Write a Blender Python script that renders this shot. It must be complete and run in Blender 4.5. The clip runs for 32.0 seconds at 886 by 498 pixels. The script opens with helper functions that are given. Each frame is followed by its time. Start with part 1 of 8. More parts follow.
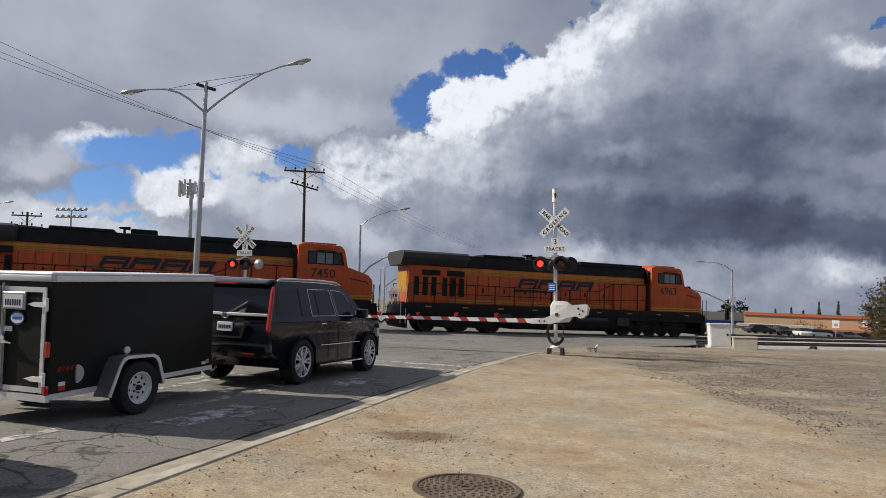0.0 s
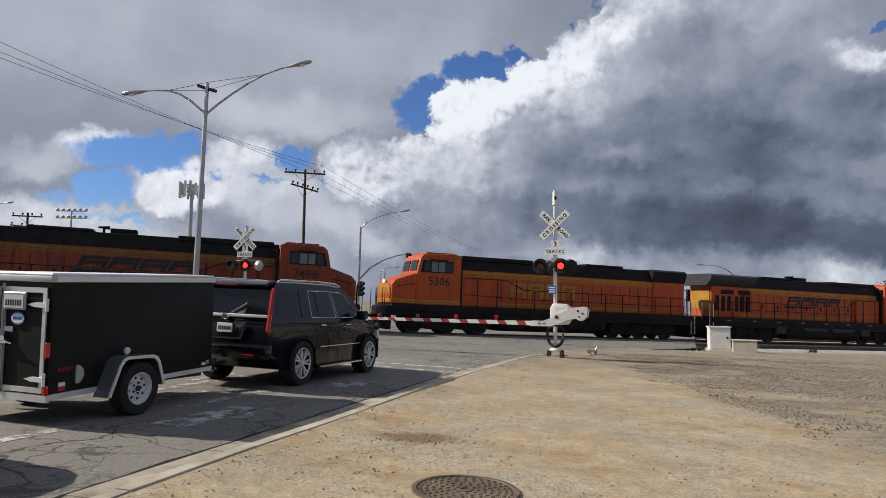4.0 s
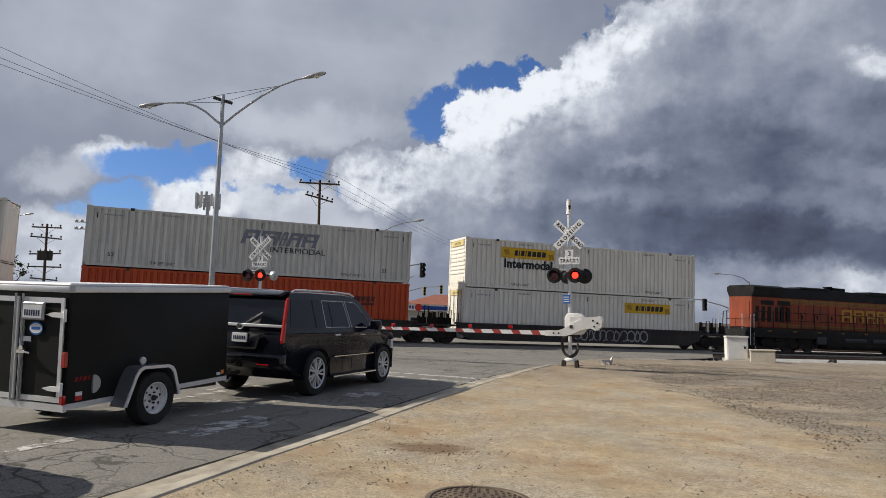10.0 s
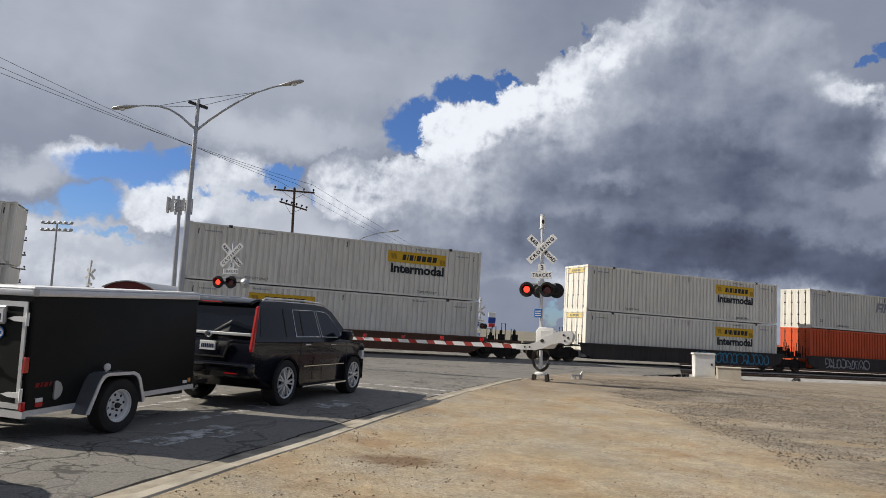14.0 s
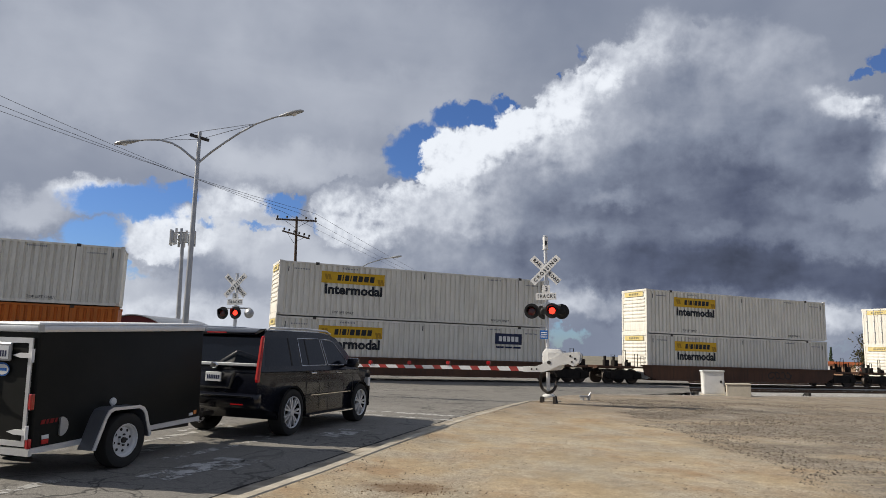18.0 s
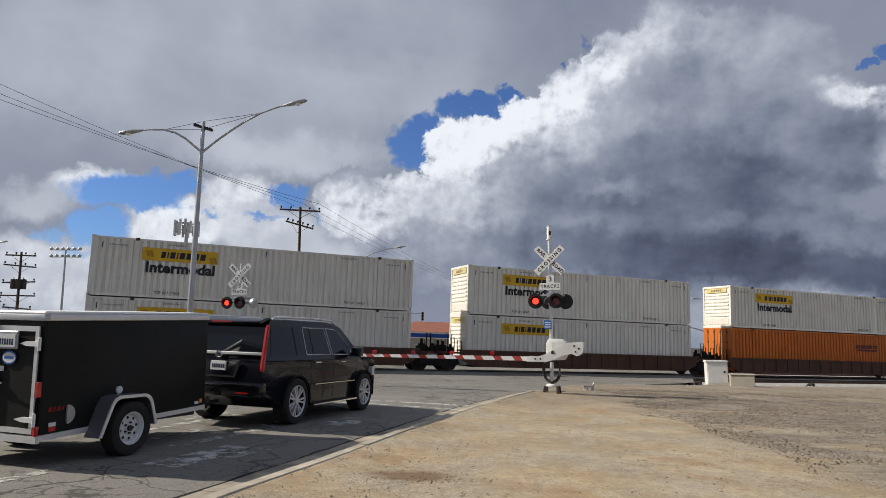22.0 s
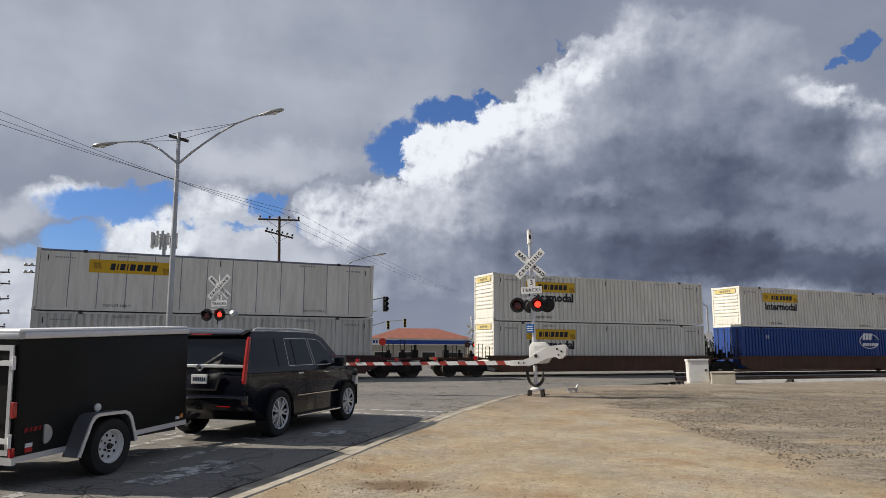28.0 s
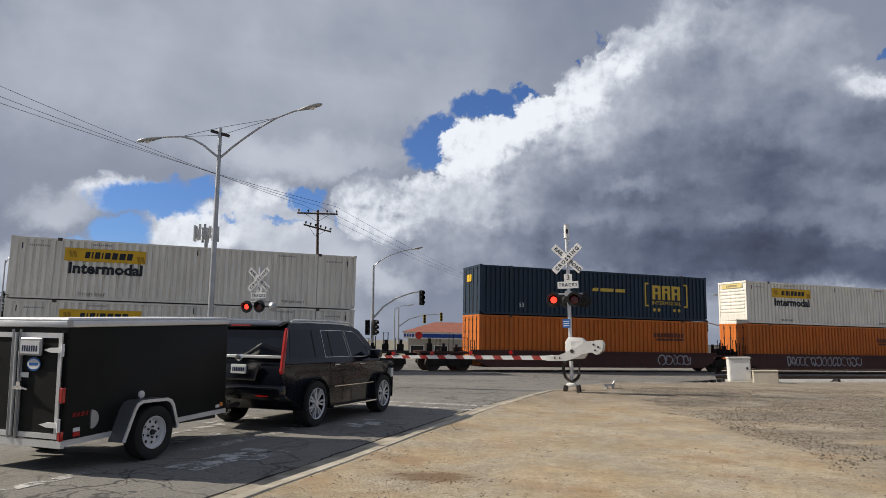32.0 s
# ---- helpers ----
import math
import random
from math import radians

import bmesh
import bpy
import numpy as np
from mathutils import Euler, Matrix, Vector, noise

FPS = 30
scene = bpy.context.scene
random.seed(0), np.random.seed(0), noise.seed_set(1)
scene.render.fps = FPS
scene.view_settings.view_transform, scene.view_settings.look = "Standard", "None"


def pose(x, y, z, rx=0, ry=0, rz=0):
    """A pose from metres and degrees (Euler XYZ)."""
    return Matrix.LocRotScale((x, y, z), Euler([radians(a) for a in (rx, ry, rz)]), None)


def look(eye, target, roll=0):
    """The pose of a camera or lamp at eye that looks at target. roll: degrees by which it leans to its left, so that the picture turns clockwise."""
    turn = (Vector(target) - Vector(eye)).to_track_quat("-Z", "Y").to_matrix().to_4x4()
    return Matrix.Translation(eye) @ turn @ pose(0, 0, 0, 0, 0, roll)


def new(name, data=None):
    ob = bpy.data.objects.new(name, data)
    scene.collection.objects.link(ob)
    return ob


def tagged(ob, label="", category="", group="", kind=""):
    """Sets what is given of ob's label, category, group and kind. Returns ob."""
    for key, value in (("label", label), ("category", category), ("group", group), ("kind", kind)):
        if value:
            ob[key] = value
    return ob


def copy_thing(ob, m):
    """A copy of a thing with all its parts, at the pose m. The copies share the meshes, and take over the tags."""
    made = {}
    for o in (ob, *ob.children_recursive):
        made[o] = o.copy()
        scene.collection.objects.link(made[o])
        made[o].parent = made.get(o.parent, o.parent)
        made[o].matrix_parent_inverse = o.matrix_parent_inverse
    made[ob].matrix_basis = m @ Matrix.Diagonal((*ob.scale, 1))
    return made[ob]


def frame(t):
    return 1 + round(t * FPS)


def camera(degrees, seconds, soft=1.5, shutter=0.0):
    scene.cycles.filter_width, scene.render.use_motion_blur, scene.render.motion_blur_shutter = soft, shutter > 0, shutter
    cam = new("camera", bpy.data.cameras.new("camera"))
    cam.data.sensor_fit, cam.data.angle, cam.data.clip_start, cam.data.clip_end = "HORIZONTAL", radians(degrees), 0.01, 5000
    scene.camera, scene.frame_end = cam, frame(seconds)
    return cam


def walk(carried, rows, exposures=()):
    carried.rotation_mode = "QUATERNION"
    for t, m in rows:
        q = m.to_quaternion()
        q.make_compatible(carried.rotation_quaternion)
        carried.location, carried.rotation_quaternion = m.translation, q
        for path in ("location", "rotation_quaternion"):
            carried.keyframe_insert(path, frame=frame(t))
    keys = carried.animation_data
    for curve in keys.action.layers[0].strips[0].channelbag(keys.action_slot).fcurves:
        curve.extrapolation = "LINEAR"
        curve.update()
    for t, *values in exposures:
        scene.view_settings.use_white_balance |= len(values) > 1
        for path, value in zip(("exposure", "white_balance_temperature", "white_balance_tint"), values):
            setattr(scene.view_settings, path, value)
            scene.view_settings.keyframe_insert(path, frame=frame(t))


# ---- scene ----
# Handheld camera, standing on a dirt lot beside a road at a three-track railway crossing.
cam = camera(66.94, 32.0, soft=0.7, shutter=0.0)
PATH = [
    (0.0, -0.010, 0.024, 1.590, -0.00, 4.51, -2.23), (0.5, -0.014, 0.020, 1.588, 0.02, 4.55, -2.06), (1.0, -0.009, 0.013, 1.586, 0.07, 4.28, -2.25),
    (1.5, -0.014, 0.017, 1.596, -0.47, 3.94, -3.16), (2.0, -0.018, 0.022, 1.598, -0.95, 4.04, -3.69), (2.5, -0.014, 0.002, 1.590, -1.23, 4.30, -3.54),
    (3.0, -0.019, 0.001, 1.588, -1.03, 4.56, -3.08), (3.5, -0.013, 0.006, 1.588, -0.29, 4.70, -2.61), (5.5, -0.007, 0.014, 1.582, 0.22, 4.28, -2.33),
    (6.0, -0.012, 0.011, 1.583, 0.12, 3.90, -2.66), (6.5, -0.014, 0.028, 1.577, 0.62, 3.91, -1.55), (7.0, -0.008, 0.034, 1.580, 1.43, 4.03, -1.34),
    (7.5, -0.006, 0.016, 1.576, 1.73, 4.13, -1.21), (8.0, -0.010, 0.022, 1.584, 1.42, 4.45, -2.14), (8.5, -0.002, 0.018, 1.590, 1.22, 4.90, -2.23),
    (9.0, -0.002, 0.015, 1.589, 0.99, 5.41, -2.38), (9.5, -0.006, 0.017, 1.582, 1.14, 5.45, -1.87), (10.0, 0.001, 0.009, 1.588, 1.21, 5.46, -2.38),
    (10.5, -0.003, -0.003, 1.589, 1.05, 5.39, -2.39), (11.0, -0.000, -0.022, 1.585, 0.65, 5.11, -2.78), (11.5, -0.008, -0.014, 1.586, 0.20, 5.17, -3.24),
    (12.0, -0.008, -0.015, 1.588, 0.14, 5.28, -3.33), (12.5, 0.004, -0.018, 1.587, 0.14, 5.23, -2.86), (13.0, 0.007, -0.011, 1.590, -0.55, 5.41, -2.86),
    (13.5, 0.007, -0.009, 1.599, -1.12, 6.55, -3.54), (15.5, 0.019, -0.015, 1.597, -1.71, 6.53, -2.98), (16.0, 0.010, -0.020, 1.583, -1.88, 7.34, -2.19),
    (16.5, 0.009, -0.017, 1.591, -1.31, 7.91, -2.10), (17.0, 0.009, -0.024, 1.588, -1.17, 8.17, -2.13), (17.5, 0.001, -0.018, 1.584, -0.88, 8.38, -2.08),
    (18.0, 0.007, -0.013, 1.590, -0.67, 8.61, -1.88), (18.5, -0.000, -0.015, 1.582, -0.48, 8.79, -1.69), (19.0, 0.010, -0.012, 1.594, -0.48, 8.69, -1.72),
    (19.5, 0.011, -0.009, 1.592, -0.40, 8.65, -1.90), (20.0, 0.006, -0.010, 1.586, -0.30, 8.48, -1.78), (20.5, 0.010, -0.008, 1.590, -0.21, 8.44, -2.02),
    (21.0, 0.005, -0.005, 1.588, -0.25, 8.39, -1.89), (21.5, 0.004, -0.006, 1.590, -0.41, 8.38, -2.18), (22.0, -0.006, -0.006, 1.573, -0.38, 7.79, -1.95),
    (22.5, -0.001, 0.002, 1.585, -0.65, 6.79, -1.96), (23.0, 0.002, -0.001, 1.592, -0.93, 6.59, -2.07), (23.5, 0.001, -0.001, 1.586, -1.05, 6.80, -2.15),
    (24.0, 0.007, -0.004, 1.590, -0.83, 7.29, -1.96), (24.5, 0.003, -0.001, 1.599, -0.73, 7.74, -1.96), (25.0, 0.001, 0.000, 1.581, -0.71, 7.74, -1.60),
    (25.5, -0.001, 0.016, 1.594, -1.43, 8.12, -2.68), (27.5, -0.013, 0.013, 1.580, -1.68, 8.48, -1.47), (28.0, -0.006, 0.008, 1.589, -1.81, 8.31, -0.36),
    (28.5, 0.002, -0.010, 1.570, -0.53, 7.87, 0.83), (29.0, -0.009, -0.013, 1.563, 0.32, 6.98, -0.49), (29.5, 0.013, -0.008, 1.572, 0.74, 6.63, -0.86),
    (30.0, 0.021, -0.005, 1.579, 1.45, 7.04, -0.47), (30.5, 0.023, 0.003, 1.580, 1.45, 7.73, -1.04), (31.0, 0.022, 0.004, 1.576, 1.14, 7.76, -1.06),
    (31.5, 0.018, -0.006, 1.578, 0.97, 7.72, -1.16), (32.0, 0.024, -0.011, 1.575, 1.27, 7.79, -1.10),
]
walk(cam, [(t, pose(x, y, z, 90 + pitch, roll, yaw)) for t, x, y, z, yaw, pitch, roll in PATH])

# ---- world, sun ----
TH = 21.29                                    # the tracks' turn from the x axis
U = Vector((math.cos(radians(TH)), math.sin(radians(TH)), 0))     # along the rails, the way the train runs
N = Vector((-math.sin(radians(TH)), math.cos(radians(TH)), 0))    # across the rails, away from the lot
RAIL_Z = -0.13
SUN_AZ, SUN_EL = 175.4, 35.0                  # direction towards the sun, from +x anticlockwise


def unit(ax, up):
    """A direction by its slope to the right and its slope upwards, seen along +y."""
    return Vector((ax, 1, up)).normalized()


def build_world():
    w = bpy.data.worlds.new("sky")
    scene.world = w
    w.use_nodes = True
    nt = w.node_tree
    nt.nodes.clear()
    add, link = nt.nodes.new, nt.links.new

    def math_node(op, a, b=None, clamp=False):
        m = add("ShaderNodeMath")
        m.operation, m.use_clamp = op, clamp
        for i, v in enumerate((a, b)):
            if v is None:
                continue
            if isinstance(v, (int, float)):
                m.inputs[i].default_value = v
            else:
                link(v, m.inputs[i])
        return m.outputs[0]

    def smooth(v, a, b):
        m = add("ShaderNodeMapRange")
        m.interpolation_type = "SMOOTHSTEP"
        link(v, m.inputs[0])
        m.inputs[1].default_value, m.inputs[2].default_value = a, b
        return m.outputs[0]

    def mix(fac, a, b):
        m = add("ShaderNodeMix")
        m.data_type = "RGBA"
        for sock, v in ((m.inputs[0], fac), (m.inputs[6], a), (m.inputs[7], b)):
            if isinstance(v, tuple):
                sock.default_value = (*v, 1)
            else:
                link(v, sock)
        return m.outputs[2]

    co = add("ShaderNodeTexCoord").outputs["Generated"]
    sep = add("ShaderNodeSeparateXYZ")
    link(co, sep.inputs[0])
    ahead = math_node("MAXIMUM", sep.outputs[1], 0.05)
    slope_x, slope_z = math_node("DIVIDE", sep.outputs[0], ahead), math_node("DIVIDE", sep.outputs[2], ahead)

    def noise_tex(scale, detail, rough, dist=0.0, stretch=(1, 1, 1), move=(0, 0, 0)):
        mp = add("ShaderNodeMapping")
        mp.inputs["Scale"].default_value, mp.inputs["Location"].default_value = stretch, move
        link(co, mp.inputs[0])
        t = add("ShaderNodeTexNoise")
        link(mp.outputs[0], t.inputs[0])
        t.inputs["Scale"].default_value, t.inputs["Detail"].default_value = scale, detail
        t.inputs["Roughness"].default_value, t.inputs["Distortion"].default_value = rough, dist
        return t

    # billowing edges: the slopes are shifted by noise at three scales
    w1, w2, w3 = noise_tex(6.0, 3, 0.55), noise_tex(17.0, 5, 0.6), noise_tex(60.0, 5, 0.62)

    def shift(amps):
        out = []
        for axis, base in ((0, slope_x), (1, slope_z)):
            v = base
            for w, amp in zip((w1, w2, w3), amps):
                s3 = add("ShaderNodeSeparateColor")
                link(w.outputs["Color"], s3.inputs[0])
                v = math_node("ADD", v, math_node("MULTIPLY", math_node("SUBTRACT", s3.outputs[axis], 0.5), amp))
            out.append(v)
        return out

    soft_p, ragged_p = shift((0.10, 0.07, 0.03)), shift((0.075, 0.065, 0.034))

    def mask(at, a, b, rx, rz, soft):
        dx = math_node("DIVIDE", math_node("SUBTRACT", at[0], a), rx)
        dz = math_node("DIVIDE", math_node("SUBTRACT", at[1], b), rz)
        d = math_node("SQRT", math_node("ADD", math_node("MULTIPLY", dx, dx), math_node("MULTIPLY", dz, dz)))
        return smooth(d, 1.0 + soft * 0.35, 1.0 - soft)

    def blend(f, a, b):
        """a + f * (b - a)"""
        if isinstance(a, (int, float)):
            return math_node("ADD", a, math_node("MULTIPLY", f, b - a))
        return math_node("ADD", a, math_node("MULTIPLY", f, math_node("SUBTRACT", b, a)))

    def paint(tone, rows):
        for a, b, rx, rz, v, soft in rows:
            tone = blend(mask(soft_p, a, b, rx, rz, soft), tone, v)
        return tone

    def union(rows, at):
        total = None
        for row in rows:
            a, b, rx, rz, soft = row[:4] + row[-1:]
            g = mask(at, a, b, rx, rz, soft)
            if len(row) == 6:
                g = math_node("MULTIPLY", g, row[4])
            total = g if total is None else math_node("MAXIMUM", total, g)
        return total

    def lit_noise(scale, detail, rough, step):
        """Noise less the same noise read a step away from the light: lobes bright on the sun's side."""
        a = noise_tex(scale, detail, rough, 0.15)
        b = noise_tex(scale, detail, rough, 0.15, move=(0.55 * step / scale, 0, -0.8 * step / scale))
        return math_node("SUBTRACT", a.outputs[0], b.outputs[0])

    # relief of three sizes, rounded lobes, broad mottling and level streaks
    big, mid, fine = lit_noise(8.0, 3, 0.5, 0.5), lit_noise(19.0, 4, 0.55, 0.5), lit_noise(48.0, 4, 0.6, 0.5)
    puff = add("ShaderNodeTexVoronoi")
    puff.feature, puff.normalize = "SMOOTH_F1", True
    pv = add("ShaderNodeVectorMath")
    pv.operation = "MULTIPLY_ADD"
    link(w2.outputs["Color"], pv.inputs[0])
    pv.inputs[1].default_value = (0.07, 0.07, 0.07)
    link(co, pv.inputs[2])
    link(pv.outputs[0], puff.inputs["Vector"])
    puff.inputs["Scale"].default_value, puff.inputs["Smoothness"].default_value, puff.inputs["Detail"].default_value = 21.0, 0.45, 2.5
    lobes = math_node("SUBTRACT", 0.42, puff.outputs["Distance"])
    broad = math_node("SUBTRACT", noise_tex(3.2, 4, 0.5, 0.3, (1, 1, 1.5)).outputs[0], 0.5)
    streaky = math_node("SUBTRACT", noise_tex(6.5, 6, 0.58, 0.5, (1, 1, 2.8)).outputs[0], 0.5)

    def weighted(*pairs):
        total = 1.0
        for v, k in pairs:
            total = math_node("ADD", total, math_node("MULTIPLY", v, k))
        return math_node("MAXIMUM", total, 0.4)

    def capped(v):
        cap = add("ShaderNodeMath")
        cap.operation = "SMOOTH_MIN"
        link(v, cap.inputs[0])
        cap.inputs[1].default_value, cap.inputs[2].default_value = 0.90, 0.40
        return cap.outputs[0]

    def cloud_colour(v):
        r = add("ShaderNodeValToRGB")
        link(v, r.inputs[0])
        els = r.color_ramp.elements
        els[0].position, els[0].color = 0.0, (0.0, 0.0, 0.0, 1)
        els[1].position, els[1].color = 1.0, (0.96, 1.0, 1.06, 1)
        for pos, c in ((0.12, (0.098, 0.117, 0.180)), (0.25, (0.218, 0.25, 0.330)), (0.45, (0.420, 0.453, 0.530))):
            els.new(pos).color = (*c, 1)
        return r.outputs[0]

    veil = paint(0.27, VEIL_TONES)
    v_lit = smooth(veil, 0.5, 0.75)
    veil = math_node("MULTIPLY", veil, weighted((broad, 0.22), (streaky, 0.20), (big, 0.35), (mid, math_node("MULTIPLY", v_lit, 1.0)), (fine, math_node("MULTIPLY", v_lit, 0.8))))
    heap = paint(0.29, HEAP_LIGHTS + HEAP_SHADES)
    h_lit, h_dark = smooth(heap, 0.34, 0.72), smooth(heap, 0.36, 0.18)
    heap = math_node("MULTIPLY", heap, weighted((broad, 0.25), (streaky, math_node("ADD", 0.12, math_node("MULTIPLY", h_dark, 0.75))), (big, math_node("ADD", 0.9, math_node("MULTIPLY", h_lit, 0.6))),
                                                (mid, math_node("ADD", 0.65, math_node("MULTIPLY", h_lit, 1.1))), (fine, math_node("ADD", 0.22, math_node("MULTIPLY", h_lit, 1.2))),
                                                (lobes, math_node("ADD", 0.12, math_node("MULTIPLY", h_lit, 0.55)))))

    sky = add("ShaderNodeTexSky")
    sky.sky_type, sky.sun_disc = "NISHITA", False
    sky.sun_elevation, sky.sun_rotation = radians(SUN_EL), radians(90 - SUN_AZ)
    sky.air_density, sky.dust_density, sky.ozone_density = 1.0, 0.3, 2.0
    gain = add("ShaderNodeVectorMath")
    gain.operation = "MULTIPLY"
    link(sky.outputs[0], gain.inputs[0])
    gain.inputs[1].default_value = (0.050, 0.068, 0.104)
    gap = union(BLUE_GAPS, ragged_p)
    torn = math_node("ADD", gap, math_node("MULTIPLY", math_node("SUBTRACT", noise_tex(24.0, 6, 0.62, 0.4).outputs[0], 0.5), 1.0))
    c = mix(math_node("MULTIPLY", smooth(torn, 0.06, 0.74), smooth(gap, 0.02, 0.34)), cloud_colour(capped(veil)), gain.outputs[0])
    body = math_node("SUBTRACT", union(HEAP_SHAPES, ragged_p), union(HEAP_HOLES, ragged_p))
    c = mix(smooth(body, 0.28, 0.62), c, cloud_colour(capped(heap)))
    # the holes in the heaped cloud open on blue sky
    hole = math_node("MULTIPLY", smooth(union(HEAP_HOLES, ragged_p), 0.40, 0.75), 0.92)
    c = mix(hole, c, gain.outputs[0])
    bg = add("ShaderNodeBackground")
    link(c, bg.inputs[0])
    bg.inputs[1].default_value = 1.0
    out = add("ShaderNodeOutputWorld")
    link(bg.outputs[0], out.inputs[0])


# clouds: slope to the right and upwards, half widths, brightness or depth, softness
VEIL_TONES = [(-0.408, 0.446, 0.591, 0.22, 0.4, 0.6), (-0.236, 0.474, 0.296, 0.101, 0.43, 0.8), (-0.588, 0.437, 0.169, 0.093, 0.46, 0.8), (-0.13, 0.461, 0.169, 0.076, 0.36, 0.8), (-0.594, 0.266, 0.16, 0.068, 0.3, 0.7),
    (-0.371, 0.321, 0.135, 0.051, 0.39, 0.8), (-0.249, 0.283, 0.169, 0.046, 0.52, 0.7), (-0.056, 0.392, 0.135, 0.051, 0.42, 0.7), (-0.53, 0.217, 0.076, 0.032, 0.82, 0.5), (-0.618, 0.187, 0.076, 0.038, 0.5, 0.7),
    (-0.383, 0.168, 0.11, 0.034, 0.8, 0.55), (-0.303, 0.21, 0.059, 0.034, 0.72, 0.6), (-0.439, 0.144, 0.068, 0.021, 0.75, 0.5), (-0.575, 0.096, 0.22, 0.042, 0.62, 0.7), (-0.256, 0.152, 0.101, 0.051, 0.62, 0.7),
    (-0.161, 0.113, 0.135, 0.051, 0.55, 0.7), (-0.453, 0.034, 0.338, 0.051, 0.64, 0.7)]
HEAP_SHAPES = [(-0.133, 0.205, 0.072, 0.063, 0.5), (-0.064, 0.208, 0.076, 0.052, 0.45), (0.01, 0.277, 0.052, 0.08, 0.4), (0.07, 0.298, 0.08, 0.063, 0.4), (0.139, 0.333, 0.072, 0.063, 0.4),
    (0.196, 0.381, 0.072, 0.063, 0.45), (0.271, 0.431, 0.089, 0.08, 0.6), (0.37, 0.479, 0.11, 0.101, 0.7), (0.478, 0.447, 0.186, 0.127, 0.6), (0.584, 0.332, 0.22, 0.11, 0.5),
    (0.299, 0.246, 0.355, 0.16, 0.5), (0.109, 0.15, 0.279, 0.101, 0.6), (0.472, 0.114, 0.422, 0.127, 0.5)]
HEAP_LIGHTS = [(-0.132, 0.2, 0.076, 0.055, 0.62, 0.6), (-0.065, 0.212, 0.063, 0.051, 0.68, 0.6), (-0.002, 0.29, 0.052, 0.072, 0.95, 0.6), (0.039, 0.31, 0.063, 0.051, 0.95, 0.6), (0.108, 0.341, 0.068, 0.055, 0.88, 0.6),
    (0.16, 0.37, 0.063, 0.051, 0.86, 0.6), (0.239, 0.434, 0.08, 0.059, 0.74, 0.7), (0.325, 0.486, 0.101, 0.063, 0.53, 0.7), (0.434, 0.501, 0.101, 0.068, 0.42, 0.7), (0.081, 0.245, 0.101, 0.051, 0.52, 0.7),
    (0.005, 0.198, 0.101, 0.042, 0.48, 0.7), (0.179, 0.303, 0.101, 0.051, 0.5, 0.7), (0.285, 0.358, 0.11, 0.055, 0.41, 0.7), (0.405, 0.397, 0.127, 0.055, 0.33, 0.8), (0.516, 0.506, 0.093, 0.042, 0.36, 0.8),
    (0.597, 0.472, 0.068, 0.051, 0.26, 0.8)]
HEAP_SHADES = [(0.522, 0.366, 0.22, 0.093, 0.27, 0.7), (0.211, 0.234, 0.144, 0.055, 0.27, 0.8), (0.342, 0.289, 0.16, 0.051, 0.24, 0.8), (0.378, 0.223, 0.236, 0.072, 0.15, 0.7), (0.475, 0.272, 0.11, 0.063, 0.115, 0.8),
    (0.566, 0.34, 0.101, 0.051, 0.2, 0.8), (0.644, 0.244, 0.135, 0.08, 0.165, 0.8), (0.429, 0.134, 0.355, 0.051, 0.1, 0.6), (0.213, 0.133, 0.144, 0.046, 0.14, 0.7), (0.092, 0.145, 0.101, 0.046, 0.22, 0.8),
    (0.003, 0.129, 0.093, 0.046, 0.34, 0.8), (0.648, 0.139, 0.135, 0.038, 0.11, 0.7), (0.255, 0.24, 0.059, 0.02, 0.31, 1), (0.421, 0.188, 0.08, 0.015, 0.2, 1), (0.559, 0.245, 0.084, 0.029, 0.24, 1),
    (0.351, 0.262, 0.046, 0.022, 0.2, 1), (0.65, 0.404, 0.063, 0.022, 0.72, 0.8), (0.618, 0.417, 0.042, 0.019, 0.52, 0.9), (0.704, 0.388, 0.046, 0.029, 0.62, 0.8), (0.706, 0.306, 0.046, 0.046, 0.5, 0.9),
    (0.222, 0.061, 0.072, 0.025, 0.46, 0.6), (0.637, 0.069, 0.127, 0.025, 0.48, 0.6), (0.394, 0.051, 0.135, 0.024, 0.33, 0.6), (0.087, 0.039, 0.093, 0.03, 0.4, 0.7), (-0.04, 0.05, 0.127, 0.042, 0.42, 0.7)]
BLUE_GAPS = [(-0.471, 0.207, 0.114, 0.039, 1, 0.65), (-0.523, 0.149, 0.052, 0.035, 1, 0.75), (-0.4, 0.219, 0.051, 0.025, 1, 0.75), (-0.235, 0.213, 0.035, 0.022, 1, 0.7), (-0.183, 0.189, 0.015, 0.014, 0.9, 0.8),
    (-0.052, 0.301, 0.052, 0.051, 1, 0.6), (-0.023, 0.334, 0.034, 0.034, 1, 0.7), (0.046, 0.369, 0.069, 0.024, 1, 0.6), (0.096, 0.388, 0.022, 0.017, 1, 0.7), (-0.584, 0.139, 0.035, 0.014, 0.6, 0.9),
    (-0.343, 0.184, 0.027, 0.008, 0.5, 0.9), (-0.266, 0.174, 0.051, 0.008, 0.5, 0.9), (-0.502, 0.107, 0.101, 0.01, 0.5, 0.9)]
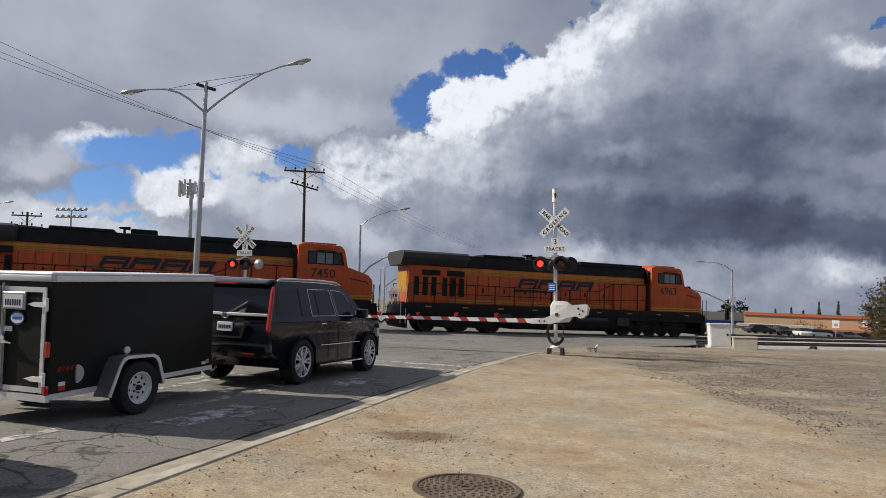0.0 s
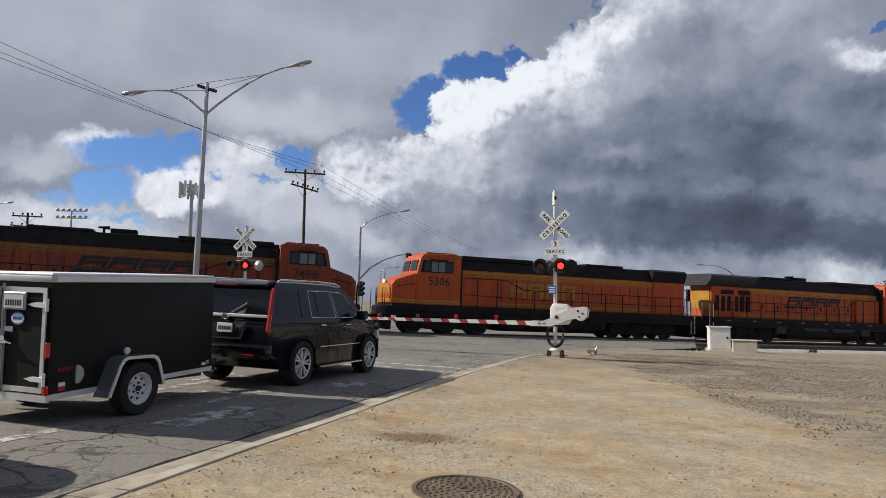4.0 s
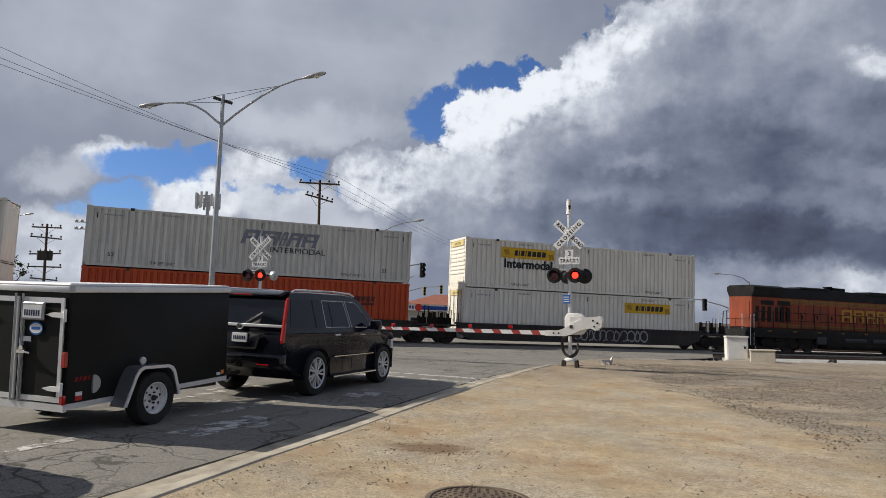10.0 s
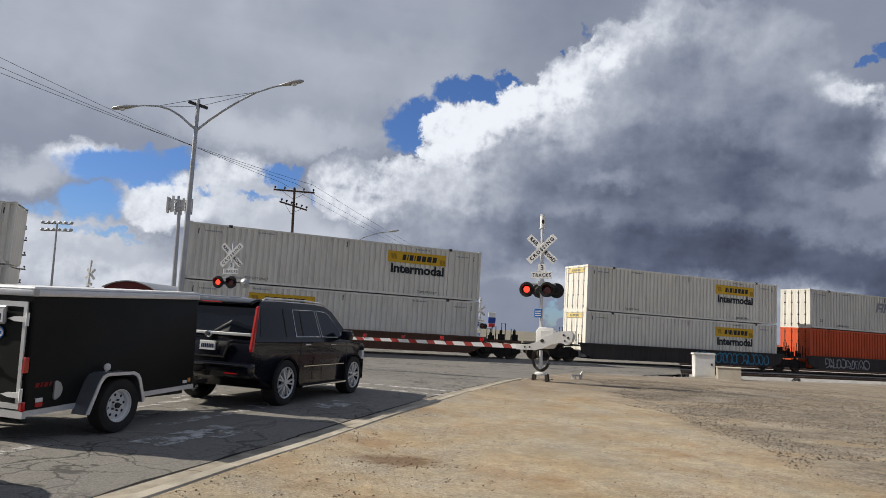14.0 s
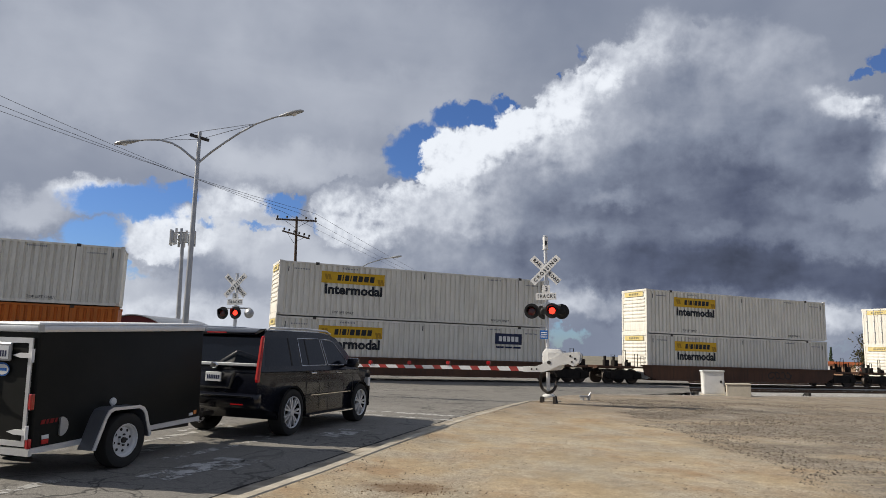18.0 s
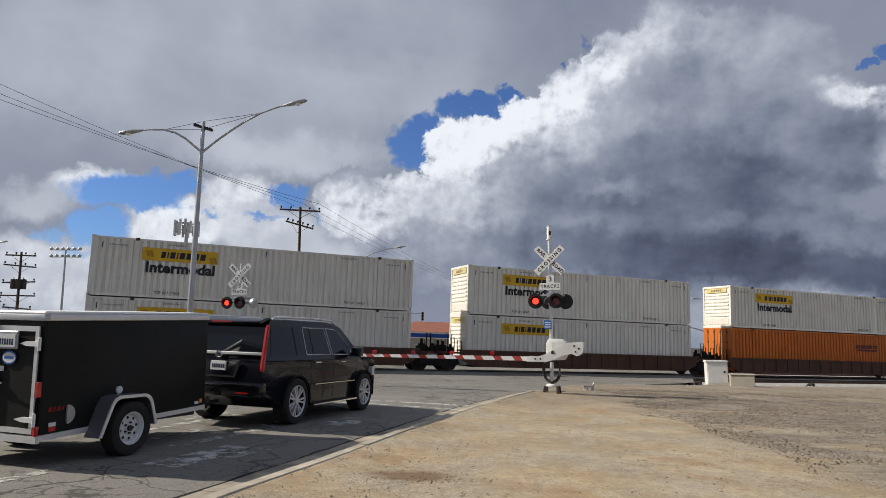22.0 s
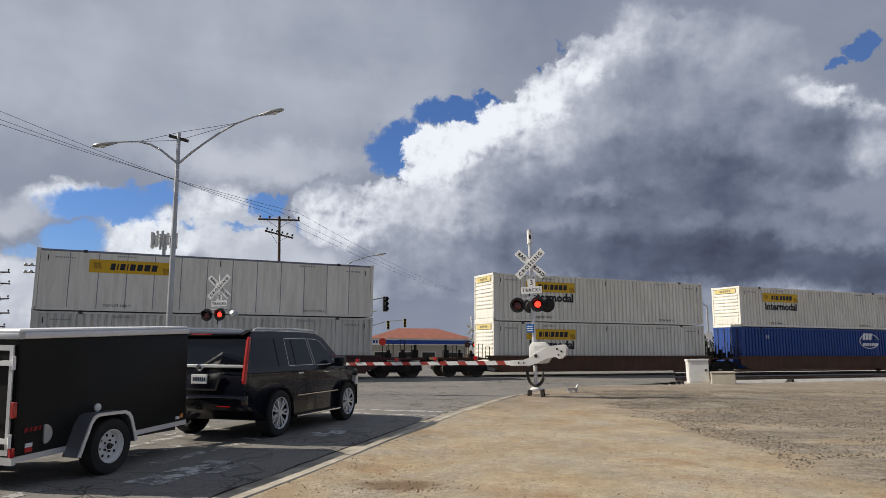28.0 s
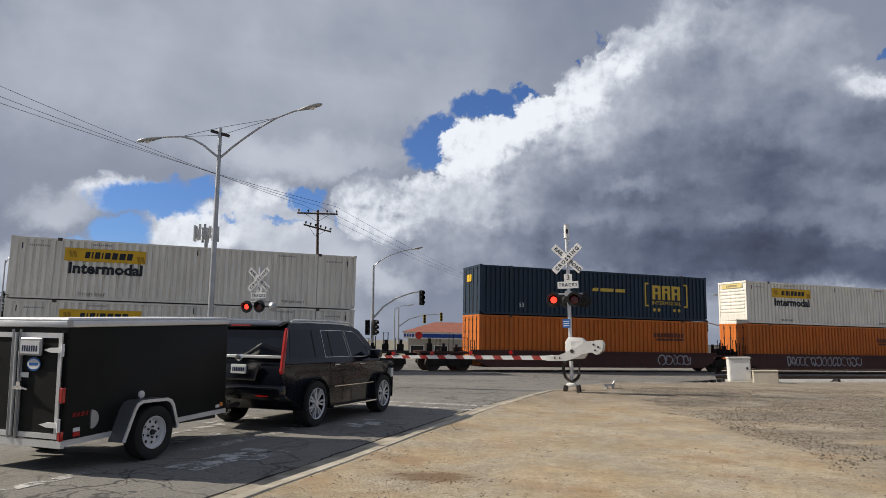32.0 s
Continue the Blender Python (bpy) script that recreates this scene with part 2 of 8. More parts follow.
HEAP_HOLES = [(0.706, 0.47, 0.039, 0.025, 1, 0.75), (0.672, 0.451, 0.029, 0.015, 0.9, 0.8), (0.725, 0.488, 0.034, 0.034, 1, 0.7), (0.651, 0.447, 0.017, 0.012, 0.7, 0.8), (0.208, 0.472, 0.011, 0.027, 0.6, 0.9),
    (0.168, 0.434, 0.01, 0.008, 0.7, 0.9), (0.402, 0.528, 0.012, 0.02, 0.35, 0.9), (0.191, 0.016, 0.038, 0.017, 0.8, 0.8), (0.592, 0.025, 0.059, 0.01, 0.5, 0.9)]
build_world()
sun_data = bpy.data.lights.new("sun", "SUN")
sun_data.energy, sun_data.angle, sun_data.color = 5.0, radians(0.6), (1.0, 0.92, 0.80)
sun = new("sun", sun_data)
sun_dir = Vector((math.cos(radians(SUN_AZ)) * math.cos(radians(SUN_EL)), math.sin(radians(SUN_AZ)) * math.cos(radians(SUN_EL)), math.sin(radians(SUN_EL))))
sun.matrix_world = look(sun_dir * 100, (0, 0, 0))
scene.view_settings.exposure = 0.0

# ---- materials ----


def nodes_of(name):
    m = bpy.data.materials.new(name)
    m.use_nodes = True
    nt = m.node_tree
    bsdf = nt.nodes["Principled BSDF"]
    return m, nt, bsdf


def surf(name, base, rough=0.6, metal=0.0, var=0.18, scale=2.5, grain=40.0, bump=0.12, dirt=None, dirt_amt=0.5, coat=0.0, depth=0.004, streak=False, rand=0.0, spec=0.3):
    """A surface with variation at two scales, grime of its own shape and fine relief."""
    m, nt, bsdf = nodes_of(name)
    add, link = nt.nodes.new, nt.links.new
    co = add("ShaderNodeTexCoord").outputs["Object"]
    big = add("ShaderNodeTexNoise")
    link(co, big.inputs[0])
    big.inputs["Scale"].default_value, big.inputs["Detail"].default_value = scale, 6
    small = add("ShaderNodeTexNoise")
    link(co, small.inputs[0])
    small.inputs["Scale"].default_value, small.inputs["Detail"].default_value = grain, 4
    f = add("ShaderNodeMath")
    f.operation = "MULTIPLY_ADD"
    link(small.outputs[0], f.inputs[0])
    f.inputs[1].default_value = 0.45
    link(big.outputs[0], f.inputs[2])
    rng = add("ShaderNodeMapRange")
    link(f.outputs[0], rng.inputs[0])
    rng.inputs[1].default_value, rng.inputs[2].default_value = 0.45, 1.0
    rng.inputs[3].default_value, rng.inputs[4].default_value = 1 - var, 1 + var
    val = rng.outputs[0]
    if rand:
        oi = add("ShaderNodeObjectInfo")
        rr = add("ShaderNodeMath")
        rr.operation = "MULTIPLY_ADD"
        link(oi.outputs["Random"], rr.inputs[0])
        rr.inputs[1].default_value, rr.inputs[2].default_value = rand, 1 - rand / 2
        mm = add("ShaderNodeMath")
        mm.operation = "MULTIPLY"
        link(val, mm.inputs[0])
        link(rr.outputs[0], mm.inputs[1])
        val = mm.outputs[0]
    hs = add("ShaderNodeHueSaturation")
    hs.inputs["Color"].default_value = (*base, 1)
    link(val, hs.inputs["Value"])
    col = hs.outputs[0]
    if dirt:
        dn = add("ShaderNodeTexNoise")
        mp = add("ShaderNodeMapping")
        link(co, mp.inputs[0])
        mp.inputs["Scale"].default_value = (3.0, 3.0, 0.35) if streak else (1, 1, 1)
        link(mp.outputs[0], dn.inputs[0])
        dn.inputs["Scale"].default_value, dn.inputs["Detail"].default_value, dn.inputs["Roughness"].default_value = 1.6, 8, 0.65
        dr = add("ShaderNodeMapRange")
        link(dn.outputs[0], dr.inputs[0])
        dr.inputs[1].default_value, dr.inputs[2].default_value, dr.inputs[4].default_value = 0.42, 0.72, dirt_amt
        mx = add("ShaderNodeMix")
        mx.data_type = "RGBA"
        link(dr.outputs[0], mx.inputs[0])
        link(col, mx.inputs[6])
        mx.inputs[7].default_value = (*dirt, 1)
        col = mx.outputs[2]
    link(col, bsdf.inputs["Base Color"])
    rm = add("ShaderNodeMapRange")
    link(big.outputs[0], rm.inputs[0])
    rm.inputs[3].default_value, rm.inputs[4].default_value = max(0.02, rough - 0.12), min(1, rough + 0.12)
    link(rm.outputs[0], bsdf.inputs["Roughness"])
    bsdf.inputs["Metallic"].default_value = metal
    bsdf.inputs["Coat Weight"].default_value = coat
    bsdf.inputs["Specular IOR Level"].default_value = spec
    if bump:
        bp = add("ShaderNodeBump")
        bp.inputs["Strength"].default_value, bp.inputs["Distance"].default_value = bump, depth
        link(small.outputs[0], bp.inputs["Height"])
        link(bp.outputs[0], bsdf.inputs["Normal"])
    return m


def glow(name, color, strength):
    m, nt, bsdf = nodes_of(name)
    bsdf.inputs["Base Color"].default_value = (*color, 1)
    bsdf.inputs["Emission Color"].default_value = (*color, 1)
    bsdf.inputs["Emission Strength"].default_value = strength
    bsdf.inputs["Roughness"].default_value = 0.3
    return m


def glass(name, tint, rough=0.03, spec=0.5):
    """Dark tinted glass that mirrors the sky."""
    m, nt, bsdf = nodes_of(name)
    bsdf.inputs["Base Color"].default_value = (*tint, 1)
    bsdf.inputs["Roughness"].default_value = rough
    bsdf.inputs["Specular IOR Level"].default_value = spec
    return m


M_WHITE = surf("white_paint", (0.74, 0.74, 0.72), 0.5, var=0.08, dirt=(0.36, 0.33, 0.28), dirt_amt=0.3)
M_SIGNWHITE = surf("sign_white", (0.80, 0.80, 0.79), 0.45, var=0.04, bump=0.03)
M_BLACK = surf("black_paint", (0.018, 0.018, 0.019), 0.5, var=0.3)
M_SIGNBLACK = surf("sign_black", (0.02, 0.02, 0.02), 0.55, var=0.1, bump=0.02)
M_GALV = surf("galvanised_steel", (0.48, 0.49, 0.50), 0.45, 0.75, var=0.15, dirt=(0.25, 0.25, 0.25), dirt_amt=0.3)
M_DARKSTEEL = surf("dark_steel", (0.05, 0.047, 0.045), 0.6, 0.4, var=0.35, dirt=(0.10, 0.075, 0.055), dirt_amt=0.6)
M_RUBBER = surf("tyre_rubber", (0.022, 0.022, 0.022), 0.85, var=0.2, dirt=(0.07, 0.065, 0.055), dirt_amt=0.3)
M_ALU = surf("aluminium_trim", (0.72, 0.73, 0.74), 0.4, 0.55, var=0.1, bump=0.05)
M_CHROME = surf("chrome", (0.8, 0.8, 0.8), 0.12, 1.0, var=0.05, bump=0)
M_WOOD = surf("weathered_pole_wood", (0.085, 0.06, 0.045), 0.85, var=0.35, scale=1.5, grain=25, bump=0.4, depth=0.01)
M_CONCRETE = surf("concrete", (0.50, 0.455, 0.375), 0.85, var=0.16, scale=1.4, grain=60, bump=0.4, dirt=(0.22, 0.19, 0.15), dirt_amt=0.45)
M_INKNAVY = surf("navy_ink", (0.022, 0.03, 0.075), 0.5, var=0.1, bump=0.02)
M_RED = surf("red_sheeting", (0.55, 0.035, 0.03), 0.45, var=0.12)
M_BLUESIGN = surf("blue_sign", (0.03, 0.14, 0.45), 0.45, var=0.08)
M_RAILRUST = surf("rail_rust", (0.10, 0.065, 0.045), 0.7, 0.4, var=0.3)
M_RAILTOP = surf("rail_top", (0.55, 0.54, 0.52), 0.25, 0.9, var=0.1, bump=0)
M_LENSOFF = surf("unlit_red_lens", (0.10, 0.008, 0.008), 0.2, var=0.1, bump=0, coat=1.0)
M_LENSON = glow("lit_red_lens", (1.0, 0.03, 0.015), 3.2)
M_TAIL = surf("red_lamp_lens", (0.45, 0.01, 0.012), 0.15, var=0.1, bump=0, coat=1.0)

# ---- mesh helpers ----


def box(bm, x0, x1, y0, y1, z0, z1):
    v = [bm.verts.new(p) for p in ((x0, y0, z0), (x1, y0, z0), (x1, y1, z0), (x0, y1, z0), (x0, y0, z1), (x1, y0, z1), (x1, y1, z1), (x0, y1, z1))]
    for f in ((3, 2, 1, 0), (4, 5, 6, 7), (0, 1, 5, 4), (1, 2, 6, 5), (2, 3, 7, 6), (3, 0, 4, 7)):
        bm.faces.new([v[i] for i in f])
    return v


def prism(bm, pts, a, b, axis="y"):
    """A polygon of 2D points, drawn out from a to b along an axis."""
    def put(p, q):
        return {"y": (p[0], q, p[1]), "x": (q, p[0], p[1]), "z": (p[0], p[1], q)}[axis]
    lo, hi = [bm.verts.new(put(p, a)) for p in pts], [bm.verts.new(put(p, b)) for p in pts]
    bm.faces.new(lo)
    bm.faces.new(hi[::-1])
    k = len(pts)
    for i in range(k):
        bm.faces.new((lo[i], hi[i], hi[(i + 1) % k], lo[(i + 1) % k]))
    return lo + hi


def cyl(bm, p, q, r, r2=None, seg=12, caps=True):
    p, q = Vector(p), Vector(q)
    r2 = r if r2 is None else r2
    turn = (q - p).to_track_quat("Z", "Y")
    rings = []
    for c, rr in ((p, r), (q, r2)):
        rings.append([bm.verts.new(c + turn @ Vector((rr * math.cos(2 * math.pi * i / seg), rr * math.sin(2 * math.pi * i / seg), 0))) for i in range(seg)])
    for i in range(seg):
        bm.faces.new((rings[0][i], rings[0][(i + 1) % seg], rings[1][(i + 1) % seg], rings[1][i]))
    if caps:
        bm.faces.new(rings[0][::-1])
        bm.faces.new(rings[1])


def tube(bm, pts, r, seg=8, r_end=None):
    """A round bar along a line of points."""
    pts = [Vector(p) for p in pts]
    k = len(pts)
    rings = []
    for i, p in enumerate(pts):
        d = (pts[min(i + 1, k - 1)] - pts[max(i - 1, 0)]).normalized()
        turn = d.to_track_quat("Z", "Y")
        rr = r if r_end is None else r + (r_end - r) * i / (k - 1)
        rings.append([bm.verts.new(p + turn @ Vector((rr * math.cos(2 * math.pi * j / seg), rr * math.sin(2 * math.pi * j / seg), 0))) for j in range(seg)])
    for a, b in zip(rings, rings[1:]):
        best = min(range(seg), key=lambda o: (a[0].co - b[o].co).length)
        for j in range(seg):
            bm.faces.new((a[j], a[(j + 1) % seg], b[(j + 1 + best) % seg], b[(j + best) % seg]))
    bm.faces.new(rings[0][::-1])
    bm.faces.new(rings[-1])


def lathe(bm, prof, m, seg=24):
    """A profile of (radius, height) turned round the z axis of m."""
    rings = []
    for r, h in prof:
        if r < 1e-5:
            rings.append([bm.verts.new(m @ Vector((0, 0, h)))])
        else:
            rings.append([bm.verts.new(m @ Vector((r * math.cos(2 * math.pi * j / seg), r * math.sin(2 * math.pi * j / seg), h))) for j in range(seg)])
    for a, b in zip(rings, rings[1:]):
        for j in range(seg):
            k = (j + 1) % seg
            if len(a) == 1 and len(b) == 1:
                continue
            if len(a) == 1:
                bm.faces.new((a[0], b[j], b[k]))
            elif len(b) == 1:
                bm.faces.new((a[j], a[k], b[0]))
            else:
                bm.faces.new((a[j], a[k], b[k], b[j]))


def soften(bm, w, seg=1, angle=35):
    bmesh.ops.recalc_face_normals(bm, faces=bm.faces)
    edges = [e for e in bm.edges if len(e.link_faces) == 2 and e.calc_face_angle(0) > radians(angle)]
    bmesh.ops.bevel(bm, geom=edges, offset=w, segments=seg, affect="EDGES", profile=0.5, clamp_overlap=True)
    return bm


def mesh_of(name, bm, mat, smooth=0):
    bmesh.ops.recalc_face_normals(bm, faces=bm.faces)
    me = bpy.data.meshes.new(name)
    if smooth:
        for f in bm.faces:
            f.smooth = True
        for e in bm.edges:
            if len(e.link_faces) != 2 or e.calc_face_angle(0) > radians(smooth):
                e.smooth = False
    bm.to_mesh(me)
    bm.free()
    me.materials.append(mat)
    return me


def part(name, bm, mat, parent, label="", smooth=35, m=None):
    me = bm if isinstance(bm, bpy.types.Mesh) else mesh_of(name, bm, mat, smooth)
    ob = new(name, me)
    ob.parent = parent
    if m is not None:
        ob.matrix_basis = m
    return tagged(ob, label)


def thing(name, m, label, category, group="", kind=""):
    ob = new(name)
    ob.empty_display_size = 0.2
    ob.matrix_basis = m
    return tagged(ob, label, category, group, kind)


def solo(name, bm, mat, label, category, group="", kind="", m=None, smooth=35):
    ob = new(name, mesh_of(name, bm, mat, smooth))
    if m is not None:
        ob.matrix_basis = m
    return tagged(ob, label, category, group, kind)


def bm_new():
    return bmesh.new()


def letters(string, size, mat, shear=0.0, extrude=0.004, width=1.0, bold=0.0, space=1.0):
    """A mesh of raised writing, centred, in its own x-y plane."""
    cu = bpy.data.curves.new("writing", "FONT")
    cu.body, cu.size, cu.shear, cu.extrude = string, size, shear, extrude
    cu.align_x, cu.align_y, cu.offset, cu.resolution_u = "CENTER", "CENTER", bold, 2
    cu.space_character = space
    ob = new("writing_source", cu)
    dg = bpy.context.evaluated_depsgraph_get()
    me = bpy.data.meshes.new_from_object(ob.evaluated_get(dg))
    bpy.data.objects.remove(ob)
    me.transform(Matrix.Diagonal((width, 1, 1, 1)))
    me.materials.clear()
    me.materials.append(mat)
    return me


def along(s, off, z=0.0):
    """A pose on the railway: s along the rails, off across them."""
    return Matrix.Translation(U * s + N * off + Vector((0, 0, z))) @ pose(0, 0, 0, 0, 0, TH)


# ---- ground, road, tracks ----
ROAD_AZ = 18.3                                 # the road's turn to the right of +y
LEAN = -1.8                                    # the land falls along the rails, and posts stand plumb against it
KERB = [(-12, -26), (-5.6, -5), (-3.1, 3), (-2.47, 5.27), (-1.98, 7.0), (-1.50, 8.5), (-0.73, 11.2), (0.97, 16.7), (2.2, 20.0), (3.0, 22.0),
        (4.6, 25.5), (8.5, 30), (13, 34.5), (15, 40), (18, 48), (24, 65), (31, 85)]


def kerb_x(y):
    for (x0, y0), (x1, y1) in zip(KERB, KERB[1:]):
        if y <= y1:
            return x0 + (x1 - x0) * (y - y0) / (y1 - y0)
    return KERB[-1][0]


def ramp(v, a, b):
    t = min(1, max(0, (v - a) / (b - a)))
    return t * t * (3 - 2 * t)


def across(x, y):
    return -math.sin(radians(TH)) * x + math.cos(radians(TH)) * y


def lot_z(x, y):
    n1 = noise.noise(Vector((x * 0.35, y * 0.35, 0.3))) * 0.022 + noise.noise(Vector((x * 1.7, y * 1.7, 4))) * 0.008
    return 0.015 + 0.047 * (1 - ramp(x - kerb_x(y), 0.2, 0.9)) + n1 * ramp(x - kerb_x(y), 0.1, 1.2) - 0.37 * ramp(across(x, y), 23.0, 28.3)


def road_z(x, y):
    return -0.03 - 0.10 * ramp(across(x, y), 20, 30)


def sheet(name, xs_of, ys, z_of, mat, label, category, kind="structure"):
    bm = bm_new()
    rows = [[bm.verts.new((x, y, z_of(x, y))) for x in xs_of(y)] for y in ys]
    for a, b in zip(rows, rows[1:]):
        for i in range(len(a) - 1):
            bm.faces.new((a[i], a[i + 1], b[i + 1], b[i]))
    return solo(name, bm, mat, label, category, kind=kind, smooth=180)


def dirt_material():
    m, nt, bsdf = nodes_of("packed_dirt")
    add, link = nt.nodes.new, nt.links.new
    co = add("ShaderNodeTexCoord").outputs["Object"]

    def nz(scale, detail=6, rough=0.6, stretch=(1, 1, 1), turn=0):
        mp = add("ShaderNodeMapping")
        mp.inputs["Scale"].default_value, mp.inputs["Rotation"].default_value = stretch, (0, 0, radians(turn))
        link(co, mp.inputs[0])
        t = add("ShaderNodeTexNoise")
        link(mp.outputs[0], t.inputs[0])
        t.inputs["Scale"].default_value, t.inputs["Detail"].default_value, t.inputs["Roughness"].default_value = scale, detail, rough
        return t.outputs[0]

    def rng(v, a, b, c=0.0, d=1.0):
        r = add("ShaderNodeMapRange")
        link(v, r.inputs[0])
        for i, q in enumerate((a, b, c, d)):
            r.inputs[i + 1].default_value = q
        return r.outputs[0]

    def mix(f, a, b):
        q = add("ShaderNodeMix")
        q.data_type = "RGBA"
        for sock, v in ((q.inputs[0], f), (q.inputs[6], a), (q.inputs[7], b)):
            if isinstance(v, tuple):
                sock.default_value = (*v, 1)
            else:
                link(v, sock)
        return q.outputs[2]

    def op(kind, a, b):
        q = add("ShaderNodeMath")
        q.operation = kind
        for i, v in enumerate((a, b)):
            if isinstance(v, (int, float)):
                q.inputs[i].default_value = v
            else:
                link(v, q.inputs[i])
        return q.outputs[0]

    def cells(scale, warp=0.0):
        v = add("ShaderNodeTexVoronoi")
        link(co, v.inputs["Vector"])
        v.inputs["Scale"].default_value, v.inputs["Randomness"].default_value = scale, 1.0
        s = add("ShaderNodeSeparateColor")
        link(v.outputs["Color"], s.inputs[0])
        return s.outputs[0], v.outputs["Distance"]

    col = mix(rng(nz(0.45), 0.36, 0.62), (0.40, 0.30, 0.175), (0.46, 0.375, 0.25))
    col = mix(rng(nz(0.75, 7, 0.65), 0.49, 0.64, 0, 0.85), col, (0.35, 0.225, 0.115))
    col = mix(rng(nz(0.8, 6, 0.62, (1, 0.7, 1), -20), 0.50, 0.68, 0, 0.75), col, (0.42, 0.375, 0.285))
    sep = add("ShaderNodeSeparateXYZ")
    link(co, sep.inputs[0])
    # crushed-rock spread on the far side of the lot, and towards the rails
    away = op("ADD", op("MULTIPLY", sep.outputs[0], -0.363), op("MULTIPLY", sep.outputs[1], 0.932))
    edge = op("ADD", op("ADD", sep.outputs[0], op("MULTIPLY", nz(0.55, 6, 0.7), 3.0)), op("MULTIPLY", sep.outputs[1], 0.01))
    g1 = rng(edge, 6.4, 7.6)
    # wheel ruts bare of stones run through the spread
    rut = rng(nz(0.42, 5, 0.6, (0.35, 1.6, 1), 32), 0.52, 0.62, 1.0, 0.25)
    g1 = op("MULTIPLY", g1, rut)
    far = op("ADD", sep.outputs[1], op("MULTIPLY", nz(0.4, 5), 5.0))
    gf = op("MULTIPLY", g1, rng(far, 24.5, 27.5, 1.0, 0.55))
    g2 = rng(op("ADD", away, op("MULTIPLY", nz(0.6, 5), 3.0)), 24.2, 25.6)
    col = mix(rng(far, 18.5, 22.0, 0, 0.75), col, (0.235, 0.175, 0.115))
    pick, dist = cells(26)
    peb = op("ADD", op("MULTIPLY", pick, 0.7), op("MULTIPLY", nz(42, 5, 0.75), 0.5))
    rock = mix(rng(peb, 0.25, 0.95), (0.058, 0.047, 0.036), (0.28, 0.235, 0.18))
    col = mix(op("MULTIPLY", gf, 0.92), col, rock)
    col = mix(op("MULTIPLY", g2, 0.85), col, mix(rng(peb, 0.25, 0.95), (0.13, 0.125, 0.115), (0.50, 0.48, 0.44)))
    # grit: small stones bedded in the dirt, thicker in places
    grain_a, grain_d = cells(75)
    speck_a, speck_d = cells(16)
    grit = mix(grain_a, (0.13, 0.11, 0.085), (0.55, 0.49, 0.39))
    col = mix(rng(nz(0.9, 6, 0.62), 0.42, 0.62, 0.10, 0.60), col, grit)
    dark_stone = op("MULTIPLY", rng(speck_a, 0.90, 0.93), rng(speck_d, 0.30, 0.22))
    col = mix(op("MULTIPLY", dark_stone, rng(nz(1.6, 4, 0.6), 0.40, 0.60, 0.15, 0.85)), col, (0.10, 0.075, 0.05))
    grain = op("ADD", op("MULTIPLY", nz(130, 3, 0.8), 0.5), op("MULTIPLY", nz(34, 4, 0.75), 0.5))
    shade = add("ShaderNodeHueSaturation")
    link(col, shade.inputs["Color"])
    link(op("MULTIPLY", op("MULTIPLY", rng(grain, 0.36, 0.64, 0.62, 1.36), rng(nz(4.5, 8, 0.75), 0.36, 0.64, 0.82, 1.14)), rng(nz(0.7, 5, 0.6), 0.36, 0.64, 0.88, 1.10)), shade.inputs["Value"])
    col = shade.outputs[0]
    # damp, freshly dug patch
    dx, dy = op("SUBTRACT", sep.outputs[0], -0.25), op("SUBTRACT", sep.outputs[1], 8.0)
    rr = op("SQRT", op("ADD", op("MULTIPLY", op("MULTIPLY", dx, dx), 1.0), op("MULTIPLY", op("MULTIPLY", dy, dy), 2.2)), 0)
    spot = op("SUBTRACT", rng(rr, 0.1, 0.95, 0.62, 0.0), op("MULTIPLY", nz(5.5, 6, 0.7), 0.55))
    col = mix(rng(spot, 0.0, 0.22, 0, 0.85), col, (0.17, 0.105, 0.055))
    link(col, bsdf.inputs["Base Color"])
    bsdf.inputs["Roughness"].default_value = 0.95
    bp = add("ShaderNodeBump")
    bp.inputs["Strength"].default_value, bp.inputs["Distance"].default_value = 0.75, 0.02
    link(op("ADD", op("MULTIPLY", peb, 0.6), nz(11, 6, 0.7)), bp.inputs["Height"])
    link(bp.outputs[0], bsdf.inputs["Normal"])
    return m


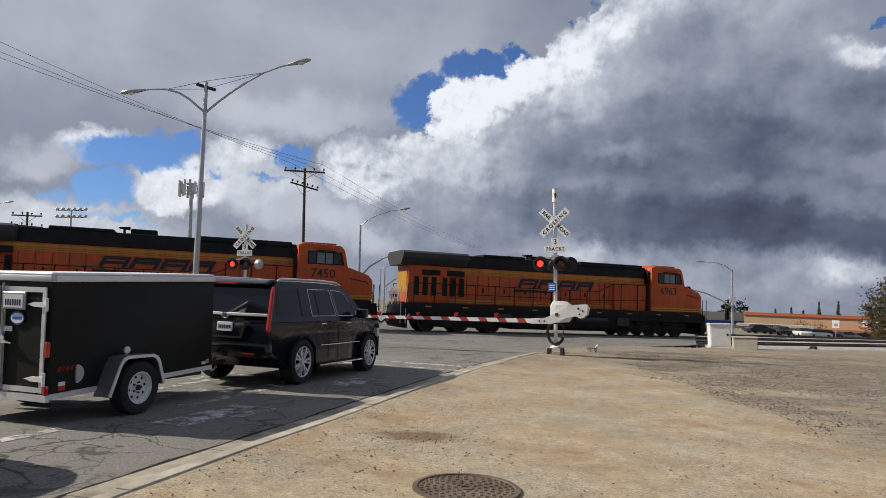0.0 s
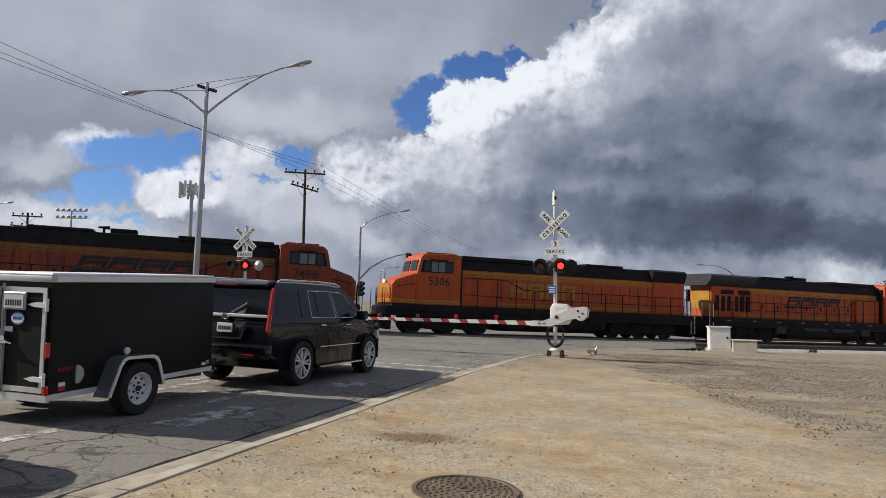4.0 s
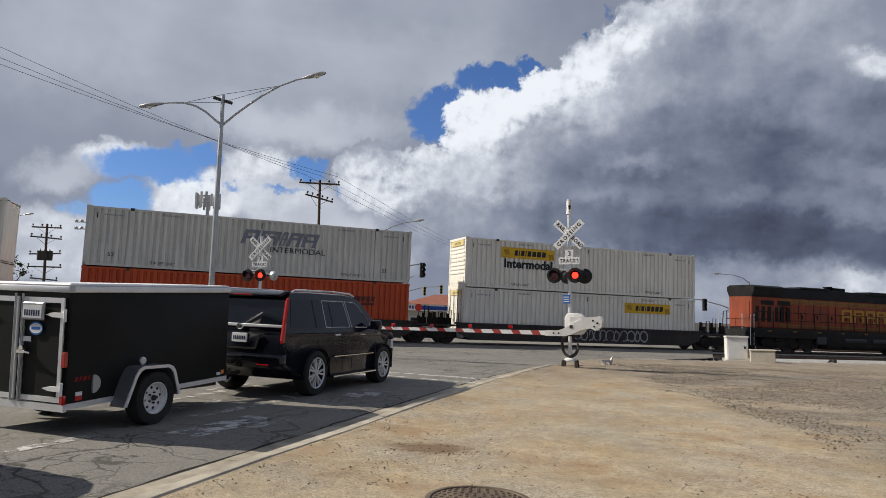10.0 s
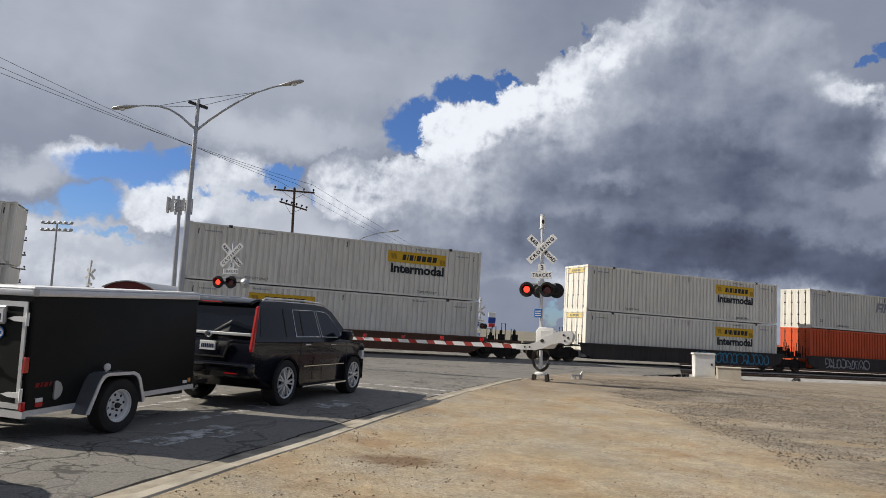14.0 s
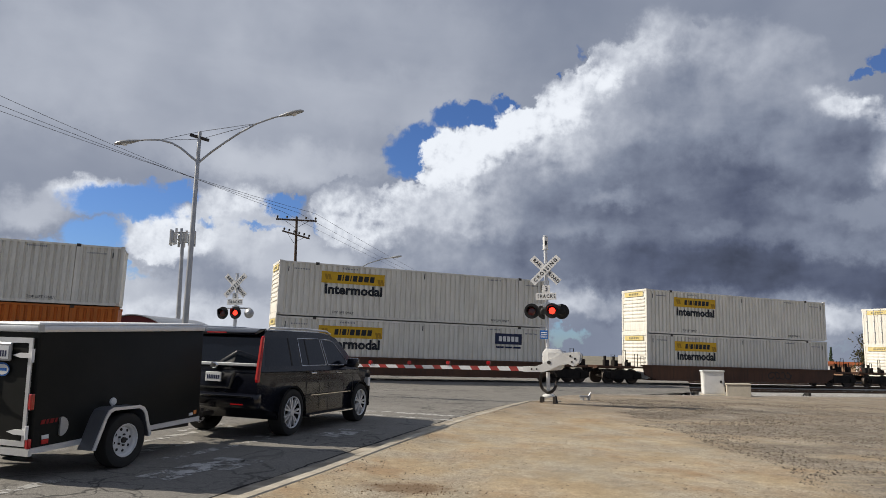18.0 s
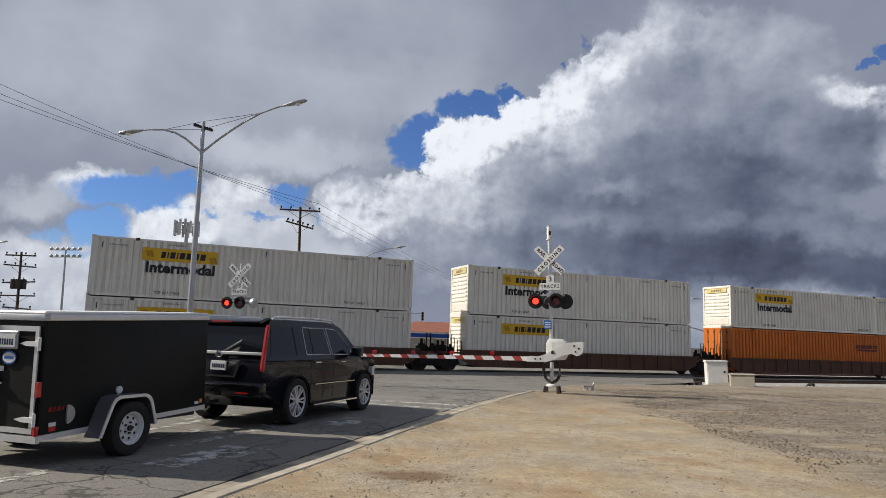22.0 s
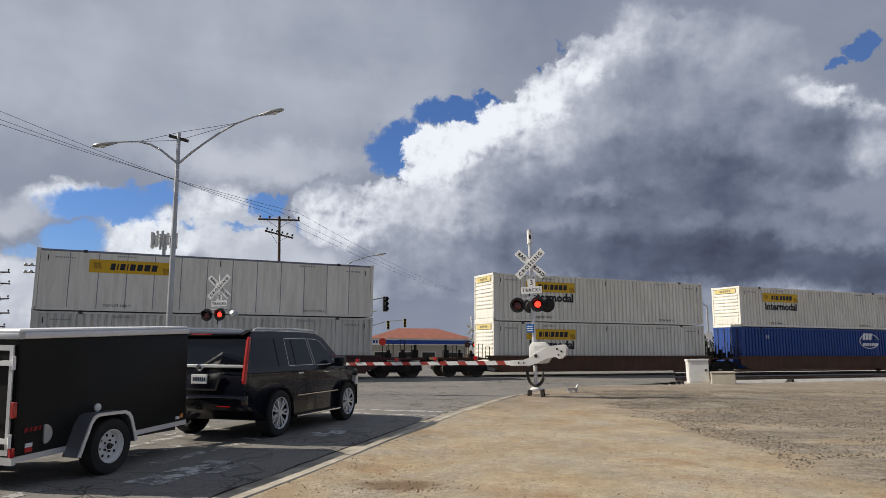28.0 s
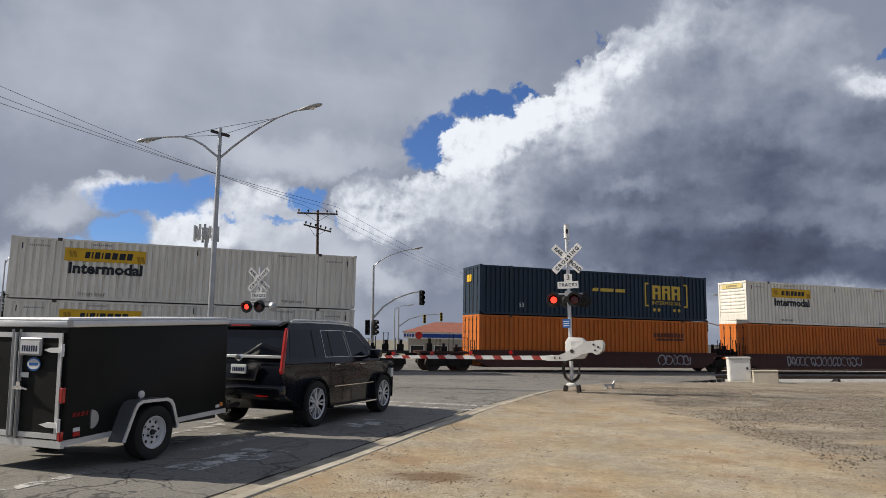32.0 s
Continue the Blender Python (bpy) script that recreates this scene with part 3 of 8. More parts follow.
def asphalt_material():
    m, nt, bsdf = nodes_of("cracked_asphalt")
    add, link = nt.nodes.new, nt.links.new
    co = add("ShaderNodeTexCoord").outputs["Object"]

    def tex(kind, scale, vec=None, **kw):
        t = add(kind)
        link(vec or co, t.inputs["Vector"])
        t.inputs["Scale"].default_value = scale
        for k, v in kw.items():
            t.inputs[k].default_value = v
        return t

    def rng(v, a, b, c=0.0, d=1.0):
        r = add("ShaderNodeMapRange")
        link(v, r.inputs[0])
        for i, q in enumerate((a, b, c, d)):
            r.inputs[i + 1].default_value = q
        return r.outputs[0]

    def mix(f, a, b):
        q = add("ShaderNodeMix")
        q.data_type = "RGBA"
        for sock, v in ((q.inputs[0], f), (q.inputs[6], a), (q.inputs[7], b)):
            if isinstance(v, tuple):
                sock.default_value = (*v, 1)
            else:
                link(v, sock)
        return q.outputs[2]

    def op(kind, a, b):
        q = add("ShaderNodeMath")
        q.operation = kind
        for i, v in enumerate((a, b)):
            if isinstance(v, (int, float)):
                q.inputs[i].default_value = v
            else:
                link(v, q.inputs[i])
        return q.outputs[0]

    big = tex("ShaderNodeTexNoise", 0.25, Detail=5.0).outputs[0]
    mid = tex("ShaderNodeTexNoise", 1.6, Detail=6.0, Roughness=0.65).outputs[0]
    fine = tex("ShaderNodeTexNoise", 90.0, Detail=3.0, Roughness=0.8).outputs[0]
    col = mix(rng(big, 0.38, 0.62), (0.118, 0.111, 0.098), (0.178, 0.167, 0.146))
    col = mix(rng(mid, 0.46, 0.70, 0, 0.5), col, (0.095, 0.091, 0.086))
    patch = tex("ShaderNodeTexNoise", 0.7, Detail=7.0, Roughness=0.7).outputs[0]
    col = mix(rng(patch, 0.56, 0.66, 0, 0.55), col, (0.33, 0.315, 0.285))
    col = mix(rng(fine, 0.38, 0.62, 0, 0.7), col, (0.275, 0.258, 0.228))
    chip = tex("ShaderNodeTexVoronoi", 70.0)
    chips = add("ShaderNodeSeparateColor")
    link(chip.outputs["Color"], chips.inputs[0])
    col = mix(rng(chips.outputs[0], 0.0, 1.0, 0.0, 0.55), col, mix(chips.outputs[1], (0.06, 0.057, 0.052), (0.36, 0.34, 0.30)))
    # warped cell borders make the cracks; they fade where the surface is sounder
    wn = tex("ShaderNodeTexNoise", 1.8, Detail=5.0)
    wadd = add("ShaderNodeVectorMath")
    wadd.operation = "MULTIPLY_ADD"
    link(wn.outputs["Color"], wadd.inputs[0])
    wadd.inputs[1].default_value = (0.9, 0.9, 0)
    link(co, wadd.inputs[2])
    vo = tex("ShaderNodeTexVoronoi", 0.62, wadd.outputs[0])
    vo.feature = "DISTANCE_TO_EDGE"
    vo2 = tex("ShaderNodeTexVoronoi", 1.9, wadd.outputs[0])
    vo2.feature = "DISTANCE_TO_EDGE"
    zone = rng(tex("ShaderNodeTexNoise", 0.16, Detail=3.0).outputs[0], 0.44, 0.56)
    c1 = rng(vo.outputs["Distance"], 0.005, 0.020, 1.0, 0.0)
    c2 = op("MULTIPLY", rng(vo2.outputs["Distance"], 0.008, 0.030, 1.0, 0.0), zone)
    crack = op("MAXIMUM", op("MULTIPLY", c1, rng(zone, 0, 1, 0.35, 1.0)), c2)
    col = mix(op("MULTIPLY", crack, 0.95), col, (0.02, 0.019, 0.017))
    link(col, bsdf.inputs["Base Color"])
    bsdf.inputs["Roughness"].default_value = 0.88
    bp = add("ShaderNodeBump")
    bp.inputs["Strength"].default_value, bp.inputs["Distance"].default_value = 0.5, 0.008
    link(op("SUBTRACT", op("MULTIPLY", fine, 0.5), crack), bp.inputs["Height"])
    link(bp.outputs[0], bsdf.inputs["Normal"])
    return m


def worn_paint():
    """Road paint chipped through to the asphalt."""
    m = surf("worn_road_paint", (0.64, 0.63, 0.60), 0.8, var=0.2, scale=5, grain=60, bump=0.3, dirt=(0.22, 0.21, 0.19), dirt_amt=0.9)
    nt = m.node_tree
    bsdf = nt.nodes["Principled BSDF"]
    co = nt.nodes.new("ShaderNodeTexCoord")
    n = nt.nodes.new("ShaderNodeTexNoise")
    nt.links.new(co.outputs["Object"], n.inputs[0])
    n.inputs["Scale"].default_value, n.inputs["Detail"].default_value, n.inputs["Roughness"].default_value = 3.5, 9, 0.72
    r = nt.nodes.new("ShaderNodeMapRange")
    nt.links.new(n.outputs[0], r.inputs[0])
    r.inputs[1].default_value, r.inputs[2].default_value, r.inputs[3].default_value, r.inputs[4].default_value = 0.45, 0.54, 0.0, 0.9
    nt.links.new(r.outputs[0], bsdf.inputs["Alpha"])
    return m


M_DIRT, M_ASPHALT, M_PAINT = dirt_material(), asphalt_material(), worn_paint()
M_KERB = surf("weathered_kerb_concrete", (0.46, 0.415, 0.335), 0.9, var=0.3, scale=3.0, grain=60, bump=0.8, dirt=(0.24, 0.20, 0.145), dirt_amt=0.7, rand=0.25)
M_GUTTER = surf("dusty_gutter_concrete", (0.40, 0.355, 0.28), 0.9, var=0.35, scale=2.2, grain=70, bump=0.5, dirt=(0.15, 0.13, 0.10), dirt_amt=0.85)
M_BALLAST = surf("ballast_stone", (0.42, 0.405, 0.38), 0.9, var=0.5, scale=5, grain=22, bump=0.9, depth=0.05, dirt=(0.24, 0.22, 0.20), dirt_amt=0.5)


def stone_material(name, a, b):
    """Loose stones, each of its own shade."""
    m, nt, bsdf = nodes_of(name)
    g = nt.nodes.new("ShaderNodeNewGeometry")
    mx = nt.nodes.new("ShaderNodeMix")
    mx.data_type = "RGBA"
    nt.links.new(g.outputs["Random Per Island"], mx.inputs[0])
    mx.inputs[6].default_value, mx.inputs[7].default_value = (*a, 1), (*b, 1)
    nt.links.new(mx.outputs[2], bsdf.inputs["Base Color"])
    bsdf.inputs["Roughness"].default_value = 0.9
    return m


M_RUBBLE = stone_material("crushed_rock_grey", (0.065, 0.052, 0.040), (0.31, 0.26, 0.20))
M_PEBBLE = stone_material("loose_stone", (0.09, 0.068, 0.046), (0.40, 0.33, 0.235))
M_FARLAND = surf("far_land", (0.22, 0.20, 0.15), 0.95, var=0.3, scale=0.05, grain=1.5, bump=0)


def land_z(x, y):
    return -0.5 - 0.045 * max(0, x - 20 - 0.2 * max(0, y - 60)) * ramp(y, 40, 90) * (1 if x < 120 else 120 / x)


def build_ground():
    xs = [-3000, -1200, -500, -250, -120, -60, -30, -15, 0, 15, 25, 35, 45, 55, 65, 80, 100, 130, 180, 300, 700, 1500, 3000]
    ys = [-3000, -900, -300, -100, -40, 0, 30, 45, 55, 65, 80, 100, 120, 150, 200, 300, 700, 1500, 3000]
    sheet("ground", lambda y: xs, ys, land_z, M_FARLAND, "flat brown land reaching to the horizon", "ground")
    lot_y = [-25 + 0.5 * i for i in range(0, 41)] + [-5 + 0.25 * i for i in range(1, 101)] + [20 + 0.5 * i for i in range(1, 54)]
    lot_q = [0.002, 0.01, 0.02, 0.035, 0.05, 0.07] + [0.07 + 0.02 * i for i in range(1, 40)] + [0.9, 1.0]
    lot = sheet("dirt_lot", lambda y: [kerb_x(y) + 0.14 + (75 if y < 22 else 75) * q ** 1.5 for q in lot_q], lot_y, lot_z, M_DIRT, "tan packed dirt lot with gravel beside the road", "dirt lot")
    road_y = [-26 + 1.0 * i for i in range(0, 112)]
    sheet("road", lambda y: [kerb_x(y) - 26 * q for q in (1, 0.8, 0.6, 0.45, 0.3, 0.2, 0.12, 0.06, 0.02, -0.001)], road_y, road_z, M_ASPHALT, "grey cracked asphalt road leading over the tracks", "road")


def build_kerb():
    kerb = thing("kerb", pose(0, 0, 0), "pale concrete kerb along the road's edge", "kerb", kind="structure")
    pts = []
    for (x0, y0), (x1, y1) in zip(KERB[1:9], KERB[2:10]):
        k = max(1, round(math.hypot(x1 - x0, y1 - y0) / 1.5))
        pts += [(x0 + (x1 - x0) * i / k, y0 + (y1 - y0) * i / k) for i in range(k)]
    pts += [(3.0, 22.0), (3.5, 22.6), (4.2, 22.9)]
    rnd = random.Random(4)
    for a, b in zip(pts, pts[1:]):
        a, b = Vector((*a, 0)), Vector((*b, 0))
        d = (b - a).normalized()
        side = Vector((d.y, -d.x, 0))
        a2, b2 = a + d * 0.006, b - d * 0.006
        bm = bm_new()
        h = 0.072 + rnd.uniform(-0.008, 0.008)
        w = 0.17
        pan = bm_new()
        edge = [rnd.uniform(-0.03, 0.04) for _ in range(2)]
        vs = [[pan.verts.new(p + side * q + Vector((0, 0, z))) for q, z in ((-0.42 + e, -0.3), (-0.42 + e, -0.026), (-0.02, -0.020), (-0.02, -0.3))] for p, e in ((a2, edge[0]), (b2, edge[1]))]
        for i in range(4):
            pan.faces.new((vs[0][i], vs[0][(i + 1) % 4], vs[1][(i + 1) % 4], vs[1][i]))
        pan.faces.new(vs[0])
        pan.faces.new(vs[1][::-1])
        part("gutter_pan", pan, M_GUTTER, kerb, "dusty concrete gutter slab")
        sec = [(-0.018, -0.35), (-0.016, -0.018), (0.0, h - 0.02), (0.02, h), (w - 0.02, h), (w, h - 0.02), (w, -0.35)]
        lo = [bm.verts.new(a2 + side * q + Vector((0, 0, z))) for q, z in sec]
        hi = [bm.verts.new(b2 + side * q + Vector((0, 0, z))) for q, z in sec]
        for i in range(len(sec)):
            j = (i + 1) % len(sec)
            bm.faces.new((lo[i], lo[j], hi[j], hi[i]))
        bm.faces.new(lo)
        bm.faces.new(hi[::-1])
        part("kerb_block", bm, M_KERB, kerb)


def build_gutter_crack():
    """The open, weed-dark joint between the asphalt and the gutter."""
    rnd = random.Random(9)
    bm = bm_new()
    prev = None
    y = -4.0
    while y < 21.5:
        x = kerb_x(y) - 0.47 + 0.05 * noise.noise(Vector((0, y * 1.3, 2))) + 0.025 * noise.noise(Vector((0, y * 6, 5)))
        w = 0.016 + 0.034 * abs(noise.noise(Vector((3, y * 2.2, 1))))
        cur = [bm.verts.new((x - w, y, road_z(x, y) + 0.004)), bm.verts.new((x + w, y, road_z(x, y) + 0.004))]
        if prev:
            bm.faces.new((prev[0], prev[1], cur[1], cur[0]))
        prev = cur
        y += 0.12 + rnd.uniform(0, 0.08)
    solo("gutter_joint", bm, surf("joint_dirt", (0.018, 0.016, 0.013), 0.95, var=0.3), "dark open joint along the gutter", "joint", kind="structure")


def stripe(bm, pts, z=0.006):
    v = [bm.verts.new((x, y, road_z(x, y) + z)) for x, y in pts]
    bm.faces.new(v)


def build_markings():
    ca, sa = math.cos(radians(ROAD_AZ)), math.sin(radians(ROAD_AZ))
    d, side = Vector((sa, ca, 0)), Vector((ca, -sa, 0))
    marks = [((-4.60, 7.0), 0.18, 1.15), ((-4.72, 12.5), 0.2, 1.6), ((-3.2, 11.0), 0.14, 1.2), ((-2.75, 9.0), 0.32, 0.9), ((-3.3, 8.3), 0.5, 1.7), ((-3.7, 9.6), 0.22, 1.4), ((-1.9, 12.6), 0.6, 1.2), ((-4.75, 11.2), 0.22, 2.6), ((-4.35, 10.1), 0.26, 1.5), ((-3.05, 12.2), 0.28, 1.1)]
    for (x, y), w, l in marks:
        bm = bm_new()
        a = Vector((x, y, 0))
        q = [a - side * w / 2, a + side * w / 2, a + side * w / 2 + d * l, a - side * w / 2 + d * l]
        stripe(bm, [(v.x, v.y) for v in q])
        solo("lane_mark", bm, M_PAINT, "worn white lane mark on the asphalt", "road marking", "lane marks", "structure")
    for (x0, y0), (x1, y1), w in (((-9.5, 20.2), (1.15, 16.9), 0.3), ((-9.5, 19.2), (0.85, 15.95), 0.26)):
        bm = bm_new()
        stripe(bm, [(x0, y0), (x1, y1), (x1 + 0.08, y1 + w), (x0 + 0.08, y0 + w)])
        solo("stop_line", bm, M_PAINT, "worn white stop line across the lane", "road marking", "stop lines", "structure")


def scatter(name, count, pick, sizes, mat, label, category, seed):
    """Loose stones, each a squashed six-point lump."""
    rnd = random.Random(seed)
    verts, faces = [], []
    for _ in range(count):
        x, y, z = pick(rnd)
        r = rnd.uniform(*sizes) * (0.5 + rnd.random() ** 3 * 1.6)
        k = len(verts)
        a = rnd.uniform(0, 6.28)
        for dx, dy, dz in ((1, 0, 0), (0, 1, 0), (-1, 0, 0), (0, -1, 0), (0.1, 0.1, 0.75), (0, 0, -0.5)):
            jx, jy = dx * rnd.uniform(0.7, 1.2), dy * rnd.uniform(0.6, 1.2)
            verts.append((x + r * (jx * math.cos(a) - jy * math.sin(a)), y + r * (jx * math.sin(a) + jy * math.cos(a)), z + r * dz + r * 0.25))
        for i in range(4):
            j = (i + 1) % 4
            faces += [(k + i, k + j, k + 4), (k + j, k + i, k + 5)]
    me = bpy.data.meshes.new(name)
    me.from_pydata(verts, [], faces)
    me.materials.append(mat)
    return tagged(new(name, me), label, category, kind="stuff")


def build_stones():
    def lot(rnd):
        while True:
            y = 3.5 + 18 * rnd.random() ** 1.3
            x = kerb_x(y) + 0.2 + (9 + y * 0.5) * rnd.random() ** 1.4
            if noise.noise(Vector((x * 0.8, y * 0.8, 5))) + 0.6 * noise.noise(Vector((x * 3, y * 3, 1))) > rnd.uniform(-0.5, 0.6):
                return x, y, lot_z(x, y)

    def spread(rnd):
        while True:
            y = 7.0 + 18.5 * rnd.random()
            x = 5.2 + 1.0 * noise.noise(Vector((2, y * 0.6, 7))) + 0.10 * max(0, y - 17) + abs(rnd.gauss(0, 7.5))
            if noise.noise(Vector((x * 0.5, y * 0.5, 9))) + 0.5 * noise.noise(Vector((x * 2, y * 2, 3))) > rnd.uniform(-0.45, 0.05):
                return x, y, lot_z(x, y)

    def bank(rnd):
        s, o = rnd.uniform(-4, 60), rnd.uniform(23.5, 29)
        p = U * s + N * o
        return p.x, p.y, max(lot_z(p.x, p.y), -0.36) if p.x > kerb_x(p.y) + 0.3 else -5

    scatter("pebbles", 26000, lot, (0.002, 0.009), M_PEBBLE, "loose pebbles strewn on the packed dirt", "pebbles", 1)
    scatter("crushed_rock", 60000, spread, (0.004, 0.016), M_RUBBLE, "grey crushed rock spread over the lot", "gravel", 2)
    scatter("track_ballast_fringe", 8000, bank, (0.015, 0.03), M_BALLAST, "pale ballast stones beside the rails", "gravel", 3)
    scatter("dug_clods", 420, lambda r: (lambda x, y: (x, y, lot_z(x, y)))(r.gauss(-0.25, 0.42), r.gauss(8.0, 0.25)), (0.003, 0.009),
            surf("damp_clod", (0.17, 0.11, 0.062), 0.95, var=0.3), "dark damp clods of freshly dug dirt", "dirt", 5)


TRACKS = (31.3, 36.74, 42.1)


def build_tracks():
    bm = bm_new()
    sec = [(26.9, -0.46), (28.9, -0.25), (44.6, -0.25), (46.4, -0.6)]
    steps = [-220 + 10 * i for i in range(56)]
    rows = [[bm.verts.new(U * s + N * o + Vector((0, 0, z))) for o, z in sec] for s in steps]
    for a, b in zip(rows, rows[1:]):
        for i in range(3):
            bm.faces.new((a[i], a[i + 1], b[i + 1], b[i]))
    solo("ballast_bed", bm, M_BALLAST, "wide grey ballast bed under three tracks", "ballast", kind="structure", smooth=0)
    for off in TRACKS:
        tr = thing("railway_track", along(0, off, RAIL_Z), "steel rails on dark ties across the road", "railway track", "tracks", "structure")
        for side in (-0.7535, 0.7535):
            bm = bm_new()
            prism(bm, [(side - 0.07, -0.17), (side + 0.07, -0.17), (side + 0.07, -0.155), (side + 0.012, -0.14), (side + 0.012, -0.045), (side + 0.036, -0.035),
                       (side + 0.036, -0.004), (side - 0.036, -0.004), (side - 0.036, -0.035), (side - 0.012, -0.045), (side - 0.012, -0.14), (side - 0.07, -0.155)], -220, 330, "x")
            rail = part("rail", bm, M_RAILRUST, tr)
            bm = bm_new()
            box(bm, -220, 330, side - 0.03, side + 0.03, -0.0035, 0.0)
            part("running_surface", bm, M_RAILTOP, rail, "bright worn running surface")
        bm = bm_new()
        for i in range(-100, 460):
            s = i * 0.55
            if -13 < s < 22:
                continue
            box(bm, s - 0.12, s + 0.12, -1.3, 1.3, -0.36, -0.172)
        tagged(part("ties", bm, M_WOOD, tr, "dark timber ties"), kind="stuff")
        for i in range(8):
            bm = bm_new()
            x0 = -15.5 + i * 4.4
            box(bm, x0, x0 + 4.37, -0.66, 0.66, -0.2, -0.006)
            soften(bm, 0.02)
            part("crossing_panel", bm, M_CONCRETE, tr)


build_ground()
build_kerb()
build_gutter_crack()
build_markings()
build_tracks()
def bars(widths, h, gap, slant=0.0):
    """A row of plain upright blocks that stands for a word, centred, in its own x-y plane."""
    bm = bm_new()
    total = sum(widths) + gap * (len(widths) - 1)
    x = -total / 2
    for w in widths:
        pts = [(x - slant * h / 2, -h / 2), (x + w - slant * h / 2, -h / 2), (x + w + slant * h / 2, h / 2), (x + slant * h / 2, h / 2)]
        prism(bm, pts, -0.002, 0.004, "z")
        x += w + gap
    return bm


# ---- crossing signals ----
M_ARMRED = surf("faded_red_sheeting", (0.40, 0.04, 0.035), 0.5, var=0.2, dirt=(0.3, 0.16, 0.13), dirt_amt=0.5)
FLASHERS, FLASH_START, FLASH_HALF = [], 0.20, 0.797


def arc(cx, cz, r, a0, a1, k):
    return [(cx + r * math.cos(radians(a0 + (a1 - a0) * i / k)), cz + r * math.sin(radians(a0 + (a1 - a0) * i / k))) for i in range(k + 1)]


def flasher_lamp(sig, x, y, z, turn, first, name="flasher_lamp"):
    """A round black background with a hood and a red lens; the lit lens slides forward when it burns."""
    facing = pose(x, y, z, 90, 0, turn)
    bm = bm_new()
    lathe(bm, [(0.0, -0.10), (0.10, -0.10), (0.15, -0.05), (0.16, -0.02), (0.245, -0.012), (0.25, 0.0), (0.245, 0.006), (0.155, 0.006), (0.15, -0.012), (0.0, -0.014)], Matrix.Identity(4), 28)
    lamp = part(name, bm, M_BLACK, sig, "black round background board", m=facing)
    bm = bm_new()
    outer = arc(0, 0, 0.165, -20, 200, 16)
    lo = [bm.verts.new((px, py, 0.0)) for px, py in outer]
    hi = [bm.verts.new((px, py, 0.10 + 0.16 * max(0, py / 0.165))) for px, py in outer]
    lo2 = [bm.verts.new((px * 0.96, py * 0.96, 0.0)) for px, py in outer]
    hi2 = [bm.verts.new((px * 0.96, py * 0.96, 0.10 + 0.16 * max(0, py / 0.165))) for px, py in outer]
    for i in range(len(outer) - 1):
        for q in ((lo[i], lo[i + 1], hi[i + 1], hi[i]), (lo2[i], hi2[i], hi2[i + 1], lo2[i + 1]), (hi[i], hi[i + 1], hi2[i + 1], hi2[i])):
            bm.faces.new(q)
    part("visor", bm, M_BLACK, lamp)
    bm = bm_new()
    lathe(bm, [(0.145, -0.006), (0.13, 0.004), (0.08, 0.009), (0.0, 0.0105)], Matrix.Identity(4), 24)
    part("lens", bm, M_LENSOFF, lamp, "dark red lens")
    if first is not None:
        bm = bm_new()
        lathe(bm, [(0.0, -0.006), (0.105, -0.006), (0.105, 0.0), (0.06, 0.003), (0.0, 0.004)], Matrix.Identity(4), 20)
        lit = part("lit_lens", bm, M_LENSON, lamp, "burning red light", m=pose(0, 0, 0.012 if first == 0 else -0.05))
        FLASHERS.append((lit, first))
    return lamp


def crossbuck(sig, y, z, turn_back=False):
    for word, tilt, dy in (("RAILROAD", -44, 0.0), ("CROSSING", 44, -0.02)):
        bm = bm_new()
        box(bm, -0.61, 0.61, -0.004, 0.004, -0.115, 0.115)
        soften(bm, 0.003)
        m = pose(0, y + dy, z, 0, 0, 0) @ Matrix.Rotation(radians(-tilt), 4, "Y")
        blade = part("crossbuck_blade", bm, M_SIGNWHITE, sig, "white reflective blade", m=m)
        if word == "CROSSING":
            part("lettering", letters(word, 0.165, M_SIGNBLACK, width=1.0, bold=0.003, extrude=0.002, space=1.42), None, blade, "black capitals", m=pose(0, -0.0065, -0.005, 90))
        else:
            for w, x in (("RAIL", -0.365), ("ROAD", 0.37)):
                part("lettering", letters(w, 0.165, M_SIGNBLACK, width=0.92, bold=0.003, extrude=0.002, space=1.12), None, blade, "black capitals", m=pose(x, -0.0065, -0.005, 90))


def tracks_sign(sig, y, z):
    bm = bm_new()
    box(bm, -0.34, 0.34, y - 0.003, y + 0.003, z - 0.115, z + 0.115)
    box(bm, -0.12, 0.14, y - 0.003, y + 0.003, z + 0.116, z + 0.36)
    soften(bm, 0.002)
    s = part("tracks_sign", bm, M_SIGNWHITE, sig, "white plate with black capitals")
    part("lettering", letters("TRACKS", 0.165, M_SIGNBLACK, width=0.85, extrude=0.002, space=1.25), None, s, "black capitals", m=pose(0, y - 0.006, z, 90))
    part("lettering", letters("3", 0.24, M_SIGNBLACK, extrude=0.002), None, s, "black figure", m=pose(0.01, y - 0.006, z + 0.24, 90))


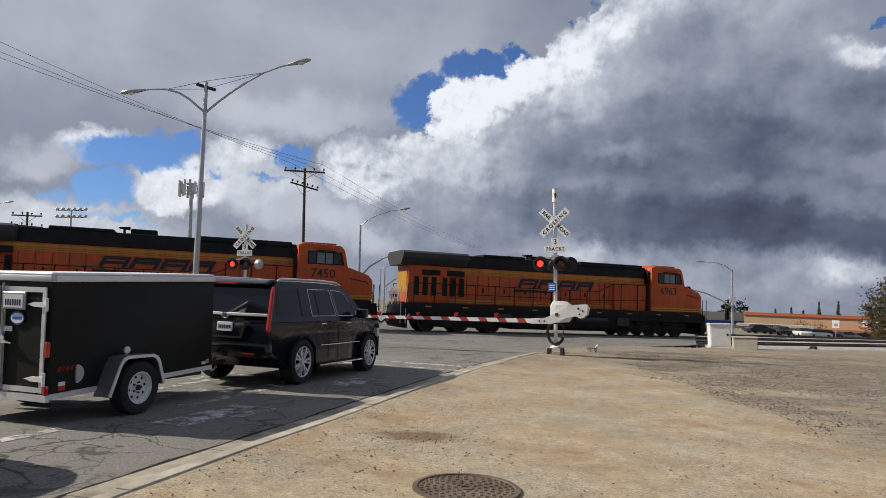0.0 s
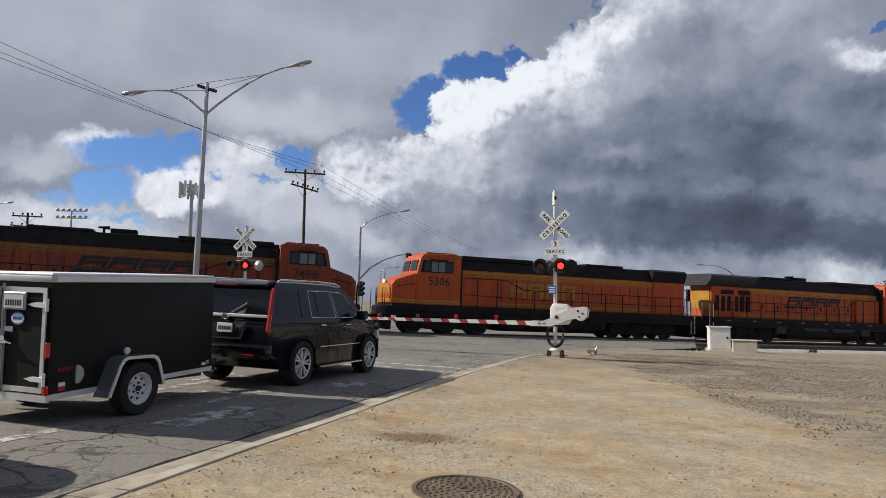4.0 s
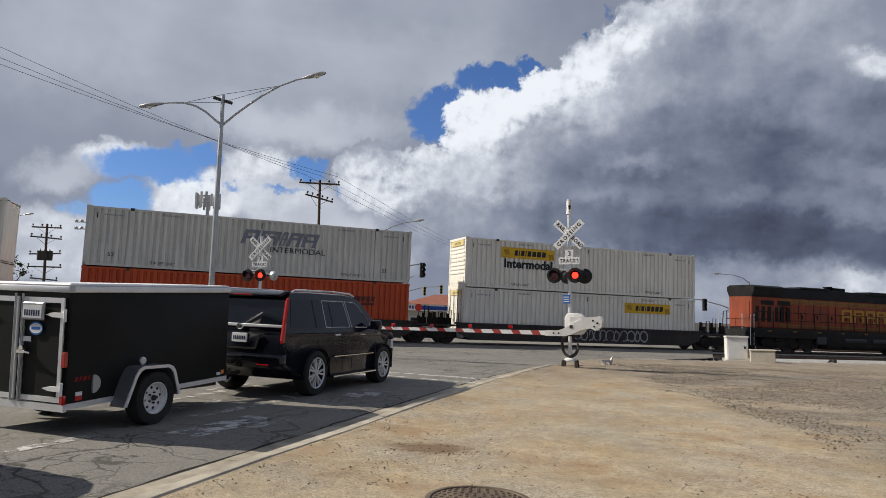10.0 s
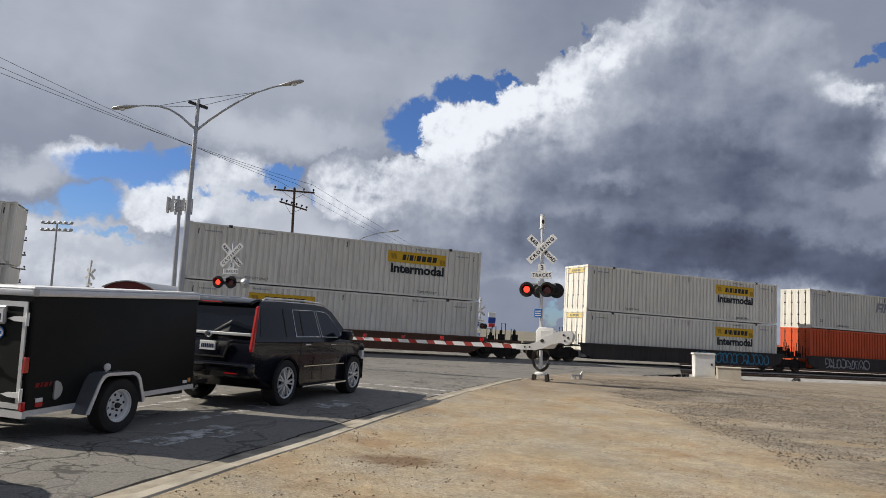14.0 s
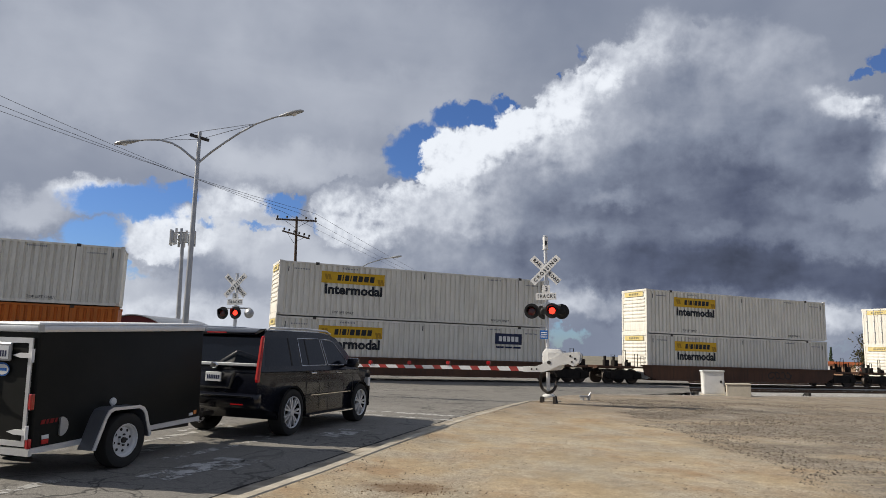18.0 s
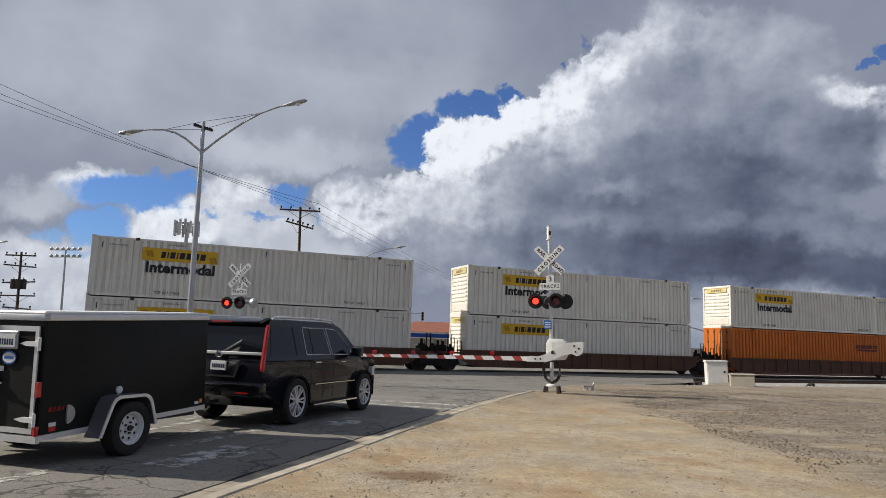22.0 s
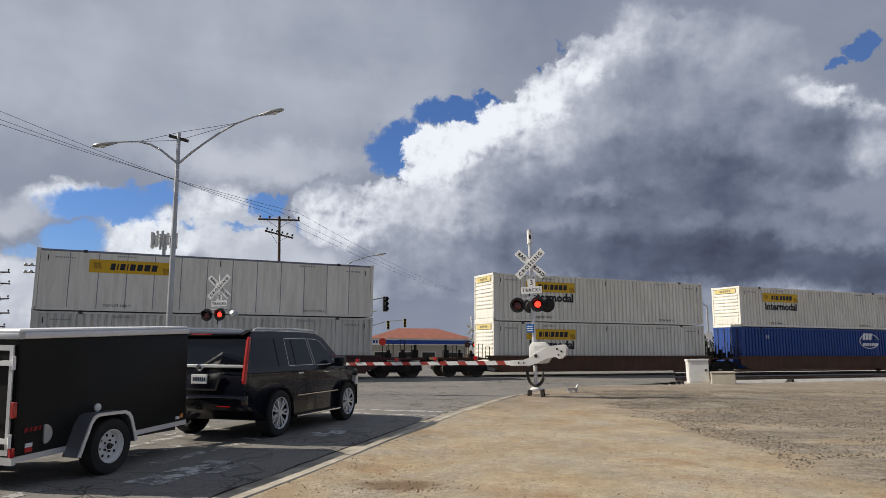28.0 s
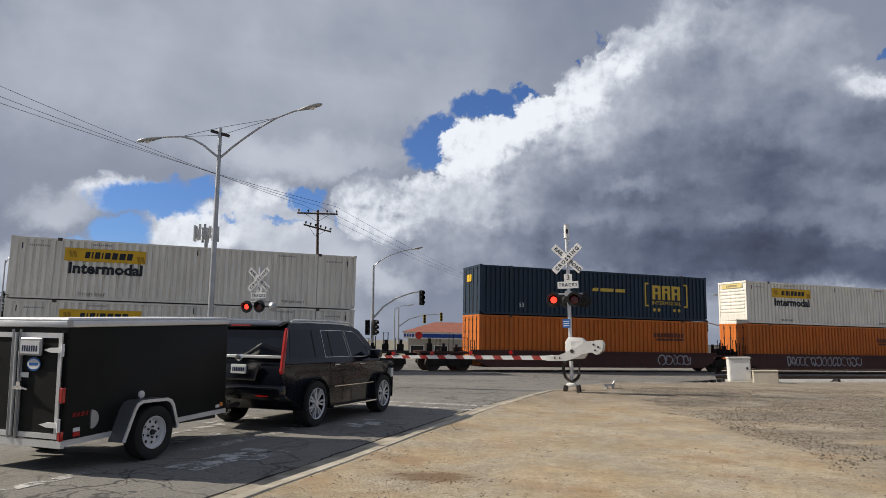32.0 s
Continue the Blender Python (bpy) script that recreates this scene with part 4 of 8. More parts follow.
def crossing_signal(x, y, z, turn, lamp_x, back_x, height, gate, label, bell=None, drops=(1.15, 2.02, 2.50)):
    """A railway crossing mast: local -y faces the road traffic."""
    sig = thing("crossing_signal", pose(x, y, z, 0, LEAN, turn), label, "crossing signal", "crossing signals")
    bm = bm_new()
    cyl(bm, (0, 0, 0.30), (0, 0, height), 0.062, seg=16)
    cyl(bm, (0, 0, height), (0, 0, height + 0.02), 0.075, seg=16)
    part("mast", bm, M_ALU, sig, "silver aluminium mast")
    if drops[0] > 1:
        bm = bm_new()
        cyl(bm, (0, 0, height - 0.42), (0, 0, height - 0.02), 0.085, seg=14)
        cyl(bm, (0, 0, height - 0.46), (0, 0, height - 0.42), 0.10, seg=14)
        cap = part("sounder", bm, M_SIGNWHITE, sig, "white electronic sounder")
        bm = bm_new()
        lathe(bm, [(0.0, 0.0), (0.05, 0.0), (0.05, 0.02), (0.0, 0.02)], pose(0.03, -0.075, height - 0.24, 90) @ Matrix.Diagonal((0.8, 1.6, 1, 1)), 14)
        part("sounder_mouth", bm, M_BLACK, cap)
    crossbuck(sig, -0.09, height - drops[0])
    for zz in (height - drops[0], height - drops[1] + 0.17):
        bm = bm_new()
        box(bm, -0.09, 0.09, -0.085, 0.07, zz - 0.02, zz + 0.02)
        part("sign_clamp", bm, M_GALV, sig)
    tracks_sign(sig, -0.088, height - drops[1])
    lz = height - drops[2]
    bm = bm_new()
    tube(bm, [(min(lamp_x), -0.05, lz + 0.18), (0, -0.02, lz + 0.20), (max(lamp_x + back_x + (bell or 0,)), 0.02, lz + 0.18)], 0.03, 8)
    for lx in lamp_x:
        cyl(bm, (lx, -0.10, lz + 0.17), (lx, -0.10, lz), 0.025, seg=8)
    box(bm, -0.11, 0.11, -0.1, 0.1, lz + 0.12, lz + 0.28)
    part("lamp_arm", bm, M_GALV, sig)
    for i, lx in enumerate(lamp_x):
        flasher_lamp(sig, lx, -0.16, lz, 0, i)
    for bx in back_x:
        flasher_lamp(sig, bx, 0.18, lz - 0.01, 180, None, "rear_flasher_lamp")
    if bell is not None:
        bm = bm_new()
        lathe(bm, [(0.0, 0.05), (0.06, 0.05), (0.09, 0.02), (0.19, -0.01), (0.20, -0.06), (0.0, -0.06)], pose(bell, -0.12, lz - 0.02, 90), 24)
        cyl(bm, (bell, -0.05, lz + 0.18), (bell, -0.05, lz - 0.1), 0.03, seg=8)
        part("bell", bm, M_GALV, sig, "round grey bell")
    # base
    bm = bm_new()
    lathe(bm, [(0.0, 0.40), (0.075, 0.40), (0.085, 0.30), (0.15, 0.29), (0.20, 0.25), (0.20, 0.215), (0.0, 0.21)], Matrix.Identity(4), 20)
    part("base_flange", bm, M_WHITE, sig)
    for sx in (-1, 1):
        for sy in (-1, 1):
            bm = bm_new()
            prism(bm, [(sx * 0.16, 0.22), (sx * 0.24, 0.22), (sx * 0.27, -0.02), (sx * 0.17, -0.02)], sy * 0.17 - 0.035, sy * 0.17 + 0.035, "y")
            part("base_leg", bm, M_DARKSTEEL, sig)
    bm = bm_new()
    box(bm, -0.045, 0.2, -0.10, -0.085, height - drops[2] - 0.91, height - drops[2] - 0.63)
    soften(bm, 0.004)
    blue = part("information_sign", bm, M_BLUESIGN, sig, "small blue emergency plate", m=pose(-0.17, 0, 0))
    for i in range(3):
        bm = bm_new()
        box(bm, -0.02, 0.17, -0.104, -0.1005, height - drops[2] - 0.86 + i * 0.07, height - drops[2] - 0.83 + i * 0.07)
        part("text_bar", bm, M_SIGNWHITE, blue)
    if not gate:
        return sig
    # gate machine with its support arms and counterweight
    bm = bm_new()
    prism(bm, [(-0.12, 1.10), (-0.12, 1.60), (-0.02, 1.74), (0.42, 1.72), (0.56, 1.60), (0.56, 1.20), (0.46, 1.06), (0.0, 1.04)], -0.36, -0.08, "y")
    soften(bm, 0.035, 2)
    gm = part("gate_machine", bm, M_WHITE, sig, "white gate motor housing")
    for i in range(6):
        bm = bm_new()
        a = i * 1.05
        cyl(bm, (-0.02 + 0.09 * math.cos(a), -0.345, 1.50 + 0.07 * math.sin(a)), (-0.02 + 0.09 * math.cos(a), -0.335, 1.50 + 0.07 * math.sin(a)), 0.018, seg=8)
        part("bolt", bm, M_BLACK, gm)
    for yy in (-0.42, 0.16):
        bm = bm_new()
        prism(bm, [(-0.62, 1.16), (-0.32, 1.18), (-0.10, 1.26), (0.22, 1.44), (0.55, 1.60), (1.00, 1.64), (1.08, 1.52), (1.04, 1.30), (0.86, 1.18), (0.70, 1.26), (0.42, 1.20), (0.12, 1.06), (-0.10, 1.00), (-0.62, 1.00)], yy, yy + 0.05, "y")
        part("support_arm", bm, M_WHITE, sig, "white cast support arm")
    bm = bm_new()
    box(bm, 0.68, 1.0, -0.36, 0.10, 1.24, 1.56)
    soften(bm, 0.02)
    part("counterweight", bm, M_CONCRETE, sig, "grey counterweight")
    for bx, bz, r in ((0.10, 1.30, 0.06), (0.78, 1.50, 0.035), (0.92, 1.42, 0.035), (0.82, 1.32, 0.03), (-0.30, 1.09, 0.03), (-0.46, 1.09, 0.03)):
        bm = bm_new()
        cyl(bm, (bx, -0.432, bz), (bx, -0.418, bz), r, seg=10)
        part("arm_bolt", bm, M_DARKSTEEL, sig, "dark bolt head")
    bm = bm_new()
    box(bm, 0.05, 0.45, -0.372, -0.358, 1.40, 1.62)
    soften(bm, 0.004)
    part("access_cover", bm, M_WHITE, gm)
    bm = bm_new()
    box(bm, -0.75, -0.5, -0.40, 0.16, 1.00, 1.17)
    part("arm_bracket", bm, M_WHITE, sig)
    # striped arm
    length, n = 6.6, 20
    arm = None
    for i in range(n):
        x1 = -0.62 - length * (i + (0.18 if i % 2 else 0.0)) / n
        x0 = -0.62 - length * (i + 1 + (0.0 if i % 2 else 0.18)) / n
        h0, h1 = 0.072 - 0.025 * (i + 1) / n, 0.072 - 0.025 * i / n
        bm = bm_new()
        sl = 0.09
        zc = 1.09 + 0.004 * i
        prism(bm, [(x0 + (sl if i < n - 1 else 0), zc - h0), (x1 + sl, zc - h1), (x1, zc + h1), (x0, zc + h0)], -0.14, -0.10, "y")
        if arm is None:
            arm = part("gate_arm", bm, M_SIGNWHITE, sig, "lowered red and white striped arm")
        else:
            part("stripe", bm, M_ARMRED if i % 2 else M_SIGNWHITE, arm)
    for x in (-1.95, -3.35, -4.75, -6.2):
        bm = bm_new()
        cyl(bm, (x, -0.12, 1.17), (x, -0.12, 1.22), 0.03, seg=8)
        box(bm, x - 0.06, x + 0.06, -0.17, -0.07, 1.22, 1.33)
        soften(bm, 0.02)
        part("arm_light", bm, M_TAIL, arm, "small red arm light")
    for r, ph in ((0.30, 0.0), (0.26, 0.5)):
        bm = bm_new()
        tube(bm, [(r * math.cos(a) * 0.95 + 0.02, -0.12 + 0.06 * math.sin(a * 2 + ph), 0.70 + r * 1.25 * math.sin(a)) for a in [0.4 + ph + i * 0.28 for i in range(21)]], 0.028, 8)
        part("cable_loop", bm, M_DARKSTEEL, sig, "looped grey conduit")
    return sig


crossing_signal(3.72, 22.0, lot_z(3.9, 22.0), -18.3, (-0.47, 0.20), (-0.10, 0.46), 5.46, True, "silver crossing mast with white crossbuck, red flashers and lowered gate")
crossing_signal(-7.95, 27.0, -0.12, -14, (-0.48, 0.09), (), 4.5, False, "silver crossing mast with crossbuck and red flashers across the road", 0.64, (0.48, 1.14, 1.58))


# ---- street lamp with two arms ----


def cobra_head(lamp, tip, d, label=""):
    """A street-lamp head: a long flattened oval at the end of an arm."""
    d = Vector(d).normalized()
    bm = bm_new()
    m = Matrix.Translation(tip) @ d.to_track_quat("X", "Z").to_matrix().to_4x4()
    rings = [(-0.30, 0.04, 0.04), (-0.15, 0.075, 0.06), (0.05, 0.13, 0.085), (0.30, 0.155, 0.09), (0.52, 0.12, 0.07), (0.62, 0.04, 0.03)]
    loops = [[bm.verts.new(m @ Vector((x, w * math.cos(a), (h if math.sin(a) > 0 else h * 0.7) * math.sin(a)))) for a in [i * math.pi / 7 for i in range(14)]] for x, w, h in rings]
    for a, b in zip(loops, loops[1:]):
        for i in range(14):
            bm.faces.new((a[i], a[(i + 1) % 14], b[(i + 1) % 14], b[i]))
    bm.faces.new(loops[0])
    bm.faces.new(loops[-1][::-1])
    head = part("lamp_head", bm, M_GALV, lamp, label or "flat oval lamp head", smooth=60)
    bm = bm_new()
    lathe(bm, [(0.0, -0.11), (0.07, -0.10), (0.11, -0.055), (0.0, -0.05)], m @ pose(0.25, 0, 0), 14)
    part("lamp_glass", bm, M_SIGNWHITE, head, "milky lamp glass")


def street_lamp(x, y, z, height, arms, label, radius=0.09, wires=False):
    lamp = thing("street_lamp", pose(x, y, z, 0, LEAN * 0.4), label, "street lamp", "street lamps")
    bm = bm_new()
    cyl(bm, (0, 0, 0), (0, 0, height), radius, radius * 0.55, 14)
    part("pole", bm, M_GALV, lamp, "tapered galvanised pole")
    bm = bm_new()
    box(bm, -0.2, 0.2, -0.2, 0.2, -0.02, 0.05)
    cyl(bm, (0, 0, 0.05), (0, 0, 0.25), radius * 1.5, radius * 1.2, 14)
    part("base_plate", bm, M_GALV, lamp)
    for pts in arms:
        bm = bm_new()
        tube(bm, pts, 0.045, 8, 0.028)
        arm = part("lamp_arm", bm, M_GALV, lamp, "curved steel arm")
        e, p = Vector(pts[-1]), Vector(pts[-2])
        cobra_head(arm, e + (e - p).normalized() * 0.2, e - p)
        if wires:
            q = Vector(pts[-3])
            for dz in (-0.05, 0.05):
                bm = bm_new()
                tube(bm, [q, (0, 0, height - 0.12 + dz * 3)], 0.009, 5)
                part("stay_wire", bm, M_DARKSTEEL, lamp)
    if wires:
        bm = bm_new()
        box(bm, -0.36, 0.36, -0.05, 0.05, -0.05, 0.05)
        part("crossarm", bm, M_DARKSTEEL, lamp, m=pose(0, 0, height - 0.2, 0, 16))
    return lamp


street_lamp(-8.86, 24.0, -0.1, 9.38, [
    [(0, 0, 8.2), (0.45, 0, 8.62), (0.95, 0, 9.02), (1.5, 0, 9.42), (2.1, 0, 9.78), (2.7, 0, 10.02), (3.0, 0, 10.10)],
    [(0, 0, 8.25), (-0.3, 0, 8.48), (-0.62, 0, 8.74), (-1.0, 0, 8.95), (-1.45, 0, 9.06), (-2.0, 0, 9.05), (-2.3, 0, 9.0)]],
    "tall galvanised street lamp with two curved arms", 0.12, True)


# ---- cargo trailer ----
M_TRAILER = surf("trailer_black_panel", (0.011, 0.012, 0.011), 0.5, var=0.15, scale=0.8, grain=30, bump=0.05, dirt=(0.028, 0.027, 0.024), dirt_amt=0.25, spec=0.15)
M_FENDER = surf("fender_steel", (0.16, 0.17, 0.19), 0.45, 0.5, var=0.15, dirt=(0.2, 0.19, 0.17), dirt_amt=0.3)
M_RIMWHITE = surf("white_wheel", (0.72, 0.72, 0.72), 0.4, var=0.06, dirt=(0.3, 0.28, 0.25), dirt_amt=0.25)
M_PLATE = surf("licence_plate", (0.70, 0.71, 0.72), 0.5, var=0.05)
M_ORANGELENS = surf("amber_lens", (0.6, 0.16, 0.02), 0.2, bump=0, coat=1.0)


def wheel_tyre(bm, r, w, rim):
    prof = [(rim, -w * 0.42), (rim + 0.02, -w * 0.48), (r * 0.86, -w * 0.52), (r * 0.965, -w * 0.47), (r, -w * 0.36), (r, w * 0.36), (r * 0.965, w * 0.47), (r * 0.86, w * 0.52), (rim + 0.02, w * 0.48), (rim, w * 0.42), (rim, -w * 0.42)]
    lathe(bm, prof, Matrix.Identity(4), 40)


def cargo_trailer():
    tr = thing("cargo_trailer", pose(-4.862, 9.235, -0.03, 0, 0, 71.7), "black enclosed cargo trailer with white roof trim, hitched up", "trailer")
    body_m = pose(0, 0, 0.0, 0, -2.4)          # rides nose up
    bm = bm_new()
    prism(bm, [(-1.18, -0.76), (1.74, -0.76), (2.22, 0.0), (1.74, 0.76), (-1.18, 0.76)], 0.42, 1.74, "z")
    soften(bm, 0.012)
    body = part("body", bm, M_TRAILER, tr, "black sheet-metal box", m=body_m)
    bm = bm_new()
    prism(bm, [(-1.22, -0.785), (1.74, -0.785), (2.26, 0.0), (1.74, 0.785), (-1.22, 0.785)], 1.725, 1.80, "z")
    soften(bm, 0.012, 2)
    part("roof_trim", bm, M_ALU, body, "bright roof edge")
    bm = bm_new()
    prism(bm, [(-1.20, -0.76), (1.74, -0.76), (2.22, 0.0), (1.74, 0.76), (-1.20, 0.76)], 1.80, 1.835, "z")
    soften(bm, 0.02)
    part("roof", bm, M_SIGNWHITE, body, "white roof skin")
    for y in (-0.772, 0.732):
        bm = bm_new()
        box(bm, -1.19, 1.74, y, y + 0.04, 0.36, 0.425)
        part("bottom_rail", bm, M_ALU, body)
    bm = bm_new()
    box(bm, -1.23, -1.18, -0.775, 0.775, 0.34, 0.42)
    part("rear_sill", bm, M_ALU, body)
    for y0, y1 in ((-0.80, -0.765), (0.765, 0.80)):
        bm = bm_new()
        box(bm, -1.235, -1.16, y0 + 0.01, y1 - 0.01, 1.735, 1.81)
        part("roof_corner_cap", bm, M_GALV, body, "grey corner cap")
    # barn doors with bright frames
    for sg in (-1, 1):
        ya, yb = sorted((sg * 0.02, sg * 0.70))
        bm = bm_new()
        box(bm, -1.205, -1.182, ya, yb, 0.44, 1.66)
        door = part("rear_door", bm, M_TRAILER, body, "black barn door")
        for y0, y1, z0, z1 in ((ya, yb, 1.60, 1.66), (ya, yb, 0.44, 0.50), (ya, ya + 0.05, 0.50, 1.60), (yb - 0.05, yb, 0.50, 1.60)):
            bm = bm_new()
            box(bm, -1.222, -1.20, y0, y1, z0, z1)
            part("door_frame", bm, M_ALU, door, "bright frame strip")
        for z in (0.60, 1.46):
            bm = bm_new()
            prism(bm, [(sg * 0.74, z - 0.03), (sg * 0.55, z - 0.028), (sg * 0.44, z), (sg * 0.55, z + 0.028), (sg * 0.74, z + 0.03)], -1.245, -1.224, "x")
            cyl(bm, (-1.235, sg * 0.735, z - 0.075), (-1.235, sg * 0.735, z + 0.075), 0.018, seg=8)
            part("strap_hinge", bm, M_SIGNWHITE, door, "white strap hinge")
        bm = bm_new()
        cyl(bm, (-1.24, sg * 0.06, 0.42), (-1.24, sg * 0.06, 1.70), 0.014, seg=8)
        part("lock_rod", bm, M_GALV, door)
    bm = bm_new()
    box(bm, -1.27, -1.222, -0.16, -0.03, 0.99, 1.03)
    cyl(bm, (-1.27, -0.10, 1.05), (-1.225, -0.10, 1.05), 0.035, seg=12)
    cyl(bm, (-1.27, -0.16, 1.01), (-1.28, -0.27, 1.0), 0.012, seg=8)
    part("door_latch", bm, M_CHROME, body, "chrome bar latch")
    bm = bm_new()
    box(bm, -1.224, -1.218, -0.20, -0.06, 1.13, 1.19)
    part("label_plate", bm, M_SIGNWHITE, body)
    bm = bm_new()
    box(bm, -1.26, -1.224, -0.42, -0.07, 1.39, 1.60)
    soften(bm, 0.012)
    bracket = part("plate_bracket", bm, M_GALV, body)
    bm = bm_new()
    box(bm, -1.266, -1.258, -0.395, -0.095, 1.415, 1.565)
    pl = part("licence_plate", bm, M_PLATE, bracket, "pale plate with dark bars")
    for i in range(7):
        bm = bm_new()
        y = -0.365 + i * 0.037
        box(bm, -1.268, -1.265, y, y + 0.022, 1.44, 1.51)
        part("plate_bar", bm, M_INKNAVY, pl)
    bm = bm_new()
    lathe(bm, [(0.0, 0.0), (0.11, 0.0), (0.11, 0.004), (0.0, 0.004)], pose(-1.224, -0.28, 1.29, 90, 0, -90) @ Matrix.Diagonal((1, 0.72, 1, 1)), 24)
    st = part("oval_sticker", bm, M_BLUESIGN, body, "blue oval sticker")
    bm = bm_new()
    lathe(bm, [(0.0, 0.004), (0.098, 0.004), (0.098, 0.006), (0.0, 0.006)], pose(-1.224, -0.28, 1.29, 90, 0, -90) @ Matrix.Diagonal((1, 0.62, 1, 1)), 24)
    part("sticker_rim", bm, M_SIGNWHITE, st)
    bm = bm_new()
    box(bm, -1.2325, -1.230, -0.35, -0.21, 1.275, 1.305)
    part("sticker_bar", bm, M_BLUESIGN, st)
    for y in (-0.765, 0.715):
        for z0, z1 in ((0.85, 1.03), (0.42, 0.53)):
            bm = bm_new()
            box(bm, -1.235, -1.18, y, y + 0.05, z0, z1)
            soften(bm, 0.01)
            part("tail_light", bm, M_TAIL, body, "red lens")
    # side fittings
    side = -0.762
    part("model_badge", bars([0.05, 0.03, 0.05, 0.03], 0.05, 0.02, 0.3), surf("dark_red_vinyl", (0.22, 0.012, 0.012), 0.5), body, "red slanted badge bars", m=pose(-0.97, side - 0.002, 0.70, 90))
    bm = bm_new()
    prism(bm, [(-0.83, 0.52)] + arc(-0.83, 0.62, 0.115, -80, 80, 10) + [(-0.83, 0.72)], side - 0.025, side, "y")
    part("side_vent", bm, M_GALV, body, "half-round grey vent")
    for x0, x1, z0, z1, mt in ((-1.06, -0.97, 0.45, 0.50, M_RED), (-1.06, -0.97, 0.505, 0.55, M_SIGNWHITE), (1.50, 1.58, 0.46, 0.50, M_SIGNWHITE), (1.60, 1.66, 0.47, 0.53, M_ORANGELENS)):
        bm = bm_new()
        box(bm, x0, x1, side - 0.012, side, z0, z1)
        part("reflector", bm, mt, body)
    bm = bm_new()
    lathe(bm, [(0.0, -0.015), (0.045, -0.015), (0.05, 0.0), (0.045, 0.015), (0.0, 0.02)], pose(-0.11, side - 0.09, 0.84, 90), 18)
    cyl(bm, (-0.11, side - 0.08, 0.80), (-0.11, side - 0.08, 0.76), 0.012, seg=8)
    part("side_marker", bm, M_PLATE, body, "round clearance lamp")
    # fenders
    for sg in (-1, 1):
        bm = bm_new()
        a = [(-0.55, 0.28), (-0.40, 0.66), (-0.35, 0.74), (-0.27, 0.772), (0.17, 0.772), (0.25, 0.74), (0.30, 0.68), (0.40, 0.42), (0.405, 0.36)]
        b = [(-0.515, 0.28), (-0.37, 0.65), (-0.32, 0.715), (-0.26, 0.738), (0.16, 0.738), (0.22, 0.71), (0.265, 0.66), (0.365, 0.41), (0.37, 0.36)]
        y0, y1 = sorted((sg * 0.76, sg * 1.0))
        prism(bm, a + b[::-1], y0, y1, "y")
        part("fender", bm, M_FENDER, tr, "grey diamond fender")
        bm = bm_new()
        e0, e1 = sorted((sg * 0.995, sg * 1.012))
        prism(bm, [(x * 1.02, z + 0.006) for x, z in a] + b[::-1], e0, e1, "y")
        part("fender_edge", bm, M_ALU, tr)
        facing = pose(0, sg * 0.88, 0.345, 90 if sg < 0 else -90)
        bm = bm_new()
        wheel_tyre(bm, 0.345, 0.21, 0.205)
        tyre = part("wheel", bm, M_RUBBER, tr, "black trailer tyre", m=facing)
        bm = bm_new()
        lathe(bm, [(0.0, 0.055), (0.05, 0.055), (0.055, 0.03), (0.10, 0.045), (0.165, 0.03), (0.175, 0.06), (0.205, 0.08), (0.21, 0.10), (0.20, 0.10), (0.19, 0.0), (0.0, 0.0)], Matrix.Identity(4), 32)
        rim = part("rim", bm, M_RIMWHITE, tyre, "white steel rim")
        for i in range(8):
            bm = bm_new()
            q = i * math.pi / 4 + 0.2
            lathe(bm, [(0.0, 0.004), (0.019, 0.004), (0.019, -0.01), (0.0, -0.01)], pose(0.135 * math.cos(q), 0.135 * math.sin(q), 0.037), 10)
            part("rim_hole", bm, M_BLACK, rim)
        bm = bm_new()
        cyl(bm, (0, 0, 0.05), (0, 0, 0.085), 0.038, 0.034, 14)
        for i in range(5):
            q = i * 2 * math.pi / 5
            cyl(bm, (0.07 * math.cos(q), 0.07 * math.sin(q), 0.03), (0.07 * math.cos(q), 0.07 * math.sin(q), 0.06), 0.013, seg=6)
        part("hub", bm, M_DARKSTEEL, rim)
    # chassis, axle, tongue
    bm = bm_new()
    cyl(bm, (0, -0.82, 0.345), (0, 0.82, 0.345), 0.035, seg=10)
    for y in (-0.55, 0.55):
        box(bm, -0.5, 0.4, y - 0.03, y + 0.03, 0.33, 0.39)
    box(bm, -1.2, 1.7, -0.6, -0.55, 0.34, 0.40)
    box(bm, -1.2, 1.7, 0.55, 0.6, 0.34, 0.40)
    part("chassis", bm, M_DARKSTEEL, tr)
    bm = bm_new()
    for y in (-0.55, 0.55):
        tube(bm, [(1.5, y, 0.44), (2.45, 0.0, 0.48)], 0.04, 6)
    box(bm, 2.40, 2.68, -0.05, 0.05, 0.47, 0.55)
    cyl(bm, (2.25, 0.08, 0.25), (2.25, 0.08, 0.85), 0.03, seg=10)
    part("tongue", bm, M_DARKSTEEL, tr, "black tongue and coupler")
    for sg in (-1, 1):
        for i in range(9):
            bm = bm_new()
            x = 2.42 + i * 0.045
            zz = 0.46 - 0.16 * math.sin(i / 8 * math.pi)
            tube(bm, [(x + 0.03 * math.cos(a), sg * 0.12 + (0.018 * math.sin(a) if i % 2 else 0), zz + (0 if i % 2 else 0.018 * math.sin(a))) for a in [k * math.pi / 4 for k in range(9)]], 0.007, 5)
            part("chain_link", bm, M_GALV, tr, "steel safety chain")


